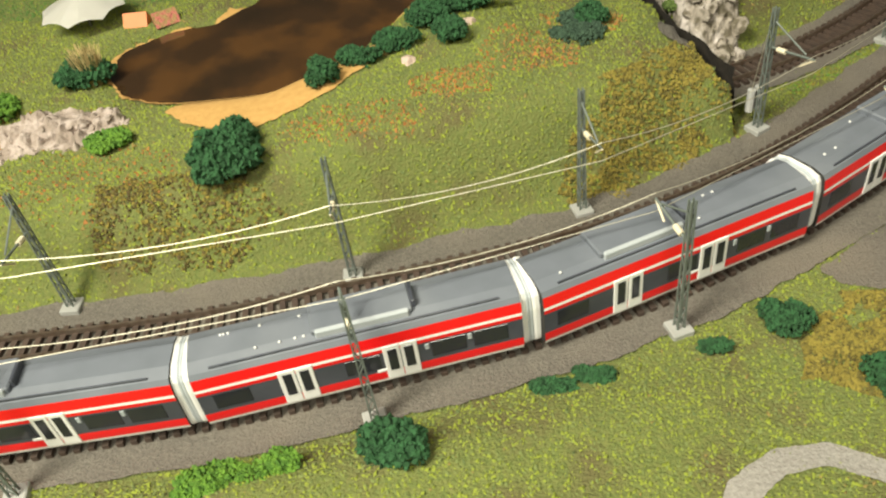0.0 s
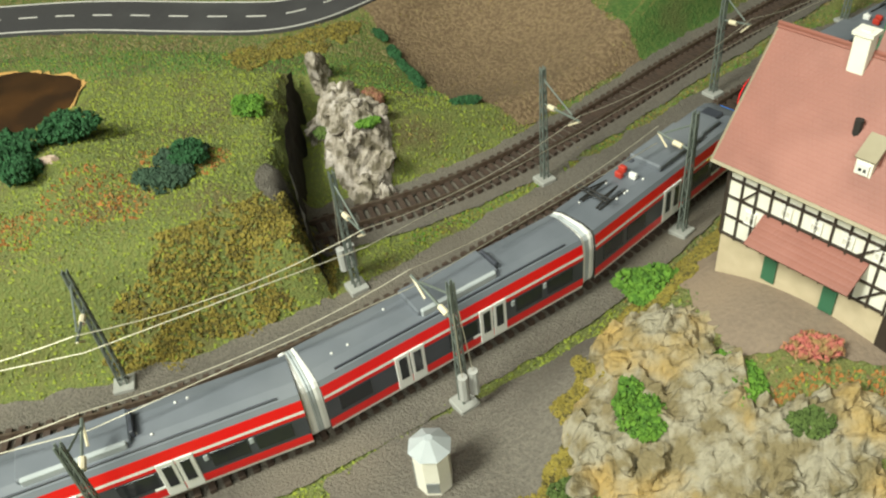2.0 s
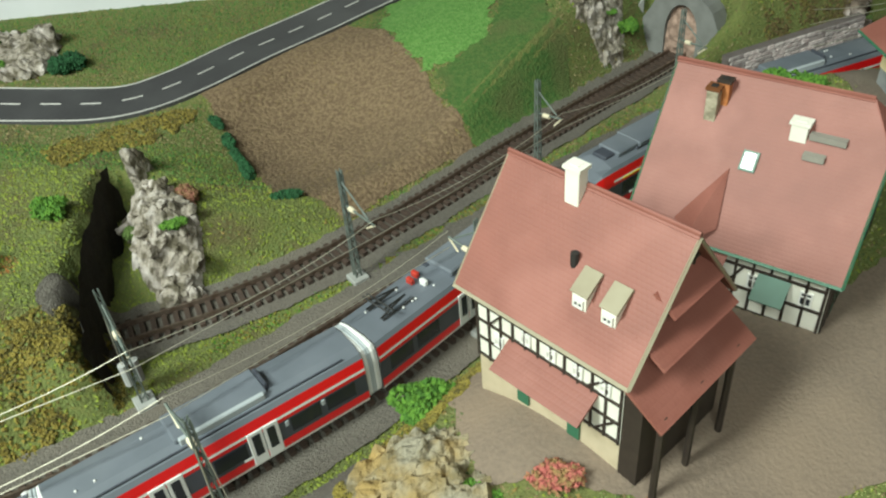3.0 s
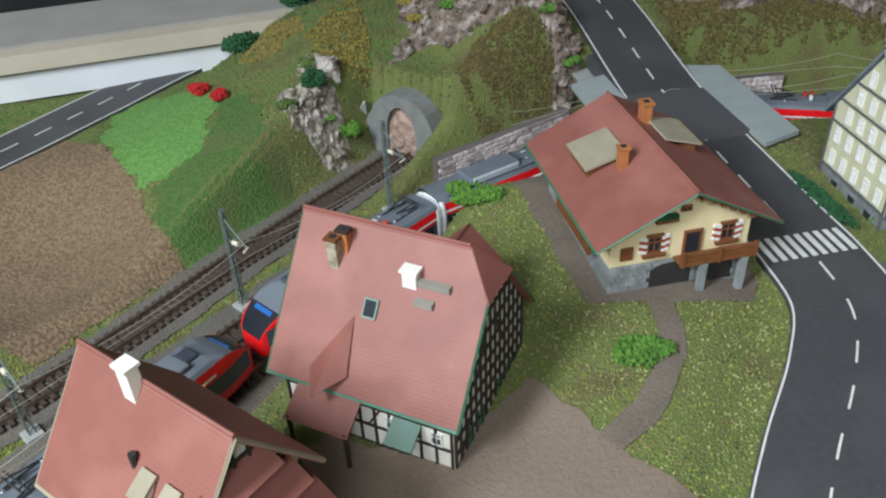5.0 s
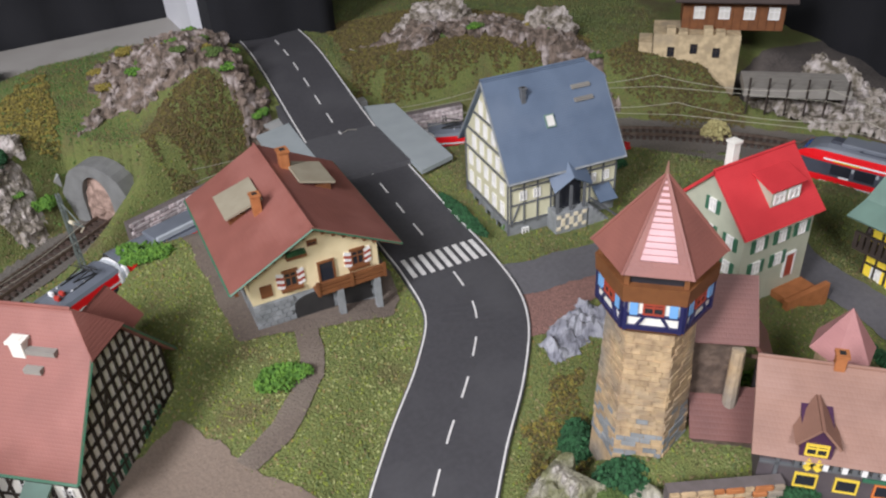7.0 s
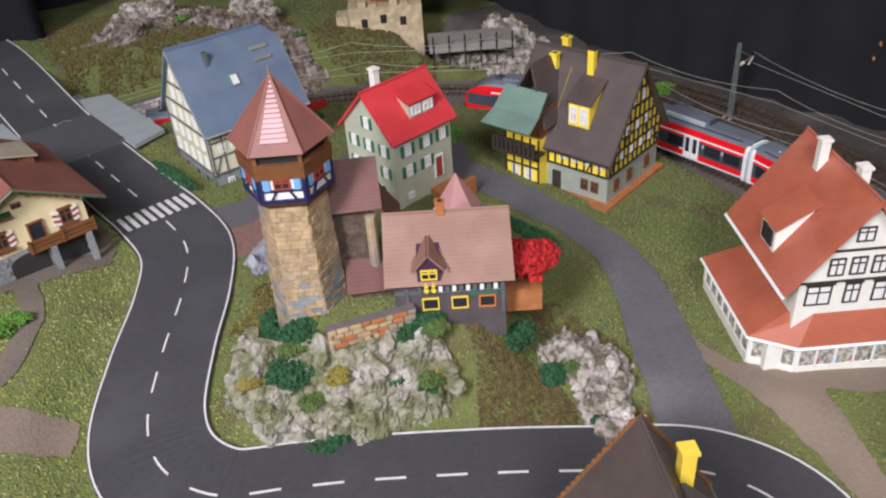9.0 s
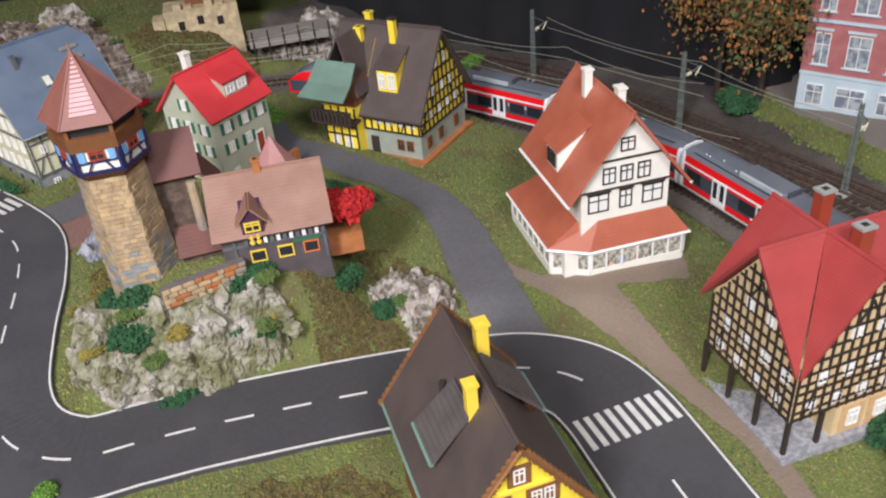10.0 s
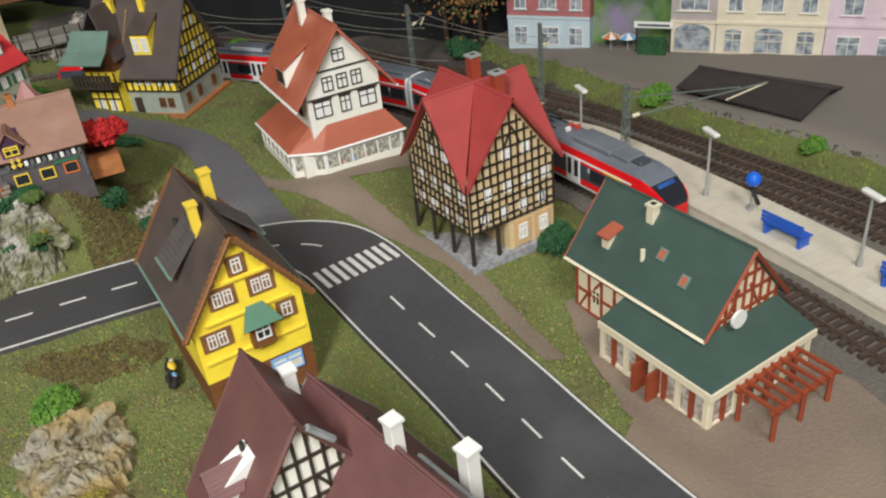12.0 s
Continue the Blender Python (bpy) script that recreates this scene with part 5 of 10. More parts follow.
# the cutting beside the branch track, its deep shade put into a near-black colour
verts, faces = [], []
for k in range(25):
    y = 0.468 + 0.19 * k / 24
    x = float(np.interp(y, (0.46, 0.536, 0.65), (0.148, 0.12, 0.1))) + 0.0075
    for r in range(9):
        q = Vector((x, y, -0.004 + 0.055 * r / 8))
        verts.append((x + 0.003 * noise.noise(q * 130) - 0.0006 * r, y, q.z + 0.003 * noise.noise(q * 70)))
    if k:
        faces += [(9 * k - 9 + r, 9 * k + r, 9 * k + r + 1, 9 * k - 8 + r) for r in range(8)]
tagged(laid("cutting_wall", verts, faces, material("shaded_earth", (0.022, 0.016, 0.01), 0.95, (0.012, 0.009, 0.006), 60, 0.8, 0.8, 200)), "earth face of the railway cutting with its shade painted near-black", "wall", kind="structure")


# ---- bridge, retaining wall, tunnel ----
bridge = thing("road_bridge", pose(0.803, 0.79, 0.0), "grey concrete road bridge over the railway tracks", "bridge")
top = ROAD_Z(0.803, 0.79)
part("deck", box(-0.037, 0.037, -0.085, 0.1, top - 0.008, top + 0.0036), material("bridge_asphalt", (0.085, 0.083, 0.087), 0.7, (0.075, 0.073, 0.076), 200, 0.6), bridge)
for s in (-1, 1):
    bm = bmesh.new()
    y0, y1 = (-0.07, 0.05) if s < 0 else (-0.11, 0.05)
    add_slab(bm, [(s * 0.037, y0, top + 0.004), (s * 0.037 + 0.036 * s, y0 + 0.012, top + 0.004), (s * 0.037 + 0.036 * s, y1 - 0.012, top + 0.004), (s * 0.037, y1, top + 0.004)][::s], 0.004)
    part("side_plate", bm, material("pale_grey_card" if s < 0 else "pale_grey_card_b", (0.34, 0.37, 0.37), 0.7, (0.3, 0.33, 0.33), 60, 0.5), bridge)
for y in (-0.072, 0.092):
    part("abutment", box(-0.06, 0.06, y - 0.006, y + 0.006, -0.005, top - 0.008), CONCRETE, bridge)


def masonry(name, p, q, height, rows, stones, mats, label, category, seed, thick=0.008, parent=None, proud=0.0012, base=0.0):
    """A wall of separate uneven stones laid in courses before a dark core."""
    p, q = Vector(p), Vector(q)
    d = (q - p)
    m = pose(p.x, p.y, base, 0, 0, math.degrees(math.atan2(d.y, d.x)))
    w = thing(name, m, label, category, kind="structure")
    part("core", box(0, d.length, 0, thick, 0, height), WALL_CORE, w)
    rng = random.Random(seed)
    row_h = height / rows
    bm0 = box(-0.5, 0.5, -1.0, 0.6, -0.5, 0.5)
    bmesh.ops.bevel(bm0, geom=list(bm0.edges), offset=0.12, segments=1, affect="EDGES")
    for mt in mats:
        data = bpy.data.meshes.new("stone")
        bm0.to_mesh(data)
        data.materials.append(mt)
        mats[mats.index(mt)] = data
    bm0.free()
    for r in range(rows):
        x = -rng.uniform(0, d.length / stones)
        while x < d.length:
            wdt = d.length / stones * rng.uniform(0.6, 1.5)
            a, b = max(0, x), min(d.length, x + wdt)
            if b - a > 0.002:
                ob = new("stone", rng.choice(mats))
                ob.parent = w
                ob.matrix_basis = Matrix.Translation(((a + b) / 2, 0, (r + 0.5) * row_h)) @ Matrix.Diagonal((b - a - 0.0006, proud * rng.uniform(0.6, 1.6), row_h - 0.0006, 1))
            x += wdt
    return w


WALL_STONE = material("pink_grey_stone", (0.64, 0.57, 0.55), 0.85, (0.42, 0.35, 0.34), 260, 0.9, 0.6, 400, per_object=0.4)
WALL_CORE = material("dark_mortar", (0.12, 0.1, 0.09), 0.9, (0.15, 0.125, 0.12), 200, 0.6)
masonry("retaining_wall", (0.594, 0.78), (0.735, 0.843), 0.037, 9, 12, [WALL_STONE], "retaining wall of pinkish grey stone courses behind the tracks", "wall", 1)
masonry("retaining_wall", (0.85, 0.872), (0.97, 0.862), 0.034, 7, 8, [WALL_STONE], "retaining wall of pinkish grey stone courses beyond the bridge", "wall", 2)

PORTAL_GREY = material("portal_grey", (0.21, 0.21, 0.20), 0.85, (0.17, 0.17, 0.16), 90, 0.6, 0.2, 400)
tunnel = thing("tunnel_portal", pose(0.58, 0.864, 0.0, 0, 0, 45), "grey stone tunnel portal with an arched mouth", "tunnel portal", kind="structure")
bm = bmesh.new()
arch = [(-0.0165, 0.0), (-0.0165, 0.028)] + [(-0.0165 * math.cos(a), 0.028 + 0.026 * math.sin(a)) for a in np.linspace(0.25, math.pi - 0.25, 11)] + [(0.0165, 0.028), (0.0165, 0.0)]
outer = [(-0.044, 0.0), (-0.038, 0.034)] + [(-0.034 * math.cos(a), 0.038 + 0.028 * math.sin(a)) for a in np.linspace(0.25, math.pi - 0.25, 11)] + [(0.04, 0.034), (0.05, 0.0)]
rings = [[bm.verts.new((x, y, z)) for y, z in pts] for x, pts in ((-0.009, arch), (-0.009, outer), (0.012, outer), (0.012, arch))]
for a, b in ((0, 1), (1, 2), (2, 3), (3, 0)):
    for k in range(len(arch) - 1):
        bm.faces.new((rings[a][k], rings[a][k + 1], rings[b][k + 1], rings[b][k]))
bmesh.ops.recalc_face_normals(bm, faces=bm.faces)
part("arch", bm, PORTAL_GREY, tunnel)
bm = bmesh.new()
for k in range(9):
    a = math.pi * k / 8
    bmesh.ops.create_icosphere(bm, subdivisions=2, radius=0.012, matrix=Matrix.Translation((-0.001, -0.016 + 0.004 * k, 0.012 + 0.018 * math.sin(a))) @ Matrix.Diagonal((0.4, 1, 1.4, 1)))
for v in bm.verts:
    v.co += 0.002 * Vector((noise.noise(v.co * 300), noise.noise(v.co * 300 + Vector((5, 0, 0))), noise.noise(v.co * 300 + Vector((0, 5, 0)))))
part("rock_lining", bm, material("pink_lining", (0.42, 0.29, 0.23), 0.9, (0.25, 0.17, 0.13), 180, 0.8, 0.6, 300), tunnel, "pinkish rough rock lining")
part("backing", box(-0.002, 0.004, -0.0163, 0.0163, -0.002, 0.0535), bpy.data.materials["pink_lining"], tunnel)
for s in (1,):
    bm = bmesh.new()
    add_slab(bm, [(-0.006, s * 0.042, 0.0), (-0.05, s * 0.062, 0.0), (-0.05, s * 0.062, 0.012), (-0.006, s * 0.042, 0.05)][::-s], 0.006)
    part("wing_wall", bm, CONCRETE, tunnel)

# ---- edge of the layout, curtain, room ----
edge = thing("edge_board", pose(0.35, 1.035, 0.0, 0, 0, 5), "white fascia board with a grey shelf along the layout's edge", "shelf", kind="structure")
part("slot", box(-1.2, 0.385, 0.06, 0.066, -0.02, 0.04), BLACK, edge)
part("fascia", box(-1.2, 0.385, 0.0, 0.014, 0.0375, 0.069), material("white_board", (0.72, 0.72, 0.74), 0.5, (0.66, 0.66, 0.68), 20, 0.5), edge)
part("lip", box(-1.2, 0.385, -0.008, 0.014, 0.07, 0.088), material("cream_lip", (0.52, 0.46, 0.36), 0.6, (0.46, 0.4, 0.31), 20, 0.5), edge)
part("shelf_top", box(-1.2, 0.385, 0.016, 0.13, 0.068, 0.09), material("grey_shelf", (0.36, 0.34, 0.31), 0.6, (0.31, 0.29, 0.26), 20, 0.5), edge)
part("end_board", box(0.375, 0.39, 0.0, 0.13, 0.091, 0.2), bpy.data.materials["white_board"], edge)
bm = bmesh.new()
corner = [(-0.9, 1.08), (0.35, 1.17), (0.735, 1.205), (0.74, 1.03), (0.885, 1.03), (0.9, 1.2), (1.2, 1.17), (1.44, 0.9), (1.447, 0.6), (1.447, 0.12), (1.53, 0.09), (1.54, -0.7)]
path = []
for (ax, ay), (bx, by) in zip(corner, corner[1:]):
    d = Vector((bx - ax, by - ay, 0))
    fold = Vector((-d.y, d.x, 0)).normalized() * 0.006
    n = max(6, round(d.length / 0.02))
    path += [Vector((ax, ay, 0)).lerp(Vector((bx, by, 0)), k / n) + fold * math.sin(k * 1.7) for k in range(n)]
rails = [(bm.verts.new((p.x, p.y, -0.05)), bm.verts.new((p.x, p.y, 1.2))) for p in path]
for a, b in zip(rails, rails[1:]):
    bm.faces.new((a[0], b[0], b[1], a[1]))
tagged(mesh_object("curtain", bm, BLACK, smooth=True), "black cloth curtain hanging behind the layout", "curtain", kind="structure")
tagged(mesh_object("floor", box(-3.0, 3.6, -3.2, 3.2, -0.96, -0.92), material("room_floor", (0.12, 0.11, 0.1), 0.6, (0.1, 0.09, 0.085), 4, 0.5)), "dull grey floor of the exhibition room", "floor", kind="structure")
for name, b in (("wall_north", (-3.0, 3.6, 3.2, 3.3)), ("wall_south", (-3.0, 3.6, -3.3, -3.2)), ("wall_west", (-3.1, -3.0, -3.2, 3.2)), ("wall_east", (3.6, 3.7, -3.2, 3.2))):
    tagged(mesh_object(name, box(*b, -0.92, 1.7), ROOM_WALL), "dark painted wall of the exhibition room", "wall", kind="structure")
tagged(mesh_object("ceiling", box(-3.0, 3.6, -3.2, 3.2, 1.7, 1.78), CEILING), "plain white ceiling of the exhibition room", "ceiling", kind="structure")


# ---- house kit ----
def roof_material(name, color, dark, streak=None):
    """Rows of small roof tiles as relief, with weathering in two scales."""
    m = material(name, color, 0.55, dark, 55, 0.6, third=streak, third_scale=24)
    t = m.node_tree
    coords = t.nodes.new("ShaderNodeTexCoord")
    split = t.nodes.new("ShaderNodeSeparateXYZ")
    join = t.nodes.new("ShaderNodeCombineXYZ")
    tile = t.nodes.new("ShaderNodeTexBrick")
    tile.inputs["Scale"].default_value = 1.0
    tile.inputs["Brick Width"].default_value, tile.inputs["Row Height"].default_value = 0.0022, 0.0017
    tile.inputs["Mortar Size"].default_value, tile.inputs["Mortar Smooth"].default_value = 0.0004, 0.6
    bump = t.nodes.new("ShaderNodeBump")
    bump.inputs["Strength"].default_value, bump.inputs["Distance"].default_value, bump.invert = 0.22, 0.0004, True
    t.links.new(coords.outputs["Object"], split.inputs[0])
    t.links.new(split.outputs[0], join.inputs[0])
    t.links.new(split.outputs[2], join.inputs[1])
    t.links.new(join.outputs[0], tile.inputs["Vector"])
    t.links.new(tile.outputs["Fac"], bump.inputs["Height"])
    t.links.new(bump.outputs[0], t.nodes["Principled BSDF"].inputs["Normal"])
    return m


ROOF_RED = roof_material("red_roof", (0.265, 0.098, 0.074), (0.23, 0.085, 0.064), (0.31, 0.125, 0.098))
ROOF_ORANGE = roof_material("orange_red_roof", (0.42, 0.115, 0.06), (0.36, 0.095, 0.05), (0.45, 0.14, 0.085))
ROOF_BRIGHT = roof_material("bright_red_roof", (0.62, 0.045, 0.05), (0.54, 0.035, 0.04))
ROOF_SCARLET = roof_material("scarlet_roof", (0.36, 0.05, 0.045), (0.31, 0.042, 0.038), (0.33, 0.055, 0.05))
ROOF_BLUE = roof_material("slate_blue_roof", (0.125, 0.165, 0.23), (0.105, 0.14, 0.2), (0.14, 0.178, 0.24))
ROOF_BROWN = roof_material("dark_brown_roof", (0.09, 0.066, 0.058), (0.07, 0.052, 0.047))
ROOF_TAN = roof_material("tan_roof", (0.30, 0.165, 0.115), (0.25, 0.135, 0.095), (0.34, 0.2, 0.15))
ROOF_GREEN = roof_material("green_roof", (0.05, 0.085, 0.07), (0.042, 0.073, 0.06))
ROOF_MAROON = roof_material("maroon_roof", (0.15, 0.065, 0.06), (0.12, 0.052, 0.05))
# tower tile colour with lamp glare painted in, for one roof facet
GLARE_TILE = roof_material("glare_pink_roof", (0.66, 0.42, 0.42), (0.56, 0.34, 0.34))
TOWER_TILE = roof_material("brown_red_roof", (0.26, 0.10, 0.075), (0.22, 0.085, 0.065))
PINK_TILE = roof_material("dull_pink_roof", (0.45, 0.22, 0.20), (0.38, 0.18, 0.17))
GREY_ROOF = material("grey_felt", (0.30, 0.28, 0.24), 0.75, (0.25, 0.23, 0.2), 90, 0.5)
OLIVE_ROOF = material("olive_grey_felt", (0.35, 0.31, 0.22), 0.75, (0.3, 0.26, 0.18), 90, 0.5)
COPPER = material("green_copper", (0.16, 0.25, 0.2), 0.6, (0.13, 0.2, 0.16), 60, 0.5)
GREEN_PAINT = material("green_paint", (0.05, 0.16, 0.09), 0.5, (0.04, 0.13, 0.07), 60, 0.4)
RED_PAINT = material("red_paint", (0.38, 0.06, 0.03), 0.5, (0.3, 0.05, 0.025), 60, 0.4)
BLUE_PAINT = material("blue_paint", (0.2, 0.42, 0.75), 0.5, (0.17, 0.36, 0.66), 60, 0.4)
YELLOW_PAINT = material("yellow_paint", (0.85, 0.62, 0.06), 0.5, (0.78, 0.55, 0.05), 60, 0.4)
ORANGE_PAINT = material("orange_paint", (0.7, 0.2, 0.05), 0.5, (0.6, 0.17, 0.04), 60, 0.4)
PURPLE_PAINT = material("dark_purple_paint", (0.06, 0.02, 0.06), 0.6, (0.05, 0.018, 0.05), 60, 0.4)
WHITE_PAINT = material("white_paint", (0.82, 0.8, 0.76), 0.5, (0.76, 0.74, 0.7), 60, 0.4)
CREAM_PAINT = material("cream_paint", (0.78, 0.7, 0.52), 0.5, (0.72, 0.63, 0.45), 60, 0.4)
PINK_WALL = material("warm_plinth", (0.55, 0.46, 0.32), 0.8, (0.48, 0.4, 0.27), 120, 0.6, 0.2, 300)
BRICK_ORANGE = material("orange_brick", (0.45, 0.17, 0.055), 0.7, (0.36, 0.13, 0.04), 160, 0.7, 0.3, 300)
PALE_GREEN = material("grey_green_plaster", (0.33, 0.36, 0.30), 0.75, (0.28, 0.31, 0.26), 120, 0.5, 0.1, 300)
PANE_WHITE = material("curtained_pane", (0.74, 0.72, 0.66), 0.25, (0.62, 0.6, 0.54), 90, 0.6)
PANE_BRIGHT = material("white_curtained_pane", (0.84, 0.83, 0.78), 0.3, (0.76, 0.75, 0.70), 90, 0.6)
UNIT = {}


def unit(mat):
    """A shared block one wide and high, standing one deep before its wall."""
    if mat.name not in UNIT:
        data = bpy.data.meshes.new("beam")
        bm = box(-0.5, 0.5, -1.0, 0.3, -0.5, 0.5)
        bm.to_mesh(data)
        bm.free()
        data.materials.append(mat)
        UNIT[mat.name] = data
    return UNIT[mat.name]


def side_frame(o, u):
    """The axes of a wall: x along it as seen from outside, z up, minus y outwards."""
    u = Vector(u).normalized()
    y = Vector((0, 0, 1)).cross(u)
    return Matrix(((u.x, y.x, 0, o[0]), (u.y, y.y, 0, o[1]), (u.z, y.z, 1, o[2]), (0, 0, 0, 1)))


def block(name, mat, parent, m, s, z, w, h, d, back=0.0, turn=0.0):
    ob = new(name, unit(mat))
    ob.parent = parent
    ob.matrix_basis = m @ Matrix.Translation((s, -back, z)) @ Matrix.Rotation(-turn, 4, "Y") @ Matrix.Diagonal((w, d, h, 1))
    return ob


def beam(parent, mat, m, s0, z0, s1, z1, w=0.0013, d=0.0011):
    length, turn = math.hypot(s1 - s0, z1 - z0), math.atan2(z1 - z0, s1 - s0)
    return block("beam", mat, parent, m, (s0 + s1) / 2, (z0 + z1) / 2, length + w * 0.6, w, d, 0, turn)


WINDOWS = {}


def window(parent, m, s, z, w, h, frame_mat=WHITE_PAINT, pane=GLASS, shutter=None, sill=None, cross=True):
    """A casement: outer frame with bars, a pane set back in it, and shutters where there are some. s and z are its middle."""
    key = (round(w, 4), round(h, 4), frame_mat.name, pane.name, cross)
    if key not in WINDOWS:
        t = min(0.0009, w * 0.16)
        xs, zs = [-w / 2, -w / 2 + t, w / 2 - t, w / 2], [-h / 2, -h / 2 + t, h / 2 - t, h / 2]
        if cross:
            xs[2:2], zs[2:2] = [-t * 0.4, t * 0.4], [h * 0.12, h * 0.12 + t * 0.8]
        bm = bmesh.new()
        grid = [[bm.verts.new((x, -0.0011, z)) for z in zs] for x in xs]
        for a in range(len(xs) - 1):
            for b in range(len(zs) - 1):
                if a % 2 == 0 or b % 2 == 0:
                    bm.faces.new((grid[a][b], grid[a + 1][b], grid[a + 1][b + 1], grid[a][b + 1]))
        deep = bmesh.ops.extrude_face_region(bm, geom=list(bm.faces))["geom"]
        bmesh.ops.translate(bm, vec=(0, 0.0015, 0), verts=[v for v in deep if isinstance(v, bmesh.types.BMVert)])
        bmesh.ops.recalc_face_normals(bm, faces=bm.faces)
        frame_data = bpy.data.meshes.new("window")
        bm.to_mesh(frame_data)
        bm.free()
        frame_data.materials.append(frame_mat)
        bm = box(-w / 2 + t * 0.6, w / 2 - t * 0.6, -0.0005, 0.0003, -h / 2 + t * 0.6, h / 2 - t * 0.6)
        pane_data = bpy.data.meshes.new("pane")
        bm.to_mesh(pane_data)
        bm.free()
        pane_data.materials.append(pane)
        WINDOWS[key] = (frame_data, pane_data)
    ob = new("window", WINDOWS[key][0])
    ob.parent = parent
    ob.matrix_basis = m @ Matrix.Translation((s, 0, z))
    glass = new("pane", WINDOWS[key][1])
    glass.parent = ob
    if shutter:
        for k in (-1, 1):
            block("shutter", shutter, parent, m, s + k * (w * 0.5 + w * 0.27), z, w * 0.5, h, 0.0009)
    if sill:
        block("sill", sill, parent, m, s, z - h / 2 - 0.0007, w * 1.25, 0.0012, 0.002)
    return ob


def door(parent, m, s, w, h, mat, frame_mat=None, z=0.0):
    ob = block("door", mat, parent, m, s, z + h / 2, w, h, 0.001)
    if frame_mat:
        for k in (-1, 1):
            block("door_post", frame_mat, parent, m, s + k * w * 0.56, z + h / 2, w * 0.14, h, 0.0016)
        block("lintel", frame_mat, parent, m, s, z + h + 0.0006, w * 1.3, 0.0013, 0.0016)
    return ob


def timbering(parent, m, width, limit, mat, posts, rails, braces=(), z0=0.0, w=0.0013):
    """Posts and rails of a timber frame below the line limit(s)."""
    for s in posts:
        top = limit(s)
        if top > z0 + 0.004:
            beam(parent, mat, m, s, z0, s, top - 0.0008, w)
    for z in rails:
        inside = [s for s in np.linspace(0.0006, width - 0.0006, 60) if limit(s) >= z]
        if len(inside) > 3:
            beam(parent, mat, m, inside[0], z, inside[-1], z, w)
    for b in braces:
        beam(parent, mat, m, *b, w * 0.9)


def house(name, p, q, half, base, eave, ridge, wall, roof, label, end_in=0.006, side_in=0.007, hip=(0.0, 0.0), hip_drop=0.35, lower=None, lower_h=0.0, trim=None, category="house", thick=0.002):
    """A gabled house. Its x runs along the ridge from p to q, and its front is the side at -y. hip: how far the ridge stops short at p and q."""
    m, length = frame_of(p, q, base)
    h = thing(name, m, label, category, "village houses")
    e, r, l, w = eave - base, ridge - base, length / 2, half
    slope = (r - e) / w
    li, wi = l - end_in, w - side_in

    def limit_y(y, cap):
        return min(r - slope * abs(y) - 0.0022, cap)

    caps = []
    for k in (0, 1):
        caps.append(r - (r - e) * hip_drop if hip[k] else 9.0)
    # walls
    bm = bmesh.new()
    rings = []
    for x, cap in ((-li, caps[0]), (li, caps[1])):
        ys = [-wi, wi]
        if cap < 9:
            yc = (r - cap - 0.0022) / slope
            pts = [(-wi, lower_h), (wi, lower_h), (wi, limit_y(wi, 9)), (yc, cap), (-yc, cap), (-wi, limit_y(wi, 9))]
        else:
            pts = [(-wi, lower_h), (wi, lower_h), (wi, limit_y(wi, 9)), (0.0003, r - 0.0024), (-0.0003, r - 0.0024), (-wi, limit_y(wi, 9))]
        rings.append([bm.verts.new((x, y, z)) for y, z in pts])
    a, b = rings
    bm.faces.new(a[::-1])
    bm.faces.new(b)
    for i in range(6):
        bm.faces.new((a[i], a[(i + 1) % 6], b[(i + 1) % 6], b[i]))
    bmesh.ops.recalc_face_normals(bm, faces=bm.faces)
    part("wall", bm, wall, h)
    part("ground_floor", box(-li + 0.0004, li - 0.0004, -wi + 0.0004, wi - 0.0004, -0.02, lower_h or 0.004, None), lower or wall, h)
    # roof
    zc = [caps[k] + 0.0022 if caps[k] < 9 else r for k in (0, 1)]
    yc = [(r - zc[k]) / slope for k in (0, 1)]
    for s in (-1, 1):
        pts = [(-l, s * w, e), (l, s * w, e)]
        pts += [(l, s * yc[1], zc[1]), (l - hip[1], 0, r)] if hip[1] else [(l, 0, r)]
        pts += [(-l + hip[0], 0, r), (-l, s * yc[0], zc[0])] if hip[0] else [(-l, 0, r)]
        bm = bmesh.new()
        add_slab(bm, pts if s < 0 else pts[::-1], thick)
        part("roof", bm, roof, h)
    for k, sx in ((0, -1), (1, 1)):
        if hip[k]:
            bm = bmesh.new()
            tri = [(sx * (l + 0.001), -yc[k] * 1.1, zc[k] - 0.0015), (sx * (l + 0.001), yc[k] * 1.1, zc[k] - 0.0015), (sx * (l - hip[k]), 0, r + 0.0004)]
            add_slab(bm, tri if sx > 0 else tri[::-1], thick)
            part("hip", bm, roof, h)
    part("ridge", rod((-l + hip[0], 0, r + 0.0002), (l - hip[1], 0, r + 0.0002), 0.0011, 6), roof, h)
    if trim:
        for s in (-1, 1):
            part("eave_board", rod((-l, s * w, e - 0.0012), (l, s * w, e - 0.0012), 0.0011, 4), trim, h)
            for k, sx in ((0, -1), (1, 1)):
                part("barge_board", rod((sx * (l - 0.0004), s * w, e - 0.0012), (sx * (l - 0.0004), s * yc[k], zc[k] - 0.0014), 0.0011, 4), trim, h)
    info = {"e": e, "r": r, "l": l, "w": w, "li": li, "wi": wi, "slope": slope, "caps": caps}
    info["front"] = side_frame((-li, -wi, 0), (1, 0, 0))
    info["back"] = side_frame((li, wi, 0), (-1, 0, 0))
    info["q"] = side_frame((li, -wi, 0), (0, 1, 0))
    info["p"] = side_frame((-li, wi, 0), (0, -1, 0))
    info["limit_q"] = lambda s: limit_y(s - wi, caps[1])
    info["limit_p"] = lambda s: limit_y(s - wi, caps[0])
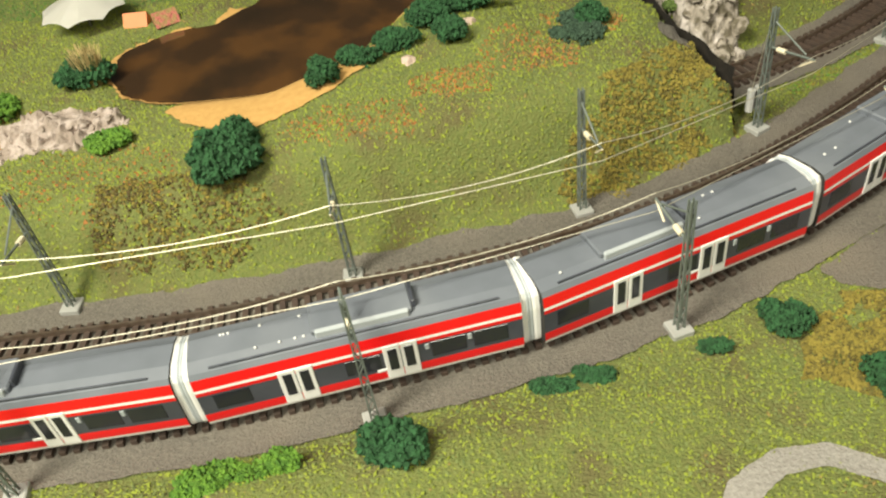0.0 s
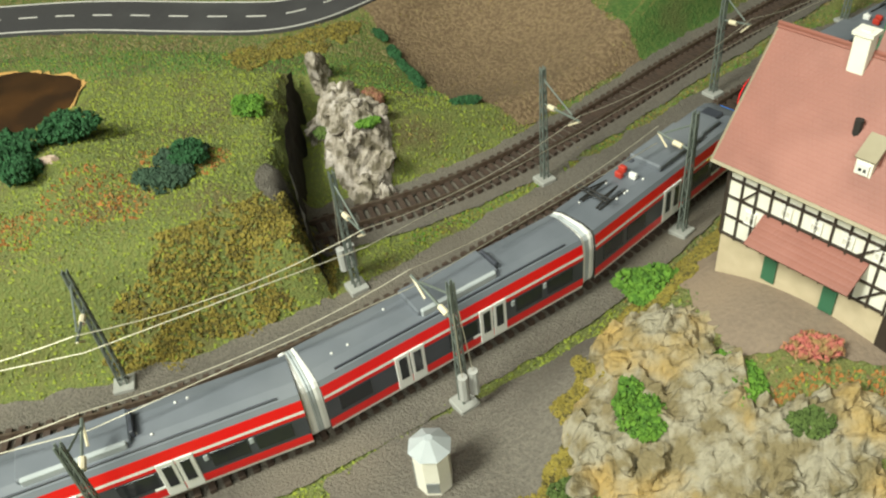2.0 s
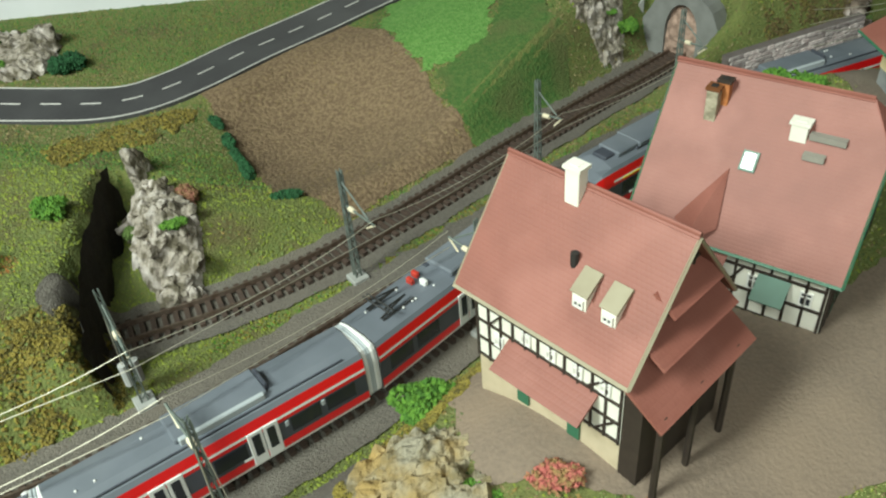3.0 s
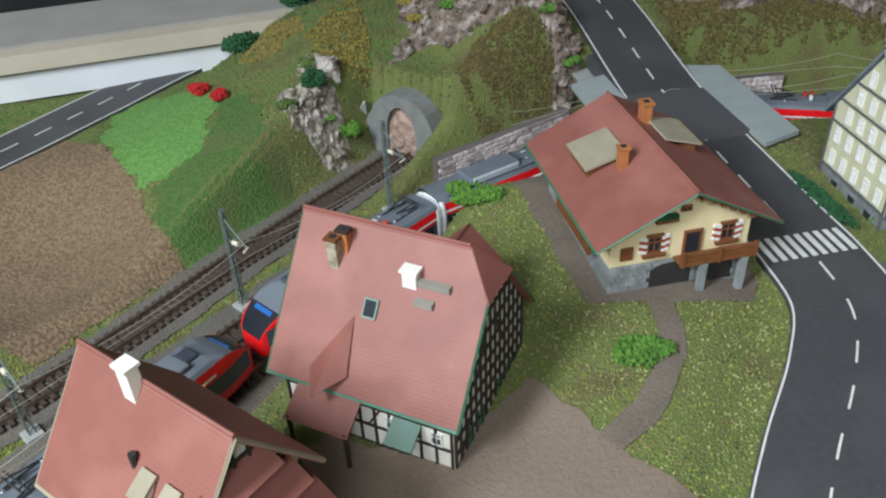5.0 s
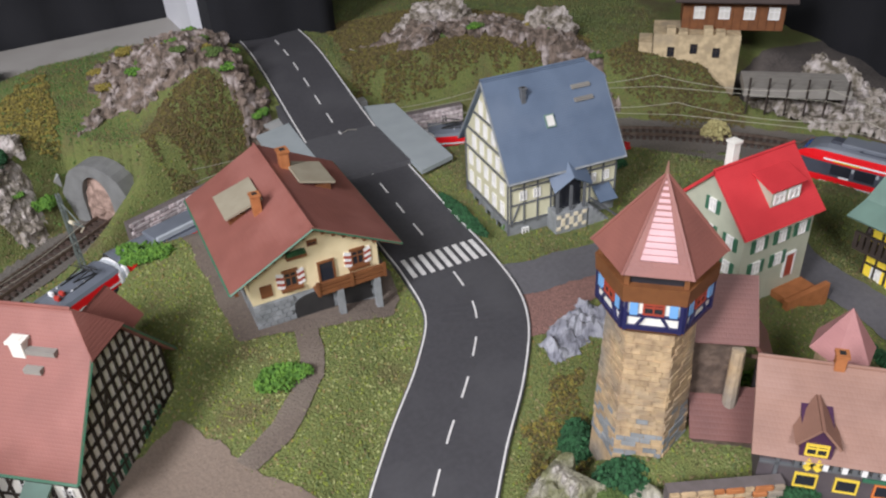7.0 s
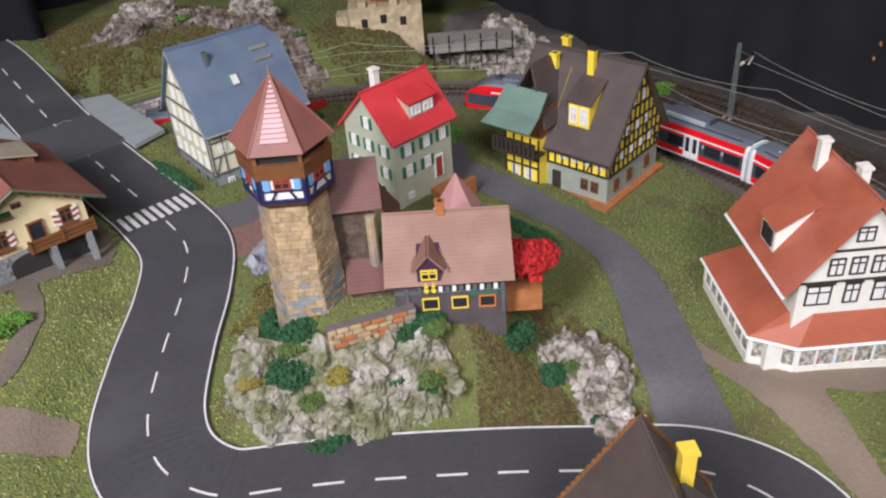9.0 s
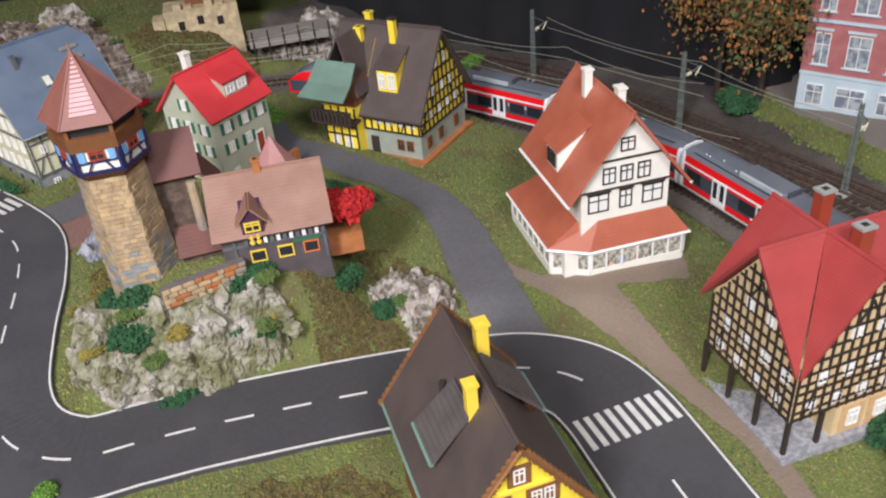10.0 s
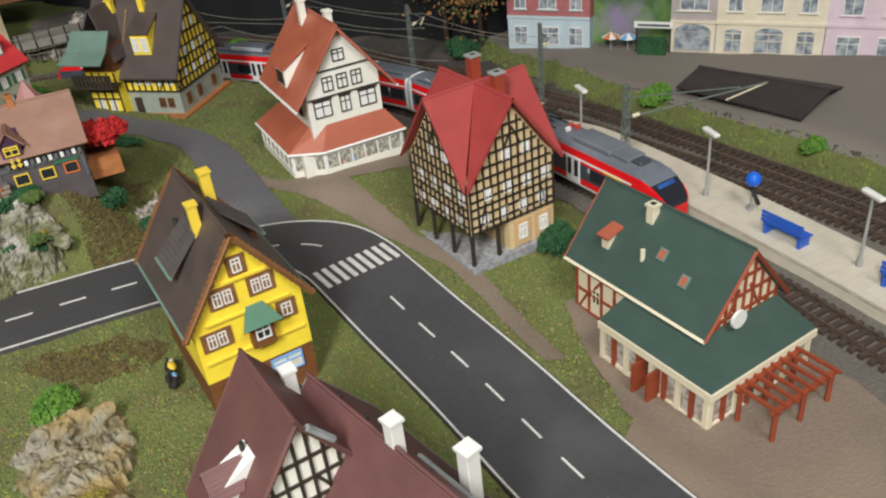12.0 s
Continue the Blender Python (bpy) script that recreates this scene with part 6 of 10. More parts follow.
    info["limit_side"] = lambda s: limit_y(wi, 9)
    return h, info


def on_roof(info, x, y):
    return info["r"] - info["slope"] * abs(y)


def chimney(h, info, x, y, wx, wy, above, mat, cap=None, pot=None):
    z = on_roof(info, x, y)
    low = z - info["slope"] * max(wx, wy) - 0.002
    bm = box(x - wx / 2, x + wx / 2, y - wy / 2, y + wy / 2, low, z + above, None, 0.0003)
    c = part("chimney", bm, mat, h)
    part("chimney_cap", box(x - wx * 0.62, x + wx * 0.62, y - wy * 0.62, y + wy * 0.62, z + above, z + above + 0.0016), cap or mat, c)
    part("flue", box(x - wx * 0.28, x + wx * 0.28, y - wy * 0.28, y + wy * 0.28, z + above + 0.0016, z + above + 0.0019), pot or (UNDER if mat not in (WHITE, WHITE_PAINT, YELLOW_PAINT) else mat), c)
    return c


def shed_dormer(h, info, x, y0, y1, width, wall, roof, side=-1, rise=0.35, win=None, win_n=1, gable=False, frame_mat=WHITE_PAINT, pane=GLASS, over=0.0022):
    """A dormer on the slope: y0 is its front, y1 where its roof meets the slope (distances from the ridge)."""
    d = part("dormer", bmesh.new(), wall, h)
    z0 = info["r"] - info["slope"] * y0
    zt = info["r"] - info["slope"] * y1
    front = z0 + (zt - z0) * rise if not gable else z0 + (zt - z0) * 0.55
    bm = bmesh.new()
    hw = width / 2
    yb = y0 - (y0 - y1) * (0.9 if not gable else 0.85)
    zb = info["r"] - info["slope"] * yb
    prof = [(side * y0, z0 - 0.002), (side * y0, front), (side * yb, zb + 0.0), (side * yb, zb - 0.002)]
    left = [bm.verts.new((x - hw, y, z)) for y, z in prof]
    right = [bm.verts.new((x + hw, y, z)) for y, z in prof]
    bm.faces.new(left)
    bm.faces.new(right[::-1])
    for i in range(4):
        bm.faces.new((left[i], left[(i + 1) % 4], right[(i + 1) % 4], right[i]))
    bmesh.ops.recalc_face_normals(bm, faces=bm.faces)
    bm.to_mesh(d.data)
    bm.free()
    bm = bmesh.new()
    o = over
    if not gable:
        pts = [(x - hw - o, side * (y0 + o), front - 0.0002), (x + hw + o, side * (y0 + o), front - 0.0002), (x + hw + o, side * y1, zt + 0.001), (x - hw - o, side * y1, zt + 0.001)]
        add_slab(bm, pts if side < 0 else pts[::-1], 0.0014)
        for v in bm.verts:
            v.co.z += 0.0015
    else:
        peak = front + hw * 1.1
        yp = (info["r"] - peak) / info["slope"]
        for s in (-1, 1):
            pts = [(x + s * (hw + o), side * (y0 + o), front - o), (x, side * (y0 + o), peak + 0.001), (x, side * yp, peak + 0.001), (x + s * (hw + o), side * ((info["r"] - front + o) / info["slope"]), front - o)]
            add_slab(bm, pts if s * side < 0 else pts[::-1], 0.0012)
        f = [bm.verts.new(v) for v in ((x - hw, side * y0, front), (x + hw, side * y0, front), (x, side * y0, peak))]
    part("dormer_roof", bm, roof, h)
    if gable:
        g = bmesh.new()
        tri = [g.verts.new(v) for v in ((x - hw, side * y0, front - 0.0002), (x + hw, side * y0, front - 0.0002), (x, side * y0, peak - 0.0005), (x, side * (y0 - 0.003), peak - 0.0005))]
        g.faces.new(tri[:3])
        part("dormer_gable", g, wall, h)
    m = side_frame((x - hw, side * y0, 0), (1, 0, 0)) if side < 0 else side_frame((x + hw, side * y0, 0), (-1, 0, 0))
    for k in range(win_n):
        ww = width / win_n * 0.72
        window(h, m, width * (k + 0.5) / win_n, (z0 + front) / 2, ww, (front - z0) * 0.7, frame_mat, pane)
    return d


def canopy(h, m, s0, s1, z_top, z_low, reach, mat, name="canopy", thick=0.0014):
    """A pent roof along a wall."""
    bm = bmesh.new()
    add_slab(bm, [(s0, -reach, z_low), (s1, -reach, z_low), (s1, 0.0, z_top), (s0, 0.0, z_top)], thick)
    ob = part(name, bm, mat, h)
    ob.matrix_basis = m
    return ob


def skylight(h, info, x, y, w, side=-1, mat=GLASS):
    a = math.atan(info["slope"])
    z = on_roof(info, x, y)
    m = Matrix.Translation((x, side * y, z)) @ Matrix.Rotation(a * (-side), 4, "X") if side < 0 else Matrix.Translation((x, side * y, z)) @ Matrix.Rotation(-a, 4, "X")
    f = part("skylight", box(-w / 2, w / 2, -w * 0.65, w * 0.65, -0.001, 0.0014, m), COPPER, h)
    part("pane", box(-w / 2 + 0.001, w / 2 - 0.001, -w * 0.65 + 0.001, w * 0.65 - 0.001, 0.001, 0.0018, m), mat, f)


# ---- mill house: white panels, black timbers, three pent roofs at its end ----
h, i = house("mill_house", (0.382, 0.445), (0.445, 0.377), 0.038, 0.062, 0.12, 0.170, WHITE, ROOF_RED, "white half-timbered house with a steep red roof and stone plinth", lower=PINK_WALL, lower_h=0.014, trim=OLIVE_ROOF)
L = 2 * i["li"]
timbering(h, i["front"], L, i["limit_side"], TIMBER, np.linspace(0.0008, L - 0.0008, 12), [0.015, 0.026, 0.037, 0.047], [(0.008, 0.037, 0.016, 0.047), (L - 0.012, 0.016, L - 0.003, 0.026), (L - 0.018, 0.037, L - 0.008, 0.047)], 0.014, 0.0009)
canopy(h, i["front"], 0.02, L - 0.012, 0.036, 0.027, 0.014, ROOF_RED)
for s in (0.028, 0.057):
    door(h, i["front"], s, 0.0065, 0.0135, GREEN_PAINT, z=0.0)
for s, z in ((0.014, 0.03), (0.03, 0.042), (0.044, 0.042), (0.058, 0.042), (0.072, 0.042)):
    window(h, i["front"], s, z, 0.0055, 0.007, WHITE_PAINT, PANE_WHITE)
for f, lim in (("q", "limit_q"), ("p", "limit_p")):
    timbering(h, i[f], 2 * i["wi"], i[lim], TIMBER, np.linspace(0.001, 2 * i["wi"] - 0.001, 9), [0.015, 0.03, 0.045, 0.06, 0.075, 0.09], [(0.004, 0.015, 0.014, 0.03), (0.05, 0.015, 0.04, 0.03)], 0.014, 0.0014)
for k, (zt, zl, reach, half) in enumerate(((0.056, 0.042, 0.021, 0.036), (0.073, 0.064, 0.014, 0.027), (0.088, 0.081, 0.01, 0.017))):
    canopy(h, i["q"], i["wi"] - half, i["wi"] + half * 0.9, zt, zl, reach, ROOF_RED, "pent_roof")
part("porch_wall", box(i["li"], i["li"] + 0.009, -i["wi"], i["wi"], -0.01, 0.044), TIMBER, h)
for y in (-0.03, -0.005, 0.022):
    part("porch_post", rod((i["li"] + 0.017, y, -0.012), (i["li"] + 0.017, y, 0.044), 0.0016, 6), TIMBER, h)
chimney(h, i, -0.008, -0.003, 0.007, 0.006, 0.012, WHITE)
for x in (0.014, 0.028):
    shed_dormer(h, i, x, 0.0275, 0.0185, 0.0068, WHITE, OLIVE_ROOF, -1, 0.55, over=0.0008)
part("vent_pipe", rod((0.004, -0.018, 0.07), (0.004, -0.018, 0.089), 0.0018, 8), UNDER, h)

# ---- tavern: red roof, dark timbers ----
CHIMNEY_STONE = material("mossy_chimney_stone", (0.42, 0.37, 0.27), 0.85, (0.25, 0.22, 0.15), 260, 0.9, 0.5, 400)
h, i = house("tavern_house", (0.479, 0.541), (0.568, 0.474), 0.054, 0.048, 0.089, 0.159, WHITE, ROOF_RED, "half-timbered house with a weathered red half-hipped roof", hip=(0.0, 0.015), hip_drop=0.3, trim=GREEN_PAINT)
L, W = 2 * i["li"], 2 * i["wi"]
timbering(h, i["q"], W, i["limit_q"], TIMBER, np.linspace(0.001, W - 0.001, 15), [0.002, 0.012, 0.022, 0.032, 0.042, 0.052, 0.063, 0.074, 0.084], [(0.006, 0.002, 0.018, 0.022), (W - 0.006, 0.002, W - 0.018, 0.022), (0.03, 0.042, 0.04, 0.063), (W - 0.03, 0.042, W - 0.04, 0.063)], 0.0, 0.0017)
timbering(h, i["front"], L, i["limit_side"], TIMBER, np.linspace(0.001, L - 0.001, 12), [0.002, 0.016, 0.03, 0.04], [(0.05, 0.016, 0.058, 0.03)], 0.0, 0.0013)
for s in (0.02, 0.034, 0.06, 0.074):
    door(h, i["q"], s, 0.0065, 0.015, GREEN_PAINT)
for s in (0.064, 0.078, 0.09):
    window(h, i["front"], s, 0.022, 0.0065, 0.009, WHITE_PAINT, GLASS)
canopy(h, i["front"], 0.012, 0.05, 0.04, 0.026, 0.022, ROOF_RED, "porch_roof")
canopy(h, i["front"], 0.066, 0.082, 0.03, 0.022, 0.014, COPPER)
for s in (0.014, 0.048):
    part("porch_post", rod((-i["li"] + s, -i["wi"] - 0.02, -0.012), (-i["li"] + s, -i["wi"] - 0.02, 0.027), 0.0014, 6), TIMBER, h)
bm = bmesh.new()
z = on_roof(i, 0, 0.046)
add_slab(bm, [(-0.02, -0.066, z - 0.006), (-0.008, -0.05, z - 0.002), (-0.012, -0.03, on_roof(i, 0, 0.03) + 0.001)], 0.0014)
add_slab(bm, [(-0.02, -0.066, z - 0.006), (-0.012, -0.03, on_roof(i, 0, 0.03) + 0.001), (-0.03, -0.05, z - 0.002)], 0.0014)
part("roof_gablet", bm, ROOF_RED, h)
chimney(h, i, -0.03, -0.014, 0.006, 0.006, 0.013, CHIMNEY_STONE, TIMBER_BROWN)
chimney(h, i, -0.0265, -0.009, 0.006, 0.005, 0.009, BRICK_ORANGE, TIMBER)
chimney(h, i, 0.014, -0.014, 0.008, 0.006, 0.005, WHITE)
part("roof_ladder", box(0.019, 0.036, -0.017, -0.013, on_roof(i, 0, 0.015), on_roof(i, 0, 0.015) + 0.003), GREY_ROOF, h)
part("roof_ladder", box(0.019, 0.029, -0.023, -0.019, on_roof(i, 0, 0.021), on_roof(i, 0, 0.021) + 0.003), GREY_ROOF, h)
skylight(h, i, -0.004, 0.026, 0.008)
part("rear_wing", box(-0.006, 0.024, i["wi"] - 0.004, i["wi"] + 0.016, -0.02, 0.056), WHITE, h)
for s, x0, x1 in ((-1, -0.012, 0.009), (1, 0.03, 0.009)):
    bm = bmesh.new()
    pts = [(x0, 0.02, 0.053), (x0, i["wi"] + 0.021, 0.053), (x1, i["wi"] + 0.021, 0.074), (x1, 0.02, 0.074)]
    add_slab(bm, pts if s > 0 else pts[::-1], 0.0018)
    part("rear_roof", bm, ROOF_RED, h)

# ---- chalet ----
h, i = house("chalet", (0.700, 0.529), (0.698, 0.668), 0.0595, 0.064, 0.107, 0.138, CREAM, ROOF_RED, "cream chalet with red roof, wooden balcony and grey stone base", end_in=0.012, side_in=0.014, lower=STONE_GREY, lower_h=0.02, trim=GREEN_PAINT)
L, W = 2 * i["li"], 2 * i["wi"]
m = i["p"]
for r in range(5):
    for k in range(6):
        x0 = k * 0.0046 + (r % 2) * 0.0022
        if x0 < 0.024:
            block("stone", STONE_GREY, h, m, x0 + 0.0022, r * 0.0038 + 0.002, 0.0042, 0.0034, 0.0012)
        if x0 < 0.006:
            block("stone", STONE_GREY, h, m, W - 0.0032 - x0 * 0.5, r * 0.0038 + 0.002, 0.0042, 0.0034, 0.0012)
    block("stone", STONE_GREY, h, m, 0.058, r * 0.0038 + 0.002, 0.005, 0.0034, 0.0014)
for s0, s1 in ((0.027, 0.055), (0.061, 0.084)):
    bm = bmesh.new()
    n = 9
    pts = [(s0, -0.003)] + [(s1, -0.003)] + [((s0 + s1) / 2 + (s1 - s0) / 2 * math.cos(a), 0.0095 + 0.007 * math.sin(a)) for a in np.linspace(0, math.pi, n)]
    low = [bm.verts.new((x, -0.0006, z)) for x, z in pts]
    top = [bm.verts.new((x, 0.0004, z)) for x, z in pts]
    bm.faces.new(low)
    bm.faces.new(top[::-1])
    for k in range(len(pts)):
        bm.faces.new((low[k], top[k], top[(k + 1) % len(pts)], low[(k + 1) % len(pts)]))
    bmesh.ops.recalc_face_normals(bm, faces=bm.faces)
    a = part("arch_opening", bm, UNDER, h)
    a.matrix_basis = m
for s, z in ((0.028, 0.033), (0.076, 0.034)):
    window(h, m, s, z, 0.009, 0.0115, TIMBER_BROWN, GLASS)
    for k in (-1, 1):
        for r in range(5):
            block("shutter_stripe", RED_PAINT if r % 2 else WHITE_PAINT, h, m, s + k * 0.0071, z - 0.0046 + r * 0.0023, 0.005, 0.0023, 0.0011, 0.0, 0.35 * k)
    block("flower_box", TIMBER_BROWN, h, m, s, z - 0.0072, 0.015, 0.0024, 0.003)
    block("window_head", TIMBER_BROWN, h, m, s, z + 0.0068, 0.011, 0.0016, 0.0016)
block("carved_panel", TIMBER_BROWN, h, m, 0.0105, 0.029, 0.008, 0.009, 0.0012)
block("gable_flower_box", TIMBER_BROWN, h, m, 0.034, 0.05, 0.014, 0.0026, 0.003)
block("gable_flowers", BUSH_DARK, h, m, 0.034, 0.0525, 0.013, 0.0028, 0.0034)
for k in range(13):
    s = 0.004 + k * (W - 0.008) / 12
    block("rafter_end", TIMBER_BROWN, h, m, s, i["limit_p"](s) - 0.002, 0.0022, 0.003, 0.0085)
door(h, m, 0.053, 0.0095, 0.0165, GLASS, TIMBER_BROWN, z=0.0215)
window(h, m, 0.046, 0.056, 0.007, 0.004, TIMBER_BROWN, GLASS)
for z in (0.0215, 0.0245, 0.0275):
    block("balcony_rail", TIMBER_BROWN, h, m, 0.067, z, 0.05, 0.0022, 0.0018, 0.009)
block("balcony_floor", TIMBER_BROWN, h, m, 0.067, 0.0203, 0.05, 0.0016, 0.011)
for s in (0.043, 0.067, 0.091):
    block("balcony_post", TIMBER_BROWN, h, m, s, 0.025, 0.0018, 0.011, 0.0014, 0.0105)
for s in (0.058, 0.085):
    part("porch_pier", box(-i["li"] - 0.011, -i["li"] - 0.007, i["wi"] - s - 0.0022, i["wi"] - s + 0.0022, -0.01, 0.0197), STONE_GREY, h)
for z in (0.0215, 0.0245, 0.0275):
    block("balcony_rail", TIMBER_BROWN, h, i["back"], L * 0.5 + 0.012, z, 0.06, 0.0022, 0.0018, 0.006)
window(h, i["back"], L - 0.02, 0.034, 0.008, 0.011, CREAM_PAINT, GLASS)
for s, x, y0, y1 in ((1, 0.012, 0.044, 0.016), (-1, 0.02, 0.04, 0.014)):
    bm = bmesh.new()
    zf = on_roof(i, 0, y0) + 0.009
    pts = [(x - 0.018, s * y0, zf), (x + 0.018, s * y0, zf), (x + 0.018, s * y1, on_roof(i, 0, y1) + 0.003), (x - 0.018, s * y1, on_roof(i, 0, y1) + 0.003)]
    add_slab(bm, pts if s < 0 else pts[::-1], 0.0016)
    part("dormer_roof", bm, OLIVE_ROOF, h)
    part("dormer", box(x - 0.015, x + 0.015, min(s * (y0 - 0.003), s * (y1 + 0.012)), max(s * (y0 - 0.003), s * (y1 + 0.012)), on_roof(i, 0, y0) - 0.004, zf - 0.001), TIMBER_BROWN, h)
chimney(h, i, -0.012, 0.022, 0.006, 0.006, 0.013, BRICK_ORANGE)
chimney(h, i, 0.032, -0.012, 0.008, 0.007, 0.013, BRICK_ORANGE)

# ---- town house with slate roof ----
PALE_CREAM = material("pale_cream_plaster", (0.66, 0.63, 0.43), 0.75, (0.6, 0.57, 0.38), 120, 0.5, 0.1, 300)
h, i = house("slate_roof_house", (0.862, 0.607), (0.966, 0.602), 0.047, 0.048, 0.108, 0.174, PALE_CREAM, ROOF_BLUE, "tall cream half-timbered house with a blue-grey slate roof", hip=(0.0, 0.014), hip_drop=0.22, end_in=0.004, lower=STONE_GREY, lower_h=0.02, trim=STONE_GREY)
L, W = 2 * i["li"], 2 * i["wi"]
GREY_BEAM = material("grey_timber", (0.13, 0.135, 0.14), 0.7, (0.1, 0.105, 0.11), 150, 0.5)
timbering(h, i["p"], W, i["limit_p"], GREY_BEAM, [0.001, W - 0.001], [0.0205, 0.056, 0.074, 0.092], (), 0.0, 0.0014)
for z, n in ((0.029, 5), (0.047, 5), (0.065, 4), (0.083, 3), (0.1, 2)):
    for k in range(n):
        s = W / 2 + (k - (n - 1) / 2) * 0.0145
        window(h, i["p"], s, z, 0.0062, 0.0115, WHITE_PAINT, PANE_BRIGHT)
for s in (0.022, 0.045, 0.065):
    door(h, i["p"], s, 0.009, 0.015, GLASS, STONE_GREY)
timbering(h, i["front"], L, i["limit_side"], GREY_BEAM, np.linspace(0.001, L - 0.001, 9), [0.02, 0.036, 0.05], [(0.002, 0.02, 0.009, 0.036)], 0.018, 0.0012)
for s in (0.012, 0.024, 0.074, 0.086):
    window(h, i["front"], s, 0.043, 0.006, 0.008, WHITE_PAINT, PANE_WHITE)
window(h, i["front"], 0.014, 0.01, 0.006, 0.007, WHITE_PAINT, GLASS)
part("oriel", box(-0.014, 0.014, -i["wi"] - 0.014, -i["wi"] + 0.002, -0.014, 0.026), STONE_GREY, h)
part("oriel_gallery", box(-0.009, 0.012, -i["wi"] - 0.006, -i["wi"] + 0.001, 0.026, 0.05), GLASS, h)
for x in (-0.012, 0.0, 0.012):
    part("oriel_post", box(x - 0.001, x + 0.001, -i["wi"] - 0.0125, -i["wi"] - 0.0105, 0.026, 0.048), GREY_BEAM, h)
bm = bmesh.new()
add_slab(bm, [(-0.016, -i["wi"] - 0.014, 0.046), (0.001, -i["wi"] - 0.014, 0.056), (0.001, -0.026, 0.08), (-0.016, -0.034, 0.064)], 0.0015)
add_slab(bm, [(0.001, -i["wi"] - 0.014, 0.056), (0.018, -i["wi"] - 0.014, 0.046), (0.018, -0.034, 0.064), (0.001, -0.026, 0.08)], 0.0015)
part("oriel_roof", bm, ROOF_BLUE, h)
for k in range(14):
    block("parapet_stone", CREAM_PAINT, h, i["front"], i["li"] - 0.0118 + (k % 7) * 0.0038, 0.0235 - (k % 2) * 0.0035 - k // 7 * 0.007, 0.0034, 0.003, 0.001, 0.0141)
for k in range(8):
    part("stair_step", box(0.016 + k * 0.0036, 0.0196 + k * 0.0036, -i["wi"] - 0.014, -i["wi"] - 0.003, -0.012, 0.024 - k * 0.0034), STONE_GREY, h)
part("stair_rail", rod((0.016, -i["wi"] - 0.014, 0.034), (0.045, -i["wi"] - 0.014, 0.008), 0.001, 5), GREY_BEAM, h)
canopy(h, i["front"], 0.074, 0.09, 0.035, 0.027, 0.014, ROOF_BLUE, "stair_canopy")
part("terrace", box(0.01, 0.06, -i["wi"] - 0.03, -i["wi"] - 0.002, -0.014, -0.001), CONCRETE, h)
skylight(h, i, -0.005, 0.024, 0.008, -1, PANE_WHITE)
chimney(h, i, -0.022, -0.012, 0.004, 0.004, 0.008, GREY_BEAM)
chimney(h, i, -0.034, 0.02, 0.006, 0.006, 0.012, GREY_BEAM)
chimney(h, i, 0.0, 0.022, 0.007, 0.007, 0.014, STONE_GREY, CREAM_PAINT)
for y in (0.012, 0.018):
    part("roof_ladder", box(0.02, 0.036, -y - 0.0015, -y + 0.0015, on_roof(i, 0, y), on_roof(i, 0, y) + 0.0025), GREY_ROOF, h)

# ---- small green-shuttered house ----
h, i = house("shuttered_house", (0.934, 0.430), (1.004, 0.434), 0.034, 0.066, 0.125, 0.16, GREENISH, ROOF_BRIGHT, "pale green house with green shutters and bright red roof", end_in=0.004, side_in=0.005)
L, W = 2 * i["li"], 2 * i["wi"]
for s, z, n in ((0, 0.012, 2), (0, 0.03, 3), (0, 0.049, 3), (0, 0.068, 1)):
    for k in range(n):
        window(h, i["p"], W / 2 + (k - (n - 1) / 2) * 0.018, z, 0.006, 0.0095, WHITE_PAINT, PANE_WHITE, GREEN_PAINT)
for z in (0.03, 0.048):
    for s in (0.014, 0.034, 0.052):
        if not (z < 0.04 and s > 0.04):
            window(h, i["front"], s, z, 0.007, 0.0095, WHITE_PAINT, PANE_WHITE, GREEN_PAINT)
window(h, i["front"], 0.014, 0.008, 0.006, 0.006, WHITE_PAINT, PANE_WHITE)
door(h, i["front"], 0.046, 0.0075, 0.018, RED_PAINT, WHITE_PAINT, z=0.012)
shed_dormer(h, i, 0.006, 0.024, 0.008, 0.026, GREENISH, ROOF_BRIGHT, -1, 0.7, win_n=2, pane=PANE_WHITE)
chimney(h, i, -0.012, 0.008, 0.006, 0.006, 0.018, WHITE)
part("front_steps", box(0.004, 0.032, -i["wi"] - 0.012, -i["wi"], -0.012, 0.004), BRICK_ORANGE, h)
part("front_wall", box(0.0, 0.04, -i["wi"] - 0.018, -i["wi"] - 0.014, -0.02, 0.006), BRICK_ORANGE, h)

# ---- inn: yellow panels, brown roof, balcony wing ----
h, i = house("inn", (1.133, 0.311), (1.118, 0.418), 0.05, 0.04, 0.082, 0.152, YELLOW, ROOF_BROWN, "yellow half-timbered inn with a dark brown roof", lower=PALE_GREEN, lower_h=0.026, trim=TIMBER)
L, W = 2 * i["li"], 2 * i["wi"]
timbering(h, i["p"], W, i["limit_p"], TIMBER, np.linspace(0.001, W - 0.001, 12), [0.026, 0.035, 0.044, 0.054, 0.064, 0.076, 0.09], [(0.003, 0.027, 0.012, 0.043), (W - 0.003, 0.027, W - 0.012, 0.043), (0.024, 0.045, 0.032, 0.063), (W - 0.024, 0.045, W - 0.032, 0.063)], 0.026, 0.0016)
for z, n in ((0.0395, 4), (0.059, 3), (0.083, 2)):
    for k in range(n):
        window(h, i["p"], W / 2 + (k - (n - 1) / 2) * 0.016, z, 0.0065, 0.0085, WHITE_PAINT, PANE_WHITE)
for s in (0.014, 0.036, 0.066):
    window(h, i["p"], s, 0.014, 0.008, 0.011, TIMBER_BROWN, GLASS)
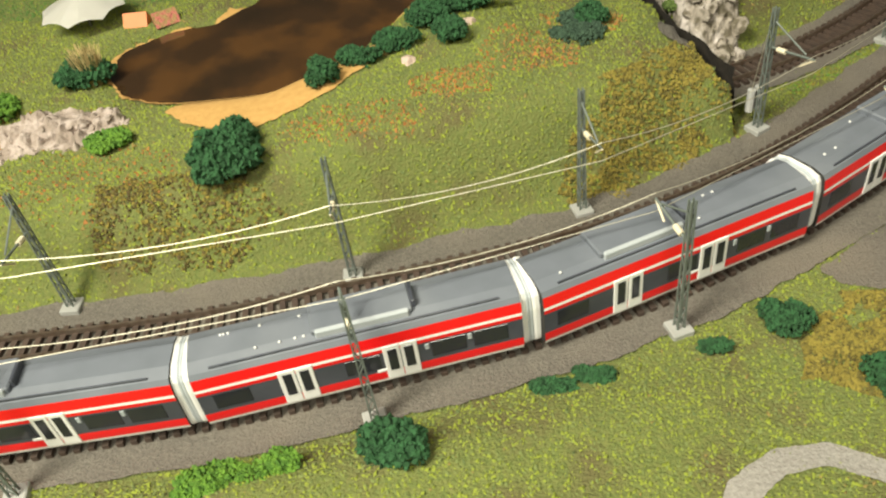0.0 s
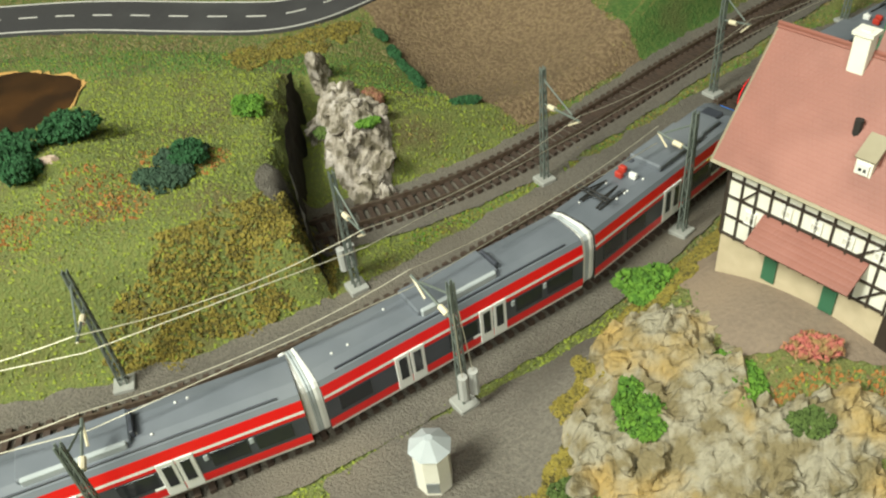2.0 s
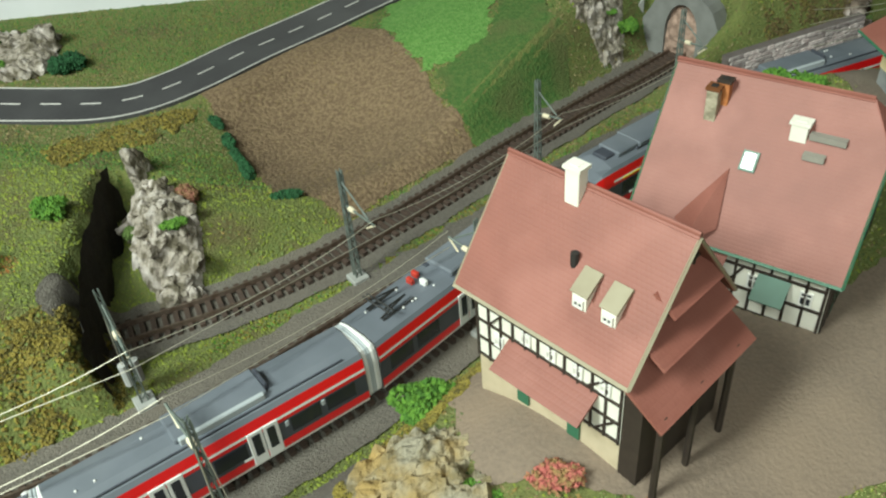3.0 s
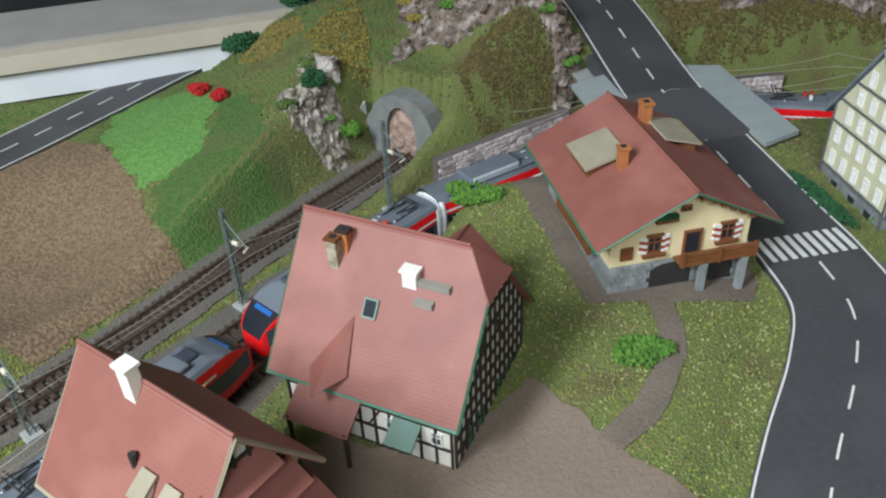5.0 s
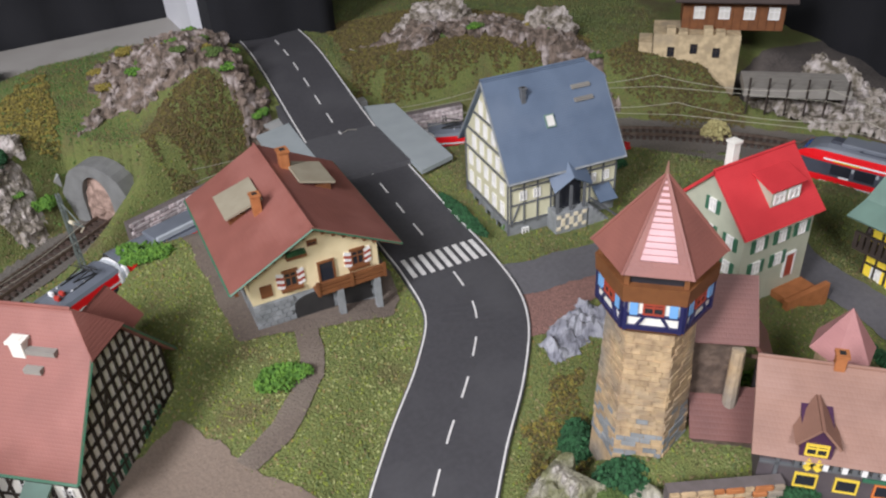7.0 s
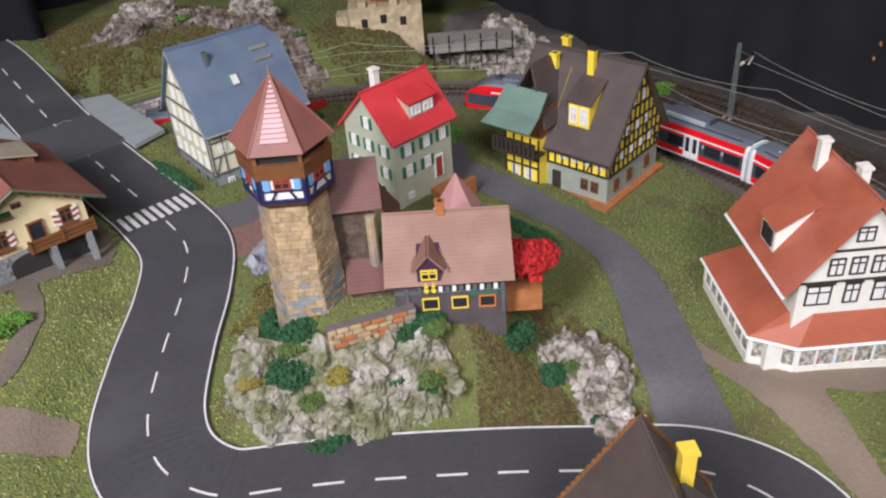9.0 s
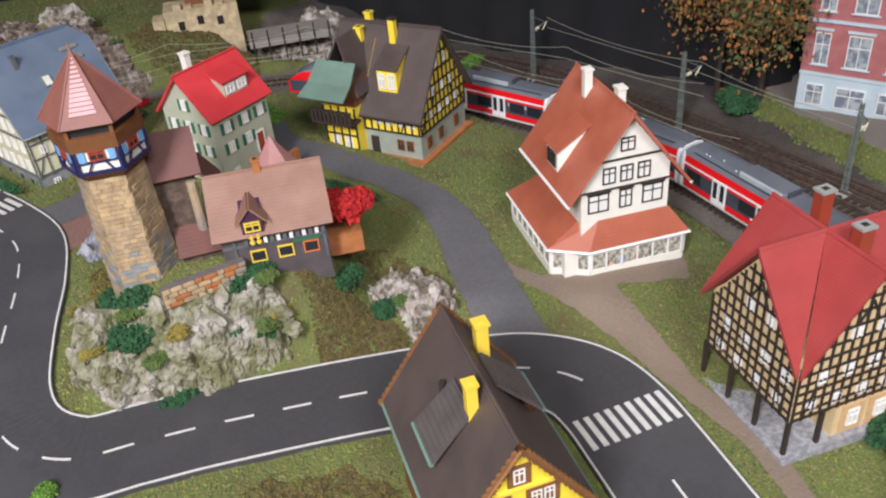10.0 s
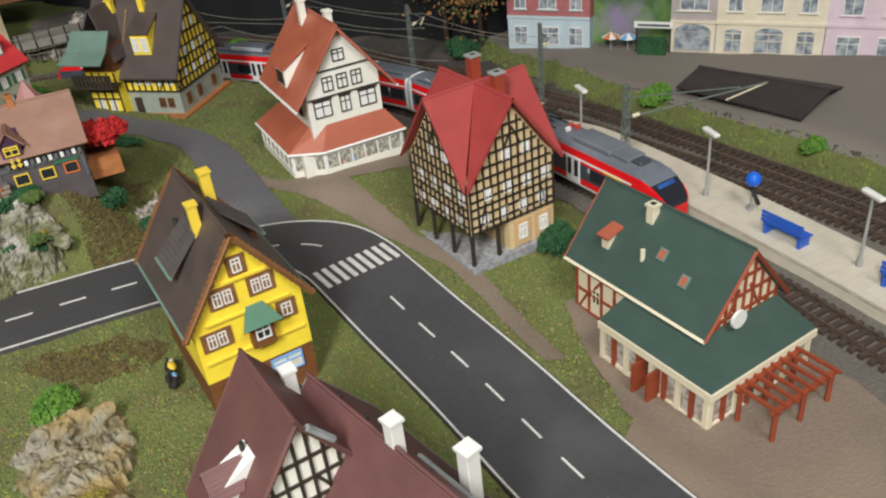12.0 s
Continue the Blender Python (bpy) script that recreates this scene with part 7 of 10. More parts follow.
timbering(h, i["back"], L, i["limit_side"], TIMBER, np.linspace(0.001, L - 0.001, 14), [0.026, 0.036, 0.046], [(L - 0.02, 0.027, L - 0.012, 0.045)], 0.026, 0.0015)
for s in (L - 0.012, L - 0.022):
    window(h, i["back"], s, 0.014, 0.007, 0.01, TIMBER_BROWN, GLASS)
door(h, i["back"], L - 0.05, 0.008, 0.019, TIMBER, None)
for s in (L - 0.008, L - 0.02, L - 0.032, L - 0.044):
    window(h, i["back"], s, 0.036, 0.007, 0.007, WHITE_PAINT, PANE_WHITE)
part("plinth", box(-i["li"] - 0.006, i["li"] + 0.004, -i["wi"] - 0.004, i["wi"] + 0.012, -0.02, 0.002), BRICK_ORANGE, h)
# balcony wing towards the lane
x0, x1, yw = 0.012, 0.048, i["wi"] + 0.012
part("wing_wall", box(x0, x1, 0.0, yw, -0.01, 0.05), YELLOW, h)
mw = side_frame((x1, yw, 0), (-1, 0, 0))
timbering(h, mw, x1 - x0, lambda s: 0.05, TIMBER, np.linspace(0.0008, x1 - x0 - 0.0008, 5), [0.001, 0.008, 0.022, 0.03], [(0.002, 0.001, 0.008, 0.008)], 0.0, 0.0015)
for s in (0.011, 0.025):
    window(h, mw, s, 0.015, 0.0075, 0.011, WHITE_PAINT, PANE_WHITE)
part("balcony", box(x0 - 0.004, x1 + 0.004, yw - 0.002, yw + 0.014, 0.037, 0.0395), TIMBER, h)
for k in range(10):
    part("baluster", box(x0 - 0.004 + k * 0.0046, x0 - 0.001 + k * 0.0046, yw + 0.0125, yw + 0.014, 0.0395, 0.05), TIMBER, h)
part("balcony_rail", box(x0 - 0.004, x1 + 0.004, yw + 0.012, yw + 0.0145, 0.05, 0.0515), TIMBER, h)
part("balcony_back", box(x0, x1, 0.0, yw - 0.001, 0.05, 0.075), TIMBER_BROWN, h)
bm = bmesh.new()
add_slab(bm, [(x1 + 0.008, yw + 0.024, 0.066), (x0 - 0.006, yw + 0.024, 0.066), (x0 - 0.004, yw + 0.008, 0.074), (x1 + 0.006, yw + 0.008, 0.074)], 0.0014)
add_slab(bm, [(x1 + 0.006, yw + 0.008, 0.074), (x0 - 0.004, yw + 0.008, 0.074), (x0 - 0.002, yw - 0.008, 0.09), (x1 + 0.004, yw - 0.008, 0.09)], 0.0014)
part("balcony_roof", bm, COPPER, h, "pale green copper balcony roof")
bm = bmesh.new()
pk = 0.108
add_slab(bm, [(x0 - 0.004, yw, 0.06), (x0 - 0.004, -0.0, 0.06), ((x0 + x1) / 2, -0.0, pk), ((x0 + x1) / 2, yw - 0.012, pk)][::-1], 0.0018)
add_slab(bm, [(x1 + 0.004, yw, 0.06), (x1 + 0.004, -0.0, 0.06), ((x0 + x1) / 2, -0.0, pk), ((x0 + x1) / 2, yw - 0.012, pk)], 0.0018)
part("wing_roof", bm, ROOF_BROWN, h)
bm = bmesh.new()
tri = [bm.verts.new(v) for v in ((x0 - 0.001, yw - 0.014, 0.055), (x0 - 0.001, 0.012, 0.055), (x0 - 0.001, 0.004, 0.098), (x0 - 0.001, 0.01, 0.1))]
bm.faces.new(tri)
part("wing_gable", bm, YELLOW, h)
shed_dormer(h, i, -0.014, 0.036, 0.012, 0.02, YELLOW, ROOF_BROWN, 1, 0.6, win_n=2, frame_mat=WHITE_PAINT, pane=PANE_WHITE)
chimney(h, i, -0.008, 0.008, 0.006, 0.006, 0.018, YELLOW, TIMBER)
chimney(h, i, 0.026, 0.012, 0.006, 0.006, 0.014, YELLOW)
chimney(h, i, 0.03, -0.012, 0.006, 0.006, 0.02, YELLOW)

# ---- castle gatehouse ----
GATE_WALL = material("dark_grey_plaster", (0.10, 0.082, 0.085), 0.7, (0.075, 0.06, 0.064), 90, 0.6)
h, i = house("gatehouse", (0.852, 0.301), (0.912, 0.25), 0.036, 0.085, 0.112, 0.142, GATE_WALL, ROOF_TAN, "castle gatehouse with a tan tiled roof and painted timbers", end_in=0.005, side_in=0.006)
L, W = 2 * i["li"], 2 * i["wi"]
timbering(h, i["front"], L, i["limit_side"], GREY_BEAM, [0.008, L - 0.002], [0.018], (), 0.0, 0.0018)
for k in range(13):
    block("bracket", WHITE_PAINT if k % 2 else GREY_BEAM, h, i["front"], 0.016 + k * 0.0042, 0.0215, 0.0024, 0.004, 0.003)
for s, mt in ((0.022, YELLOW_PAINT), (0.04, YELLOW_PAINT), (0.057, ORANGE_PAINT)):
    window(h, i["front"], s, 0.009, 0.0105, 0.009, mt, GLASS, cross=False)
block("sign_board", GREEN_PAINT, h, i["front"], 0.055, 0.0155, 0.018, 0.0022, 0.0014)
shed_dormer(h, i, -0.012, 0.034, 0.012, 0.014, PURPLE_PAINT, ROOF_TAN, -1, 0.5, win_n=1, gable=True, frame_mat=YELLOW_PAINT)
mf = side_frame((-0.019, -0.0345, 0), (1, 0, 0))
for a in (-1, 1):
    for b in (-1, 1):
        block("painted_diamond", YELLOW_PAINT, h, mf, 0.007 + a * 0.0022, 0.0245 + b * 0.002, 0.0026, 0.0026, 0.0012, 0.0, math.pi / 4)
chimney(h, i, -0.003, 0.0, 0.005, 0.005, 0.006, BRICK_ORANGE)
part("shed_wall", box(i["li"], i["li"] + 0.024, -0.016, 0.016, -0.012, 0.004), BRICK_ORANGE, h)
bush("red_creeper", 0.921, 0.243, 0.02, 0.02, 0.02, BUSH_RED, "bright red foam tree over a wooden shed", 77, z=0.096, category="tree")
bush("bush", 0.783, 0.313, 0.018, 0.014, 0.02, BUSH_DARK, "dark green foam bush on the castle rock", 401, z=0.07)
bush("bush", 0.842, 0.263, 0.019, 0.01, 0.012, BUSH_DARK, "dark green foam bush before the gatehouse", 402, z=0.078)
bush("bush", 0.9, 0.232, 0.015, 0.01, 0.012, BUSH_DARK, "dark green foam bush beside the wooden shed", 403)
tt = thing("turret", pose(0.915, 0.302, 0.06), "small castle turret with a pale pink pointed roof", "tower")
bm = bmesh.new()
bmesh.ops.create_cone(bm, cap_ends=True, segments=8, radius1=0.013, radius2=0.012, depth=0.06, matrix=pose(0, 0, 0.03))
part("shaft", bm, STONE_TAN, tt)
bm = bmesh.new()
bmesh.ops.create_cone(bm, cap_ends=True, segments=6, radius1=0.017, radius2=0.0, depth=0.026, matrix=pose(0, 0, 0.073))
part("roof", bm, PINK_TILE, tt)

# ---- castle tower ----
tw = thing("castle_tower", pose(0.811, 0.333, 0.082), "tan stone castle tower with a timbered gallery and pointed roof", "tower")
TURN = math.radians(21)


def hexagon(r, z, n=6, turn=TURN):
    return [(r * math.cos(turn + 2 * math.pi * k / n), r * math.sin(turn + 2 * math.pi * k / n), z) for k in range(n)]


def drum(r0, z0, r1, z1, mat, name, parent, n=6):
    bm = bmesh.new()
    a, b = [bm.verts.new(p) for p in hexagon(r0, z0, n)], [bm.verts.new(p) for p in hexagon(r1, z1, n)]
    bm.faces.new(a[::-1])
    bm.faces.new(b)
    for k in range(n):
        bm.faces.new((a[k], a[(k + 1) % n], b[(k + 1) % n], b[k]))
    return part(name, bm, mat, parent)


drum(0.0248, -0.02, 0.0208, 0.082, STONE_TAN, "shaft", tw)
rng = random.Random(5)
for k in range(6):
    for r in range(26):
        z = r * 0.00315 + 0.001
        rad = 0.0248 + (0.0208 - 0.0248) * (z + 0.02) / 0.102
        a, b = Vector(hexagon(rad, z)[k]), Vector(hexagon(rad, z)[(k + 1) % 6])
        m = side_frame((a.x, a.y, 0), (b - a))
        s, wdt = rng.uniform(-0.004, 0), (b - a).length
        while s < wdt - 0.001:
            w2 = rng.uniform(0.0036, 0.008)
            x0, x1 = max(0.0, s), min(wdt, s + w2)
            if x1 - x0 > 0.0016 and rng.random() < 0.94:
                block("stone", STONE_TAN if rng.random() < 0.25 + z / 0.045 else STONE_GREY, tw, m, (x0 + x1) / 2, z, x1 - x0 - 0.0003, 0.0028, rng.uniform(0.0003, 0.0009))
            s += w2
drum(0.0218, 0.082, 0.0275, 0.087, TIMBER_BROWN, "corbel", tw)
drum(0.0258, 0.087, 0.0264, 0.103, WHITE, "gallery", tw)
drum(0.0278, 0.103, 0.0284, 0.112, TIMBER_BROWN, "gallery_rail", tw)
drum(0.0243, 0.112, 0.0243, 0.121, GLASS, "loft", tw)
for k in range(6):
    a, b = Vector(hexagon(0.0264, 0.087)[k]), Vector(hexagon(0.0264, 0.087)[(k + 1) % 6])
    m = side_frame((a.x, a.y, 0), (b - a))
    wdt = (b - a).length
    NAVY = bpy.data.materials.get("navy_paint") or material("navy_paint", (0.02, 0.02, 0.09), 0.5, (0.015, 0.015, 0.07), 60, 0.4)
    block("gallery_beam", NAVY, tw, m, wdt / 2, 0.0885, wdt, 0.0022, 0.001)
    block("gallery_beam", NAVY, tw, m, wdt / 2, 0.0955, wdt, 0.0012, 0.001)
    for s in (0.001, wdt - 0.001):
        block("gallery_post", NAVY, tw, m, s, 0.095, 0.0018, 0.016, 0.0011)
    beam(tw, NAVY, m, 0.006, 0.0895, 0.0095, 0.0955, 0.0011)
    beam(tw, NAVY, m, wdt - 0.006, 0.0895, wdt - 0.0095, 0.0955, 0.0011)
    window(tw, m, wdt / 2, 0.0995, 0.0095, 0.0065, RED_PAINT, GLASS)
    for s in (0.0045, wdt - 0.0045):
        block("shutter", BLUE_PAINT, tw, m, s, 0.0995, 0.0036, 0.0068, 0.0012)
    c, d = Vector(hexagon(0.0256, 0.112)[k]), Vector(hexagon(0.0256, 0.121)[k])
    part("roof_post", rod(c, d, 0.0016, 4), TIMBER_BROWN, tw)
    bm = bmesh.new()
    e0, e1 = Vector(hexagon(0.0305, 0.119)[k]), Vector(hexagon(0.0305, 0.119)[(k + 1) % 6])
    add_slab(bm, [e0, e1, Vector((0, 0, 0.156))], 0.0014)
    part("roof", bm, TOWER_TILE, tw)
    # the facet that catches the lamp: its highlight is painted as pale courses
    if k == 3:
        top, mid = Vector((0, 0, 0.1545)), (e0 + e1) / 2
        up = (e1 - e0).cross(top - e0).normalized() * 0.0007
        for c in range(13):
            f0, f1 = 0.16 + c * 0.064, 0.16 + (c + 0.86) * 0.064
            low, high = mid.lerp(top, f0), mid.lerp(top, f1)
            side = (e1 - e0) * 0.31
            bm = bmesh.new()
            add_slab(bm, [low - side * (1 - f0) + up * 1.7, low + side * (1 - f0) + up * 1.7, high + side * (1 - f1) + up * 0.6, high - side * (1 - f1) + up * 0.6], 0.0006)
            part("tile_course", bm, GLARE_TILE, tw, "tile course with pale pink lamp glare painted in")
    part("hip_tile", rod(e0, (0, 0, 0.156), 0.0009, 5), TOWER_TILE, tw)
part("finial", rod((0, 0, 0.155), (0, 0, 0.162), 0.0012, 6, 0.0003), ROOF_TAN, tw)
ANNEX_WALL = material("dark_brown_stone", (0.13, 0.09, 0.065), 0.85, (0.08, 0.055, 0.04), 160, 0.9, 0.6, 300)
ANNEX_ROOF = roof_material("red_brown_roof", (0.17, 0.07, 0.055), (0.13, 0.055, 0.045))
an = thing("castle_annex", pose(0.845, 0.335, 0.08, 0, 0, -35), "low stone castle annex with red lean-to roofs", "building")
part("wall", box(-0.016, 0.02, -0.014, 0.014, -0.02, 0.068), ANNEX_WALL, an)
bm = bmesh.new()
add_slab(bm, [(-0.018, -0.02, 0.064), (0.026, -0.02, 0.064), (0.026, 0.006, 0.088), (-0.018, 0.006, 0.088)], 0.0016)
part("roof", bm, ANNEX_ROOF, an)
bm = bmesh.new()
add_slab(bm, [(0.026, -0.02, 0.0635), (0.038, -0.02, 0.046), (0.038, 0.016, 0.046), (0.026, 0.016, 0.0635)], 0.0016)
part("side_roof", bm, ANNEX_ROOF, an)
for x in (-0.011, 0.018):
    part("buttress", rod((x, -0.017, -0.02), (x, -0.016, 0.058), 0.0042, 10, 0.0034), STONE_TAN, an, "round tan stone buttress")
part("lower_wall", box(0.0, 0.045, -0.03, -0.012, -0.02, 0.012), ANNEX_WALL, an)
bm = bmesh.new()
add_slab(bm, [(-0.002, -0.034, 0.012), (0.048, -0.034, 0.012), (0.048, -0.01, 0.028), (-0.002, -0.01, 0.028)], 0.0016)
part("lower_roof", bm, ANNEX_ROOF, an)
masonry("castle_wall", (0.79, 0.283), (0.842, 0.262), 0.014, 4, 8, [STONE_TAN, BRICK_ORANGE], "low tan stone castle wall", "wall", 9, 0.006, base=0.082)

# ---- shop house with a glazed ground floor ----
PANE_SHOP = material("lit_shop_pane", (0.52, 0.49, 0.4), 0.15, (0.2, 0.19, 0.16), 320, 0.9)
h, i = house("shop_house", (1.035, 0.081), (1.095, 0.157), 0.046, 0.034, 0.098, 0.158, WHITE, ROOF_ORANGE, "white shop house with steep red roof and glazed ground floor", end_in=0.008, side_in=0.013, lower_h=0.02, trim=None)
L, W = 2 * i["li"], 2 * i["wi"]
mp = i["p"]
timbering(h, mp, W, i["limit_p"], TIMBER, [], [0.066, 0.088], (), 0.04, 0.0012)
for s, w in ((0.0125, 0.0155), (W / 2, 0.0095), (W - 0.0125, 0.0155)):
    window(h, mp, s, 0.0565, w, 0.0145, TIMBER, PANE_BRIGHT)
    block("window_head", TIMBER, h, mp, s, 0.065, w * 1.15, 0.0016, 0.0018)
for s in (W / 2 - 0.013, W / 2, W / 2 + 0.013):
    window(h, mp, s, 0.0765, 0.0095, 0.0125, TIMBER, PANE_BRIGHT)
window(h, mp, W / 2, 0.0985, 0.0105, 0.01, TIMBER, PANE_BRIGHT)
for s in (0.012, 0.028, 0.044, 0.06):
    window(h, i["back"], s, 0.052, 0.008, 0.009, TIMBER, GLASS)
for s in (-1, 1):
    part("eave_board", rod((-i["l"], s * i["w"], i["e"] - 0.0014), (i["l"], s * i["w"], i["e"] - 0.0014), 0.0014, 4), WHITE_PAINT, h)
for x, y0, y1, side in ((-0.004, 0.04, 0.016, 1),):
    shed_dormer(h, i, x, y0, y1, 0.02, WHITE, ROOF_ORANGE, side, 0.5, win_n=1, frame_mat=TIMBER)
chimney(h, i, 0.014, 0.006, 0.006, 0.006, 0.016, WHITE)
chimney(h, i, -0.012, -0.007, 0.007, 0.006, 0.011, WHITE)
ring = [(0.056, 0.056), (-0.034, 0.056), (-0.0492, 0.030), (-0.0492, -0.048), (0.056, -0.048)]
inner = [(0.040, 0.034), (-0.036, 0.034), (-0.0405, 0.02), (-0.0405, -0.034), (0.040, -0.034)]
for k in range(4):
    bm = bmesh.new()
    a, b, c, d = ring[k], ring[k + 1], inner[k + 1], inner[k]
    add_slab(bm, [(*a, 0.0225), (*b, 0.0225), (*c, 0.042), (*d, 0.042)], 0.0018)
    part("skirt_roof", bm, ROOF_ORANGE, h)
    part("skirt_fascia", rod((*a, 0.0215), (*b, 0.0215), 0.0012, 4), WHITE_PAINT, h)
    va, vb = Vector((*a, 0)) * 0.93, Vector((*b, 0)) * 0.93
    m = side_frame((va.x, va.y, 0), vb - va)
    wdt = (vb - va).length
    ob = block("shop_wall", WHITE, h, m, wdt / 2, 0.0015, wdt, 0.007, 0.0015)
    ob = block("shop_glass", PANE_SHOP, h, m, wdt / 2, 0.012, wdt, 0.015, 0.0006)
    block("shop_lintel", WHITE_PAINT, h, m, wdt / 2, 0.0195, wdt, 0.003, 0.0016)
    n = max(2, round(wdt / 0.0125))
    for q in range(n + 1):
        block("mullion", WHITE_PAINT, h, m, wdt * q / n, 0.0115, 0.003 if q in (0, n) else 0.0014, 0.0155, 0.0015)
    if k == 2:
        for q, mt in ((0.18, RED_PAINT), (0.34, BLUE_PAINT), (0.5, RED_PAINT), (0.66, GREEN_PAINT)):
            block("shop_display", mt, h, m, wdt * q, 0.0085, 0.0032, 0.0045, 0.0009)
part("shop_core", box(-0.042, 0.04, -0.04, 0.046, -0.02, 0.022), WHITE, h)
part("doorstep", box(-0.058, -0.042, 0.026, 0.052, -0.012, -0.002, pose(0, 0, 0, 0, 0, 0)), material("blue_grey_step", (0.13, 0.15, 0.2), 0.7, (0.1, 0.12, 0.16), 100, 0.5), h)

# ---- yellow house with scalloped brown gable ----
PANE_RED = material("red_curtained_pane", (0.6, 0.42, 0.4), 0.3, (0.22, 0.05, 0.05), 420, 0.9)
SCALLOP = material("orange_brown_board", (0.24, 0.105, 0.036), 0.65, (0.18, 0.08, 0.026), 150, 0.6)
h, i = house("yellow_house", (0.774, 0.006), (0.834, 0.092), 0.038, 0.01, 0.078, 0.131, YELLOW, ROOF_BROWN, "bright yellow house with brown scalloped gable boards", end_in=0.004, side_in=0.005, lower=TIMBER_BROWN, lower_h=0.03)
L, W = 2 * i["li"], 2 * i["wi"]
mp = i["p"]
for s in (-1, 1):
    part("gable_board", rod((-i["l"], s * i["w"], i["e"] - 0.0012), (-i["l"], 0, i["r"] - 0.0012), 0.0017, 4), SCALLOP, h)
    for k in range(17):
        t = k / 16
        y, z = i["w"] * t, i["r"] - (i["r"] - i["e"]) * t
        bm = bmesh.new()
        bmesh.ops.create_cone(bm, cap_ends=True, segments=8, radius1=0.0023, radius2=0.0023, depth=0.0016, matrix=Matrix.Translation((-i["l"], s * y, z - 0.0008)) @ Matrix.Rotation(math.pi / 2, 4, "Y"))
        first = part("scallop", bm, SCALLOP, h)
        twin = new("scallop", first.data)
        twin.parent = h
        twin.matrix_basis = Matrix.Translation((2 * i["l"], 0, 0))
    part("eave_board", rod((-i["l"], s * i["w"], i["e"] - 0.001), (i["l"], s * i["w"], i["e"] - 0.001), 0.0012, 4), COPPER, h)
for s, z, w in ((W / 2, 0.1, 0.007), (W / 2 - 0.012, 0.083, 0.012), (W / 2 + 0.011, 0.083, 0.012), (W / 2 - 0.021, 0.058, 0.014), (W / 2 + 0.022, 0.06, 0.008), (W / 2 + 0.004, 0.055, 0.009)):
    block("window_surround", SCALLOP, h, mp, s, z, w + 0.004, 0.0125, 0.0009)
    n = 2 if w > 0.01 else 1
    for k in range(n):
        window(h, mp, s + (k - (n - 1) / 2) * 0.0062, z, 0.0052 if n > 1 else w * 0.8, 0.009, WHITE_PAINT, PANE_RED).location.y -= 0
for z in (0.044, 0.069, 0.0915):
    block("cornice", YELLOW_PAINT, h, mp, W / 2, z, W - abs(z - 0.05) * 0.8, 0.0014, 0.0016)
bm = bmesh.new()
c = W / 2 + 0.004
add_slab(bm, [(c - 0.012, -0.011, 0.062), (c + 0.012, -0.011, 0.062), (c + 0.005, -0.001, 0.072), (c - 0.005, -0.001, 0.072)], 0.0014)
ob = part("oriel_canopy", bm, GREEN_PAINT, h, "green oriel canopy")
ob.matrix_basis = mp
block("oriel", TIMBER_BROWN, h, mp, c, 0.053, 0.014, 0.016, 0.006)
window(h, mp @ Matrix.Translation((0, -0.006, 0)), c, 0.055, 0.009, 0.009, WHITE_PAINT, GLASS)
window(h, mp, W - 0.018, 0.022, 0.02, 0.012, BLUE_PAINT, PANE_WHITE)
window(h, mp, 0.016, 0.022, 0.01, 0.012, TIMBER, GLASS)
SLATTED = material("slatted_grey_roof", (0.105, 0.09, 0.085), 0.6, (0.08, 0.068, 0.064), 90, 0.6)
for s, x in ((1, -0.004), (-1, 0.008)):
    bm = bmesh.new()
    y0, y1, zf = 0.031, 0.009, 0.089
    pts = [(x - 0.0145, s * y0, zf), (x + 0.0145, s * y0, zf), (x + 0.0125, s * y1, on_roof(i, 0, y1) + 0.003), (x - 0.0125, s * y1, on_roof(i, 0, y1) + 0.003)]
    add_slab(bm, pts if s < 0 else pts[::-1], 0.0016)
    part("dormer_roof", bm, SLATTED, h)
    for k in range(9):
        f = (k + 0.5) / 9
        a, b = Vector(pts[0]).lerp(Vector(pts[3]), f), Vector(pts[1]).lerp(Vector(pts[2]), f)
        part("roof_batten", rod(a, b, 0.0005, 4), SLATTED, h)
    part("dormer_wall", box(x - 0.008, x + 0.008, min(s * 0.016, s * 0.028), max(s * 0.016, s * 0.028), on_roof(i, 0, 0.028) - 0.002, zf - 0.001), TIMBER_BROWN, h)
    part("dormer_gutter", rod((x - 0.0145, s * y0, zf - 0.001), (x + 0.0145, s * y0, zf - 0.001), 0.0013, 5), COPPER, h)
chimney(h, i, 0.026, -0.012, 0.0065, 0.0065, 0.02, YELLOW_PAINT)
chimney(h, i, -0.014, 0.008, 0.0055, 0.0055, 0.016, YELLOW_PAINT)
part("vent_pipe", rod((0.012, 0.014, 0.1), (0.012, 0.014, 0.108), 0.0016, 8), UNDER, h)

# ---- market house on stilts with crossed gables ----
h = thing("market_house", pose(0.9845, -0.0545, 0.02, 0, 0, math.degrees(math.atan2(-0.555, 0.832))), "half-timbered market house on stilts with crossed scarlet gables", "house", "village houses")
w, l, e, r, b = 0.0375, 0.0405, 0.066, 0.12, 0.025
OCHRE = material("ochre_plaster", (0.68, 0.52, 0.29), 0.75, (0.60, 0.45, 0.23), 120, 0.5, 0.1, 300)
part("wall", box(-w, w, -w, w, b, e - 0.001), OCHRE, h)
part("ground_floor", box(-0.004, w, -w + 0.001, w, -0.012, b - 0.0004), OCHRE, h)
part("paving", box(-w - 0.003, w + 0.002, -w - 0.004, w + 0.002, -0.014, -0.001), material("mottled_paving", (0.36, 0.36, 0.37), 0.8, (0.24, 0.24, 0.26), 300, 0.9, 0.4, 400), h)
slope = (r - e) / l
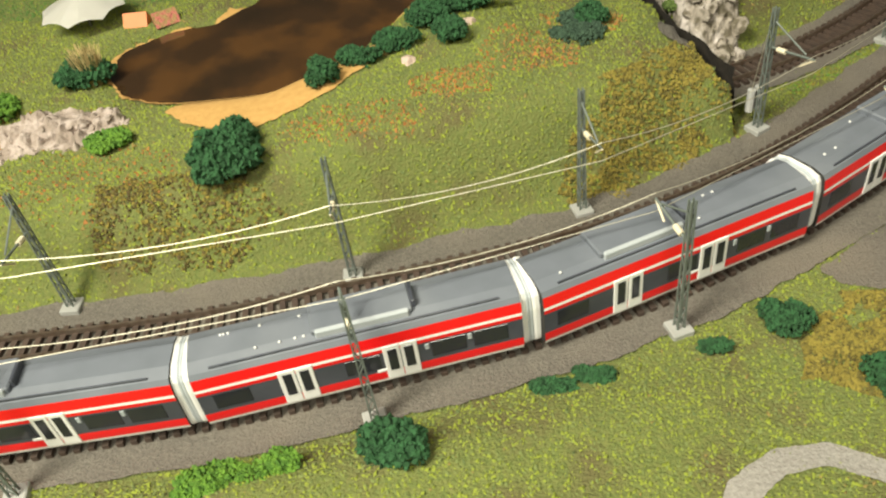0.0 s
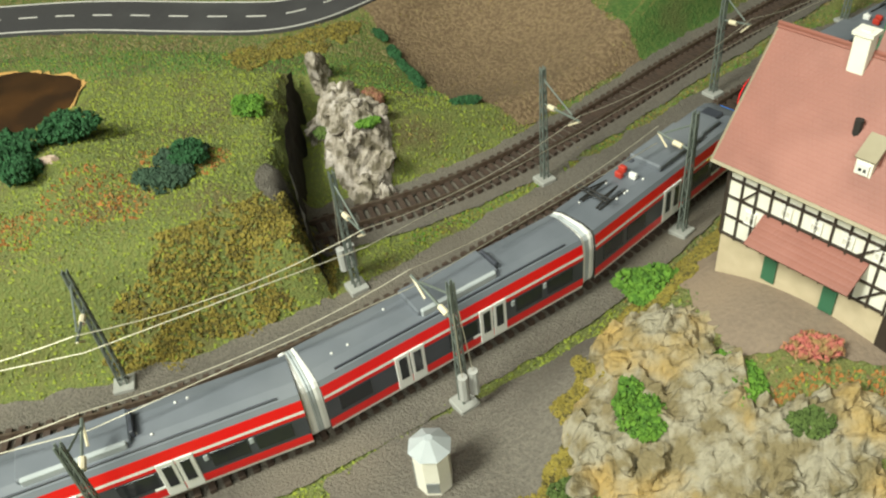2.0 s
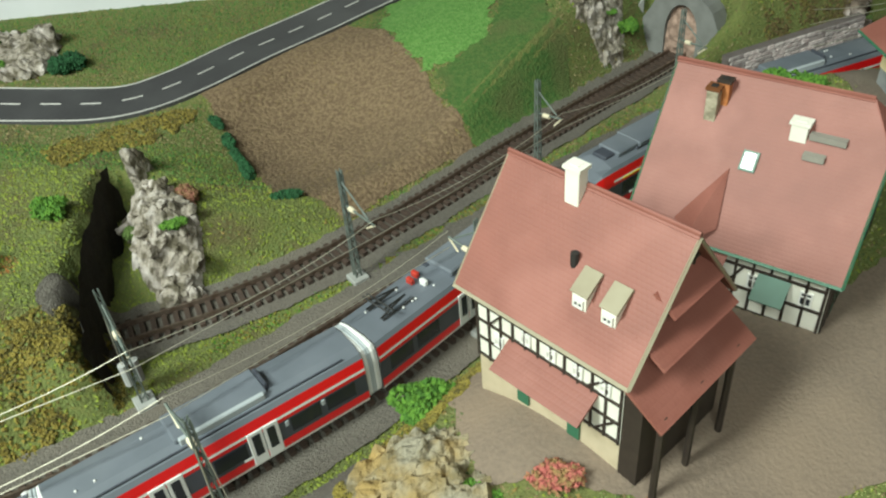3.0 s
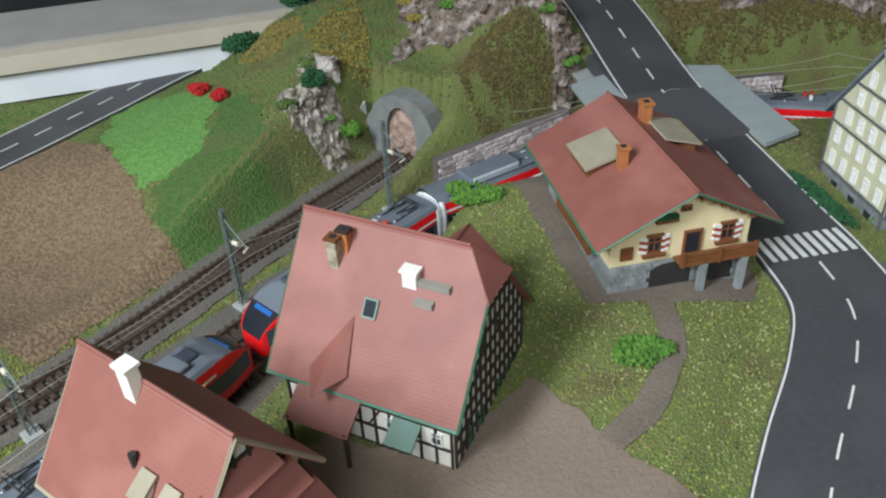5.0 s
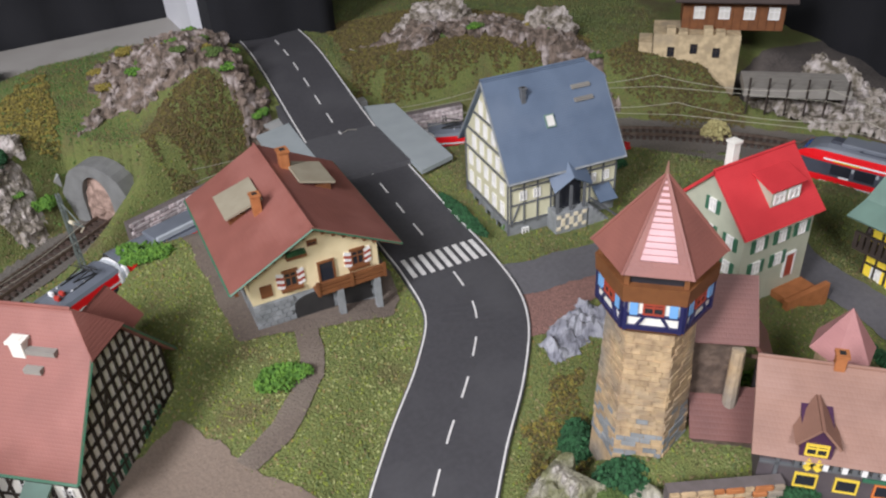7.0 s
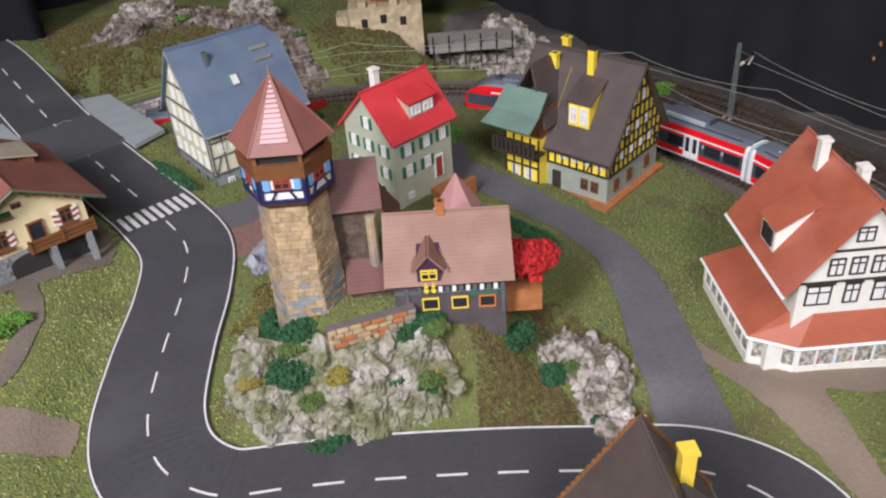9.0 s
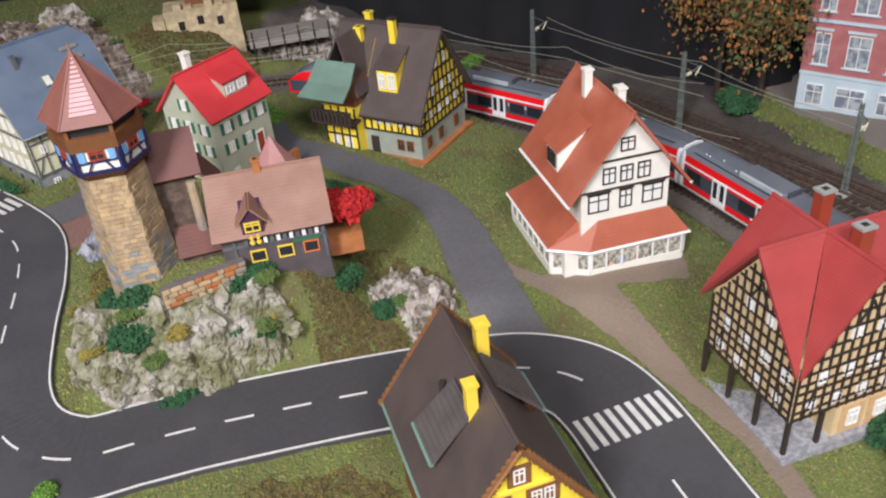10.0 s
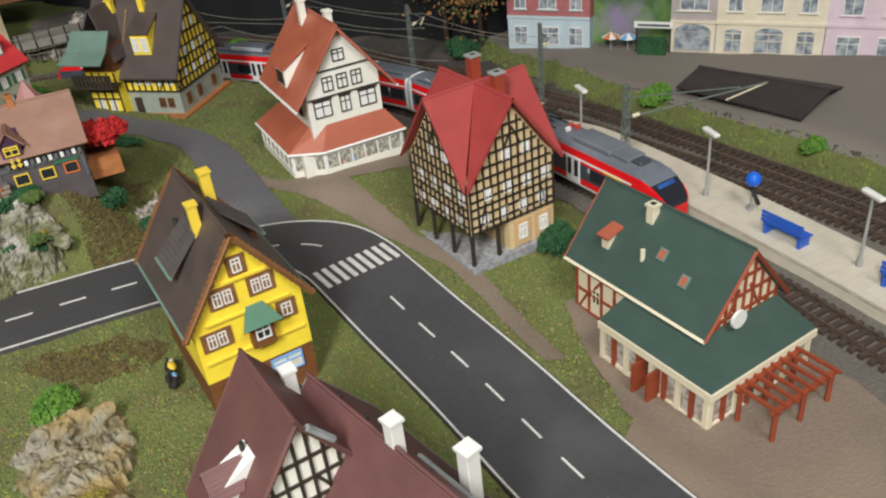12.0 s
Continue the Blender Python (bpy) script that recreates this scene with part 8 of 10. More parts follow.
for k in range(4):
    a = math.pi / 2 * k
    turn = Matrix.Rotation(a, 4, "Z")
    # a gable looking along -y of its own turn
    bm = bmesh.new()
    tri = [turn @ Vector(v) for v in ((-w, -w, e - 0.0012), (w, -w, e - 0.0012), (0, -w, e + slope * w - 0.001))]
    back = [turn @ Vector(v) for v in ((-w + 0.002, -w + 0.004, e - 0.0012), (w - 0.002, -w + 0.004, e - 0.0012), (0, -w + 0.004, e + slope * w - 0.003))]
    f, g = [bm.verts.new(v) for v in tri], [bm.verts.new(v) for v in back]
    bm.faces.new(f)
    bm.faces.new(g[::-1])
    for q in range(3):
        bm.faces.new((f[q], g[q], g[(q + 1) % 3], f[(q + 1) % 3]))
    bmesh.ops.recalc_face_normals(bm, faces=bm.faces)
    part("gable", bm, OCHRE, h)
    for s in (-1, 1):
        bm = bmesh.new()
        pts = [turn @ Vector(v) for v in ((0, 0, r), (0, -l - 0.003, r), (s * (l + 0.002), -l - 0.003, e - 0.003))]
        add_slab(bm, pts if s > 0 else pts[::-1], 0.002)
        part("roof", bm, ROOF_SCARLET, h)
    m = turn @ side_frame((-w, -w, 0), (1, 0, 0))
    lim = lambda s: e + slope * (w - abs(s - w)) - 0.003
    timbering(h, m, 2 * w, lim, TIMBER, np.linspace(0.001, 2 * w - 0.001, 13), [b + 0.001, b + 0.006, b + 0.0135, b + 0.02, b + 0.026, b + 0.033, b + 0.041, 0.074, 0.083, 0.092, 0.1], [(0.007, b, 0.013, b + 0.02), (2 * w - 0.007, b, 2 * w - 0.013, b + 0.02), (0.032, 0.083, 0.039, 0.097), (0.046, 0.083, 0.039, 0.097)], b, 0.0013)
    for z, n in ((b + 0.0095, 4), (b + 0.028, 4), (0.078, 2)):
        for q in range(n):
            window(h, m, w + (q - (n - 1) / 2) * 0.017 + (0.004 if z > 0.05 else 0), z, 0.0066, 0.0092, WHITE_PAINT, PANE_BRIGHT)
for x, y in [(-w + 0.001, -w + 0.001 + k * 0.0253) for k in range(4)] + [(-0.014, -w + 0.001), (-0.014, w - 0.001)]:
    part("stilt", box(x - 0.0012, x + 0.0012, y - 0.0012, y + 0.0012, -0.012, b), TIMBER, h)
m = side_frame((-w, -w + 0.0006, 0), (1, 0, 0))
for s in (2 * w - 0.03, 2 * w - 0.011):
    block("arch_surround", TAN, h, m, s, 0.011, 0.015, 0.021, 0.001)
    window(h, m @ Matrix.Translation((0, -0.001, 0)), s, 0.012, 0.0075, 0.012, WHITE_PAINT, PANE_WHITE)
for x, y in ((0.008, -0.016), (0.012, 0.018)):
    z = r - slope * min(abs(x), abs(y))
    top = r + (0.007 if y < 0 else 0.01)
    c = part("chimney", box(x - 0.004, x + 0.004, y - 0.0035, y + 0.0035, z - 0.014, top), RED_PAINT, h)
    part("chimney_cap", box(x - 0.0048, x + 0.0048, y - 0.0042, y + 0.0042, top, top + 0.0015), CONCRETE, c)
    part("flue", box(x - 0.0018, x + 0.0018, y - 0.0016, y + 0.0016, top + 0.0015, top + 0.0018), UNDER, c)

# ---- station house with veranda and pergola ----
h, i = house("station_house", (0.962, -0.153), (0.896, -0.253), 0.037, -0.003, 0.041, 0.087, CREAM_PAINT, ROOF_GREEN, "station house with dark green roof and red timber framing", end_in=0.005, side_in=0.006)
L, W = 2 * i["li"], 2 * i["wi"]
RED_TIMBER = material("red_brown_timber", (0.30, 0.06, 0.022), 0.6, (0.24, 0.047, 0.018), 150, 0.5)
timbering(h, i["q"], W, i["limit_q"], RED_TIMBER, np.linspace(0.001, W - 0.001, 9), [0.034, 0.046, 0.058, 0.07], [(0.004, 0.034, 0.012, 0.046), (W - 0.004, 0.034, W - 0.012, 0.046), (0.018, 0.046, 0.026, 0.062), (W - 0.018, 0.046, W - 0.026, 0.062)], 0.03, 0.0018)
timbering(h, i["p"], W, i["limit_p"], RED_TIMBER, np.linspace(0.001, W - 0.001, 8), [0.012, 0.024, 0.036, 0.05, 0.064], [(0.004, 0.012, 0.012, 0.024)], 0.0, 0.0016)
timbering(h, i["front"], L, i["limit_side"], RED_TIMBER, np.linspace(0.001, L - 0.001, 10), [0.004, 0.02, 0.036], [(0.004, 0.006, 0.012, 0.02), (0.014, 0.02, 0.024, 0.034)], 0.0, 0.0018)
window(h, i["front"], 0.02, 0.02, 0.008, 0.012, CREAM_PAINT, GLASS)
for s in (-1, 1):
    part("eave_board", rod((-i["l"], s * i["w"], i["e"] - 0.0012), (i["l"], s * i["w"], i["e"] - 0.0012), 0.0014, 4), CREAM_PAINT, h)
    part("barge_board", rod((i["l"], s * i["w"], i["e"] - 0.0012), (i["l"], 0, i["r"] - 0.0012), 0.0013, 4), RED_TIMBER, h)
    part("barge_board", rod((-i["l"], s * i["w"], i["e"] - 0.0012), (-i["l"], 0, i["r"] - 0.0012), 0.0013, 4), RED_TIMBER, h)
# veranda
PANE_GREY = material("grey_veranda_pane", (0.30, 0.24, 0.2), 0.2, (0.5, 0.47, 0.42), 260, 0.9)
x0, x1, yf, yb = -0.004, 0.084, -0.058, 0.032
bm = bmesh.new()
add_slab(bm, [(x0, yf, 0.033), (x1, yf, 0.033), (i["li"], -i["wi"], 0.042), (x0, -i["wi"], 0.042)], 0.002)
part("veranda_roof", bm, ROOF_GREEN, h)
bm = bmesh.new()
add_slab(bm, [(x1, yf, 0.033), (x1, yb, 0.033), (i["li"], yb, 0.042), (i["li"], -i["wi"], 0.042)], 0.002)
part("veranda_roof", bm, ROOF_GREEN, h)
part("veranda_fascia", box(x0, x1 + 0.001, yf - 0.001, yf + 0.001, 0.0275, 0.0325), CREAM_PAINT, h)
part("veranda_fascia", box(x1 - 0.001, x1 + 0.001, yf + 0.001, yb, 0.0275, 0.0325), CREAM_PAINT, h)
part("veranda_floor", box(x0, x1 - 0.003, yf + 0.004, yb, -0.012, 0.001), CREAM_PAINT, h)
for m, wdt in ((side_frame((x0, yf + 0.005, 0), (1, 0, 0)), x1 - x0 - 0.005), (side_frame((x1 - 0.005, yf + 0.005, 0), (0, 1, 0)), yb - yf - 0.005)):
    n = 8
    for q in range(n + 1):
        block("veranda_post", RED_TIMBER if q % 2 else CREAM_PAINT, h, m, wdt * q / n, 0.014, 0.0034, 0.027, 0.0024)
    for q in range(n):
        if q != 3:
            block("veranda_glass", PANE_GREY, h, m, wdt * (q + 0.5) / n, 0.014, wdt / n - 0.003, 0.026, 0.0008)
            block("sill_rail", CREAM_PAINT, h, m, wdt * (q + 0.5) / n, 0.002, wdt / n, 0.003, 0.002)
            block("top_rail", CREAM_PAINT, h, m, wdt * (q + 0.5) / n, 0.0265, wdt / n, 0.002, 0.002)
for s in (0.034, 0.046):
    part("open_door", box(x0 + s, x0 + s + 0.002, yf - 0.006, yf + 0.005, 0.0, 0.022), RED_TIMBER, h)
bm = bmesh.new()
bmesh.ops.create_cone(bm, cap_ends=True, segments=16, radius1=0.006, radius2=0.006, depth=0.002, matrix=Matrix.Translation((i["li"] + 0.0075, -0.012, 0.049)) @ Matrix.Rotation(math.pi / 2, 4, "Y"))
part("clock_face", bm, WHITE_PAINT, h, "round white clock face")
chimney(h, i, -0.012, -0.006, 0.006, 0.006, 0.008, CREAM_PAINT)
part("dormer", box(-0.036, -0.03, -0.026, -0.014, on_roof(i, 0, 0.024) - 0.002, on_roof(i, 0, 0.024) + 0.008), CREAM_PAINT, h)
bm = bmesh.new()
z = on_roof(i, 0, 0.024) + 0.009
add_slab(bm, [(-0.038, -0.029, z - 0.001), (-0.028, -0.029, z - 0.001), (-0.028, -0.01, z + 0.004), (-0.038, -0.01, z + 0.004)], 0.0015)
part("dormer_roof", bm, ROOF_ORANGE, h)
part("vent_pipe", rod((-0.004, -0.022, 0.05), (-0.004, -0.022, 0.069), 0.0016, 8), CREAM_PAINT, h)
for x, y in ((0.008, 0.017), (0.03, 0.022)):
    skylight(h, i, x, y, 0.006, -1, ROOF_ORANGE)
part("side_step", box(-0.045, -0.02, -0.048, -0.03, -0.012, 0.0), STONE_GREY, h)
pg = thing("pergola", h.matrix_basis @ pose(0.0975, -0.006, 0.003), "red-brown wooden pergola in front of the station house", "pergola")
for x in (-0.011, 0.012):
    for y in (-0.03, -0.006, 0.018):
        part("post", rod((x, y, -0.006), (x, y, 0.022), 0.0015, 6), RED_TIMBER, pg)
    part("side_beam", box(x - 0.0012, x + 0.0012, -0.034, 0.022, 0.022, 0.0244), RED_TIMBER, pg)
for k in range(8):
    part("rafter", box(-0.0125, 0.016, -0.033 + k * 0.0073, -0.0313 + k * 0.0073, 0.0246, 0.0268), RED_TIMBER, pg)

# ---- maroon-roofed manor in the foreground ----
h, i = house("manor", (0.706, -0.045), (0.673, -0.095), 0.042, 0.0, 0.056, 0.118, WHITE, ROOF_MAROON, "large half-timbered manor with a steep maroon tiled roof", end_in=0.004, side_in=0.006, trim=ROOF_MAROON)
chimney(h, i, -0.017, 0.015, 0.006, 0.006, 0.01, WHITE_PAINT)
shed_dormer(h, i, 0.006, 0.036, 0.012, 0.013, WHITE_PAINT, ROOF_MAROON, -1, 0.6, gable=True)
timbering(h, i["q"], 2 * i["wi"], i["limit_q"], TIMBER, np.linspace(0.001, 2 * i["wi"] - 0.001, 12), [0.03, 0.045, 0.056, 0.07, 0.082, 0.094], [(0.03, 0.056, 0.037, 0.07), (0.047, 0.07, 0.04, 0.082), (0.044, 0.056, 0.051, 0.07)], 0.0, 0.0015)
timbering(h, i["front"], 2 * i["li"], i["limit_side"], TIMBER, np.linspace(0.001, 2 * i["li"] - 0.001, 9), [0.02, 0.036, 0.05], (), 0.0, 0.0013)
part("vent_pipe", rod((0.004, -0.018, 0.08), (0.004, -0.018, 0.098), 0.0012, 8), UNDER, h)
part("ridge_cap", rod((0.03, 0.004, 0.113), (0.03, 0.014, 0.1), 0.0018, 6), STONE_GREY, h, "pale grey lead flashing")
h, i = house("manor_wing", (0.719, -0.069), (0.672, -0.165), 0.033, 0.0, 0.055, 0.099, WHITE, ROOF_MAROON, "long manor wing with maroon roof and white chimneys", end_in=0.004, side_in=0.006, trim=STONE_GREY)
chimney(h, i, 0.011, 0.002, 0.0062, 0.0062, 0.014, WHITE_PAINT)
chimney(h, i, 0.036, 0.02, 0.007, 0.007, 0.026, WHITE_PAINT)
part("lead_flashing", rod((0.012, 0.012, 0.0835), (0.05, 0.012, 0.0835), 0.0014, 6), STONE_GREY, h)
for k in (0.0, 0.02):
    part("vent_pipe", rod((-0.03 + k, 0.002, 0.088), (-0.03 + k, 0.002, 0.099), 0.0012, 8), UNDER, h)

# ---- ruin and wooden house in the far corner ----
RUIN = material("weathered_cream_plaster", (0.62, 0.49, 0.29), 0.85, (0.44, 0.34, 0.2), 110, 0.8, 0.4, 260, third=(0.36, 0.29, 0.19), third_scale=30)
far = thing("ruined_house", pose(1.245, 0.8, 0.045, 0, 0, -38), "cream walled ruin below a brown wooden house", "house")
part("wall", box(-0.05, 0.045, -0.02, 0.03, -0.03, 0.04), RUIN, far)
for k, (x0, x1, z) in enumerate(((-0.066, -0.051, 0.03), (-0.081, -0.067, 0.018), (-0.1, -0.082, 0.008))):
    part("broken_wall", box(x0, x1, -0.02, 0.012 - 0.006 * k, -0.03, z), RUIN, far)
for k in range(7):
    part("broken_crest", box(-0.05 + 0.0135 * k, -0.04 + 0.0135 * k, -0.021, -0.008, 0.0395, 0.0405 + 0.0035 * ((k * 5) % 3)), RUIN, far)
for x in (-0.072, -0.09):
    part("arch_opening", box(x - 0.004, x + 0.004, -0.0212, -0.019, -0.02, 0.006), GLASS, far)
part("upper_house", box(-0.02, 0.09, 0.0, 0.05, 0.04, 0.08), TIMBER_BROWN, far)
for k in range(12):
    part("wall_board", box(-0.02 + k * 0.0092, -0.0118 + k * 0.0092, -0.0012, 0.0, 0.0405, 0.08), TIMBER_BROWN, far)
for s, y0, y1 in ((-1, -0.016, 0.025), (1, 0.066, 0.025)):
    bm = bmesh.new()
    pts = [(-0.03, y0, 0.076), (0.1, y0, 0.076), (0.1, y1, 0.106), (-0.03, y1, 0.106)]
    add_slab(bm, pts if s < 0 else pts[::-1], 0.002)
    part("roof", bm, ROOF_BROWN, far)
m = side_frame((-0.05, -0.02, 0), (1, 0, 0))
for s, z in ((0.02, 0.02), (0.045, 0.024), (0.07, 0.02), (0.03, 0.0), (0.06, -0.004)):
    window(far, m, s, z, 0.008, 0.011, TIMBER, GLASS)
m = side_frame((-0.02, -0.0014, 0), (1, 0, 0))
for s in (0.018, 0.045, 0.072, 0.098):
    window(far, m, s, 0.06, 0.012, 0.014, WHITE_PAINT, PANE_WHITE)
for k in range(6):
    part("trestle", rod((-0.09 + k * 0.012, -0.022, -0.03), (-0.09 + k * 0.012, -0.022, 0.01), 0.0012, 5), TIMBER, far)
for k in range(5):
    part("quay_plank", box(0.05, 0.16, -0.07 + k * 0.01, -0.0605 + k * 0.01, -0.01, 0.0), GREY_ROOF, far)
for k in range(6):
    part("quay_post", rod((0.055 + k * 0.02, -0.071, -0.03), (0.055 + k * 0.02, -0.071, 0.012), 0.0012, 5), TIMBER, far)
bush("pale_bush", 1.2, 0.7, 0.018, 0.016, 0.02, material("pale_yellow_foam", (0.5, 0.45, 0.2), 0.9, (0.4, 0.34, 0.14), 200, 0.8, 0.8, 300), "pale yellow foam bush beside the far tracks", 301)


# ---- trains ----
def along(line, start):
    """Points on a track by their distance from its beginning."""
    seg = np.hypot(*np.diff(line, axis=0).T)
    dist = np.concatenate(([0], np.cumsum(seg)))
    return lambda s: np.array([np.interp(s, dist, line[:, 0]), np.interp(s, dist, line[:, 1])]), dist


PROFILE = [(0.0135, 0.0095), (0.0158, 0.0106), (0.0163, 0.0128), (0.0165, 0.0155), (0.0165, 0.0185), (0.0165, 0.0322), (0.0165, 0.0345), (0.0163, 0.0362), (0.0153, 0.0425), (0.0137, 0.0452), (0.007, 0.0472)]
STRIP = [5, 2, 0, 0, 1, 0, 2, 0, 3, 3]


def carriage_body(length, nose):
    """The shell of a carriage along x; nose: its +x end is a rounded driver's cab."""
    xs = [-length / 2, -length / 2 + 0.002] + ([length / 2 - d for d in (0.034, 0.024, 0.016, 0.009, 0.004, 0.0012, 0.0)] if nose else [length / 2 - 0.002, length / 2])
    bm = bmesh.new()
    rings = []
    for x in xs:
        d = length / 2 - x
        wide = 1 if not nose or d > 0.024 else 0.62 + 0.38 * math.sqrt(max(0, min(1, d / 0.024)))
        ring = []
        for y, z in PROFILE:
            if nose and d < 0.034:
                top = 0.0175 + (0.0475 - 0.0175) * min(1, (0.25 + 0.75 * (d / 0.034) ** 0.55))
                z = min(z, top) if z > 0.0175 else z
            ring.append((y * wide, z))
        full = [(y, z) for y, z in ring] + [(-y, z) for y, z in ring[::-1]]
        rings.append([bm.verts.new((x, y, z)) for y, z in full])
    n = len(rings[0])
    half = len(PROFILE)
    for a, b in zip(rings, rings[1:]):
        for k in range(n - 1):
            f = bm.faces.new((a[k], b[k], b[k + 1], a[k + 1]))
            strip = 3 if k == half - 1 else STRIP[k] if k < half - 1 else STRIP[n - 2 - k]
            f.material_index = strip
            x = f.calc_center_median().x
            if nose and x > length / 2 - 0.034 and strip in (1, 2, 3):
                f.material_index = 0 if strip == 2 or x > length / 2 - 0.006 else strip
                if strip == 3 and x > length / 2 - 0.013:
                    f.material_index = 4
        bm.faces.new((a[n - 1], b[n - 1], b[0], a[0])).material_index = 5
    bm.faces.new(rings[0][::-1]).material_index = 5
    bm.faces.new(rings[-1]).material_index = 0 if nose else 5
    bmesh.ops.recalc_face_normals(bm, faces=bm.faces)
    return bm


TRAIN_MATS = [RED, TRAIN_DARK, TRAIN_WHITE, TRAIN_GREY, GLASS, UNDER]
SHARED = {}


def shared_box(name, size, mat):
    key = (name, size, mat.name)
    if key not in SHARED:
        data = bpy.data.meshes.new(name)
        bm = box(-size[0] / 2, size[0] / 2, -size[1] / 2, size[1] / 2, -size[2] / 2, size[2] / 2, None, min(size) * 0.2)
        bm.to_mesh(data)
        bm.free()
        data.materials.append(mat)
        SHARED[key] = data
    return SHARED[key]


def put(name, size, mat, parent, x, y, z, turn=0):
    ob = new(name, shared_box(name, size, mat))
    ob.parent = parent
    ob.matrix_basis = pose(x, y, z, 0, 0, turn)
    return ob


BLUE_GLOW = material("blue_windscreen", (0.03, 0.08, 0.26), 0.08, (0.05, 0.16, 0.5), 60, 0.6)
INSULATOR = material("red_insulator", (0.55, 0.05, 0.03), 0.4, (0.45, 0.04, 0.025), 60, 0.4)


def carriage(train, m, length, nose, kind, seed):
    name = "driving_carriage" if nose else "middle_carriage"
    c = part(name, carriage_body(length, nose), TRAIN_MATS, train)
    c.matrix_basis = m
    rng = random.Random(seed)
    l = length / 2
    doors = [-l + 0.048, l - 0.062] if not nose else [-l + 0.072]
    wins = [x for x in np.arange(-l + 0.016, l - (0.04 if nose else 0.01), 0.0215) if all(abs(x - d) > 0.018 for d in doors)]
    for s in (-1, 1):
        for x in wins:
            put("window", (0.0178, 0.0012, 0.0105), GLASS, c, x, s * 0.0162, 0.0262)
        for d in doors:
            for k in (-1, 1):
                leaf = put("door_leaf", (0.0084, 0.0018, 0.0235), TRAIN_WHITE, c, d + k * 0.0044, s * 0.0161, 0.0243)
                put("door_pane", (0.005, 0.0021, 0.0155), GLASS, c, d + k * 0.0042, s * 0.0162, 0.0262)
        for k in (0, 1):
            put("number_plate", (0.0022, 0.0014, 0.004), BELLOWS, c, wins[len(wins) // 2] + (0.0108 if k else -0.0108), s * 0.0162, 0.029)
        put("side_mark", (0.009, 0.0012, 0.0018), TRAIN_WHITE, c, l - 0.055 if nose else 0.01, s * 0.0163, 0.0195)
        if nose:
            put("class_stripe", (0.024, 0.0012, 0.0012), YELLOW_PAINT, c, l - 0.055, s * 0.0163, 0.0345)
    # roof gear
    if nose:
        put("air_unit", (0.045, 0.022, 0.0045), TRAIN_GREY, c, 0.0, 0.0, 0.0488)
        put("air_unit", (0.03, 0.019, 0.004), TRAIN_GREY, c, l - 0.06, 0.0, 0.0486)
        put("horn_box", (0.01, 0.012, 0.004), TRAIN_DARK, c, l - 0.04, 0.0, 0.0478)
        put("roof_trough", (0.05, 0.004, 0.0016), TRAIN_DARK, c, 0.0, 0.009, 0.0474)
        px = -l + 0.026
        arms = [((px - 0.01, -0.011, 0.054), (px - 0.01, 0.011, 0.054)), ((px - 0.007, -0.011, 0.054), (px - 0.007, 0.011, 0.054))]
        for s in (-1, 1):
            arms += [((px - 0.012, s * 0.005, 0.048), (px + 0.008, s * 0.004, 0.0515)), ((px + 0.008, s * 0.004, 0.0515), (px - 0.01, s * 0.006, 0.0535)), ((px - 0.012, s * 0.007, 0.048), (px + 0.012, s * 0.007, 0.048))]
        for p, q in arms:
            part("pantograph_arm", rod(p, q, 0.0006, 5), UNDER, c)
        for k, (dx, dy) in enumerate(((0.02, 0.004), (0.026, 0.006), (0.024, -0.003))):
            put("insulator", (0.003, 0.005, 0.004), INSULATOR if k < 2 else TRAIN_WHITE, c, px + dx, dy, 0.0492)
        bm = box(l - 0.014, l - 0.008, -0.0085, 0.0085, 0.027, 0.04)
        bmesh.ops.transform(bm, matrix=Matrix.Translation((l - 0.011, 0, 0.033)) @ Matrix.Rotation(radians(-52), 4, "Y") @ Matrix.Translation((-(l - 0.011), 0, -0.033)), verts=bm.verts)
        part("windscreen", bm, BLUE_GLOW, c, "dark blue slanting windscreen")
        for s in (-1, 1):
            put("headlight", (0.002, 0.004, 0.002), TRAIN_WHITE, c, l - 0.003, s * 0.007, 0.0165)
        put("coupler", (0.01, 0.004, 0.003), UNDER, c, l + 0.001, 0, 0.009)
    else:
        put("air_unit", (0.05, 0.02, 0.004), TRAIN_GREY, c, 0.004 if kind else -0.02, 0.001, 0.0484)
        put("air_grille", (0.046, 0.003, 0.0046), BELLOWS, c, 0.004 if kind else -0.02, -0.009, 0.048)
        put("vent", (0.002, 0.014, 0.006), TRAIN_DARK, c, 0.03 if kind else 0.006, 0.001, 0.0488)
        put("roof_rail", (length - 0.02, 0.001, 0.0012), TRAIN_DARK, c, 0.0, -0.0125, 0.0462)
    for k in range(9):
        put("roof_rivet", (0.0012, 0.0012, 0.001), TRAIN_WHITE, c, rng.uniform(-l + 0.01, l - 0.045), rng.choice((-0.008, -0.004, 0.006)), 0.0475)
    for x in (-l + 0.02, l - 0.026):
        for s in (-1, 1):
            for k in (-0.008, 0.008):
                bm = bmesh.new()
                bmesh.ops.create_cone(bm, cap_ends=True, segments=12, radius1=0.0046, radius2=0.0046, depth=0.002, matrix=Matrix.Translation((x + k, s * 0.0082, 0.0115)) @ Matrix.Rotation(math.pi / 2, 4, "X"))
                part("wheel", bm, UNDER, c)
        put("bogie", (0.026, 0.021, 0.005), UNDER, c, x, 0, 0.0105)
    put("underframe", (length - 0.06, 0.026, 0.006), UNDER, c, 0, 0, 0.0105)
    return c


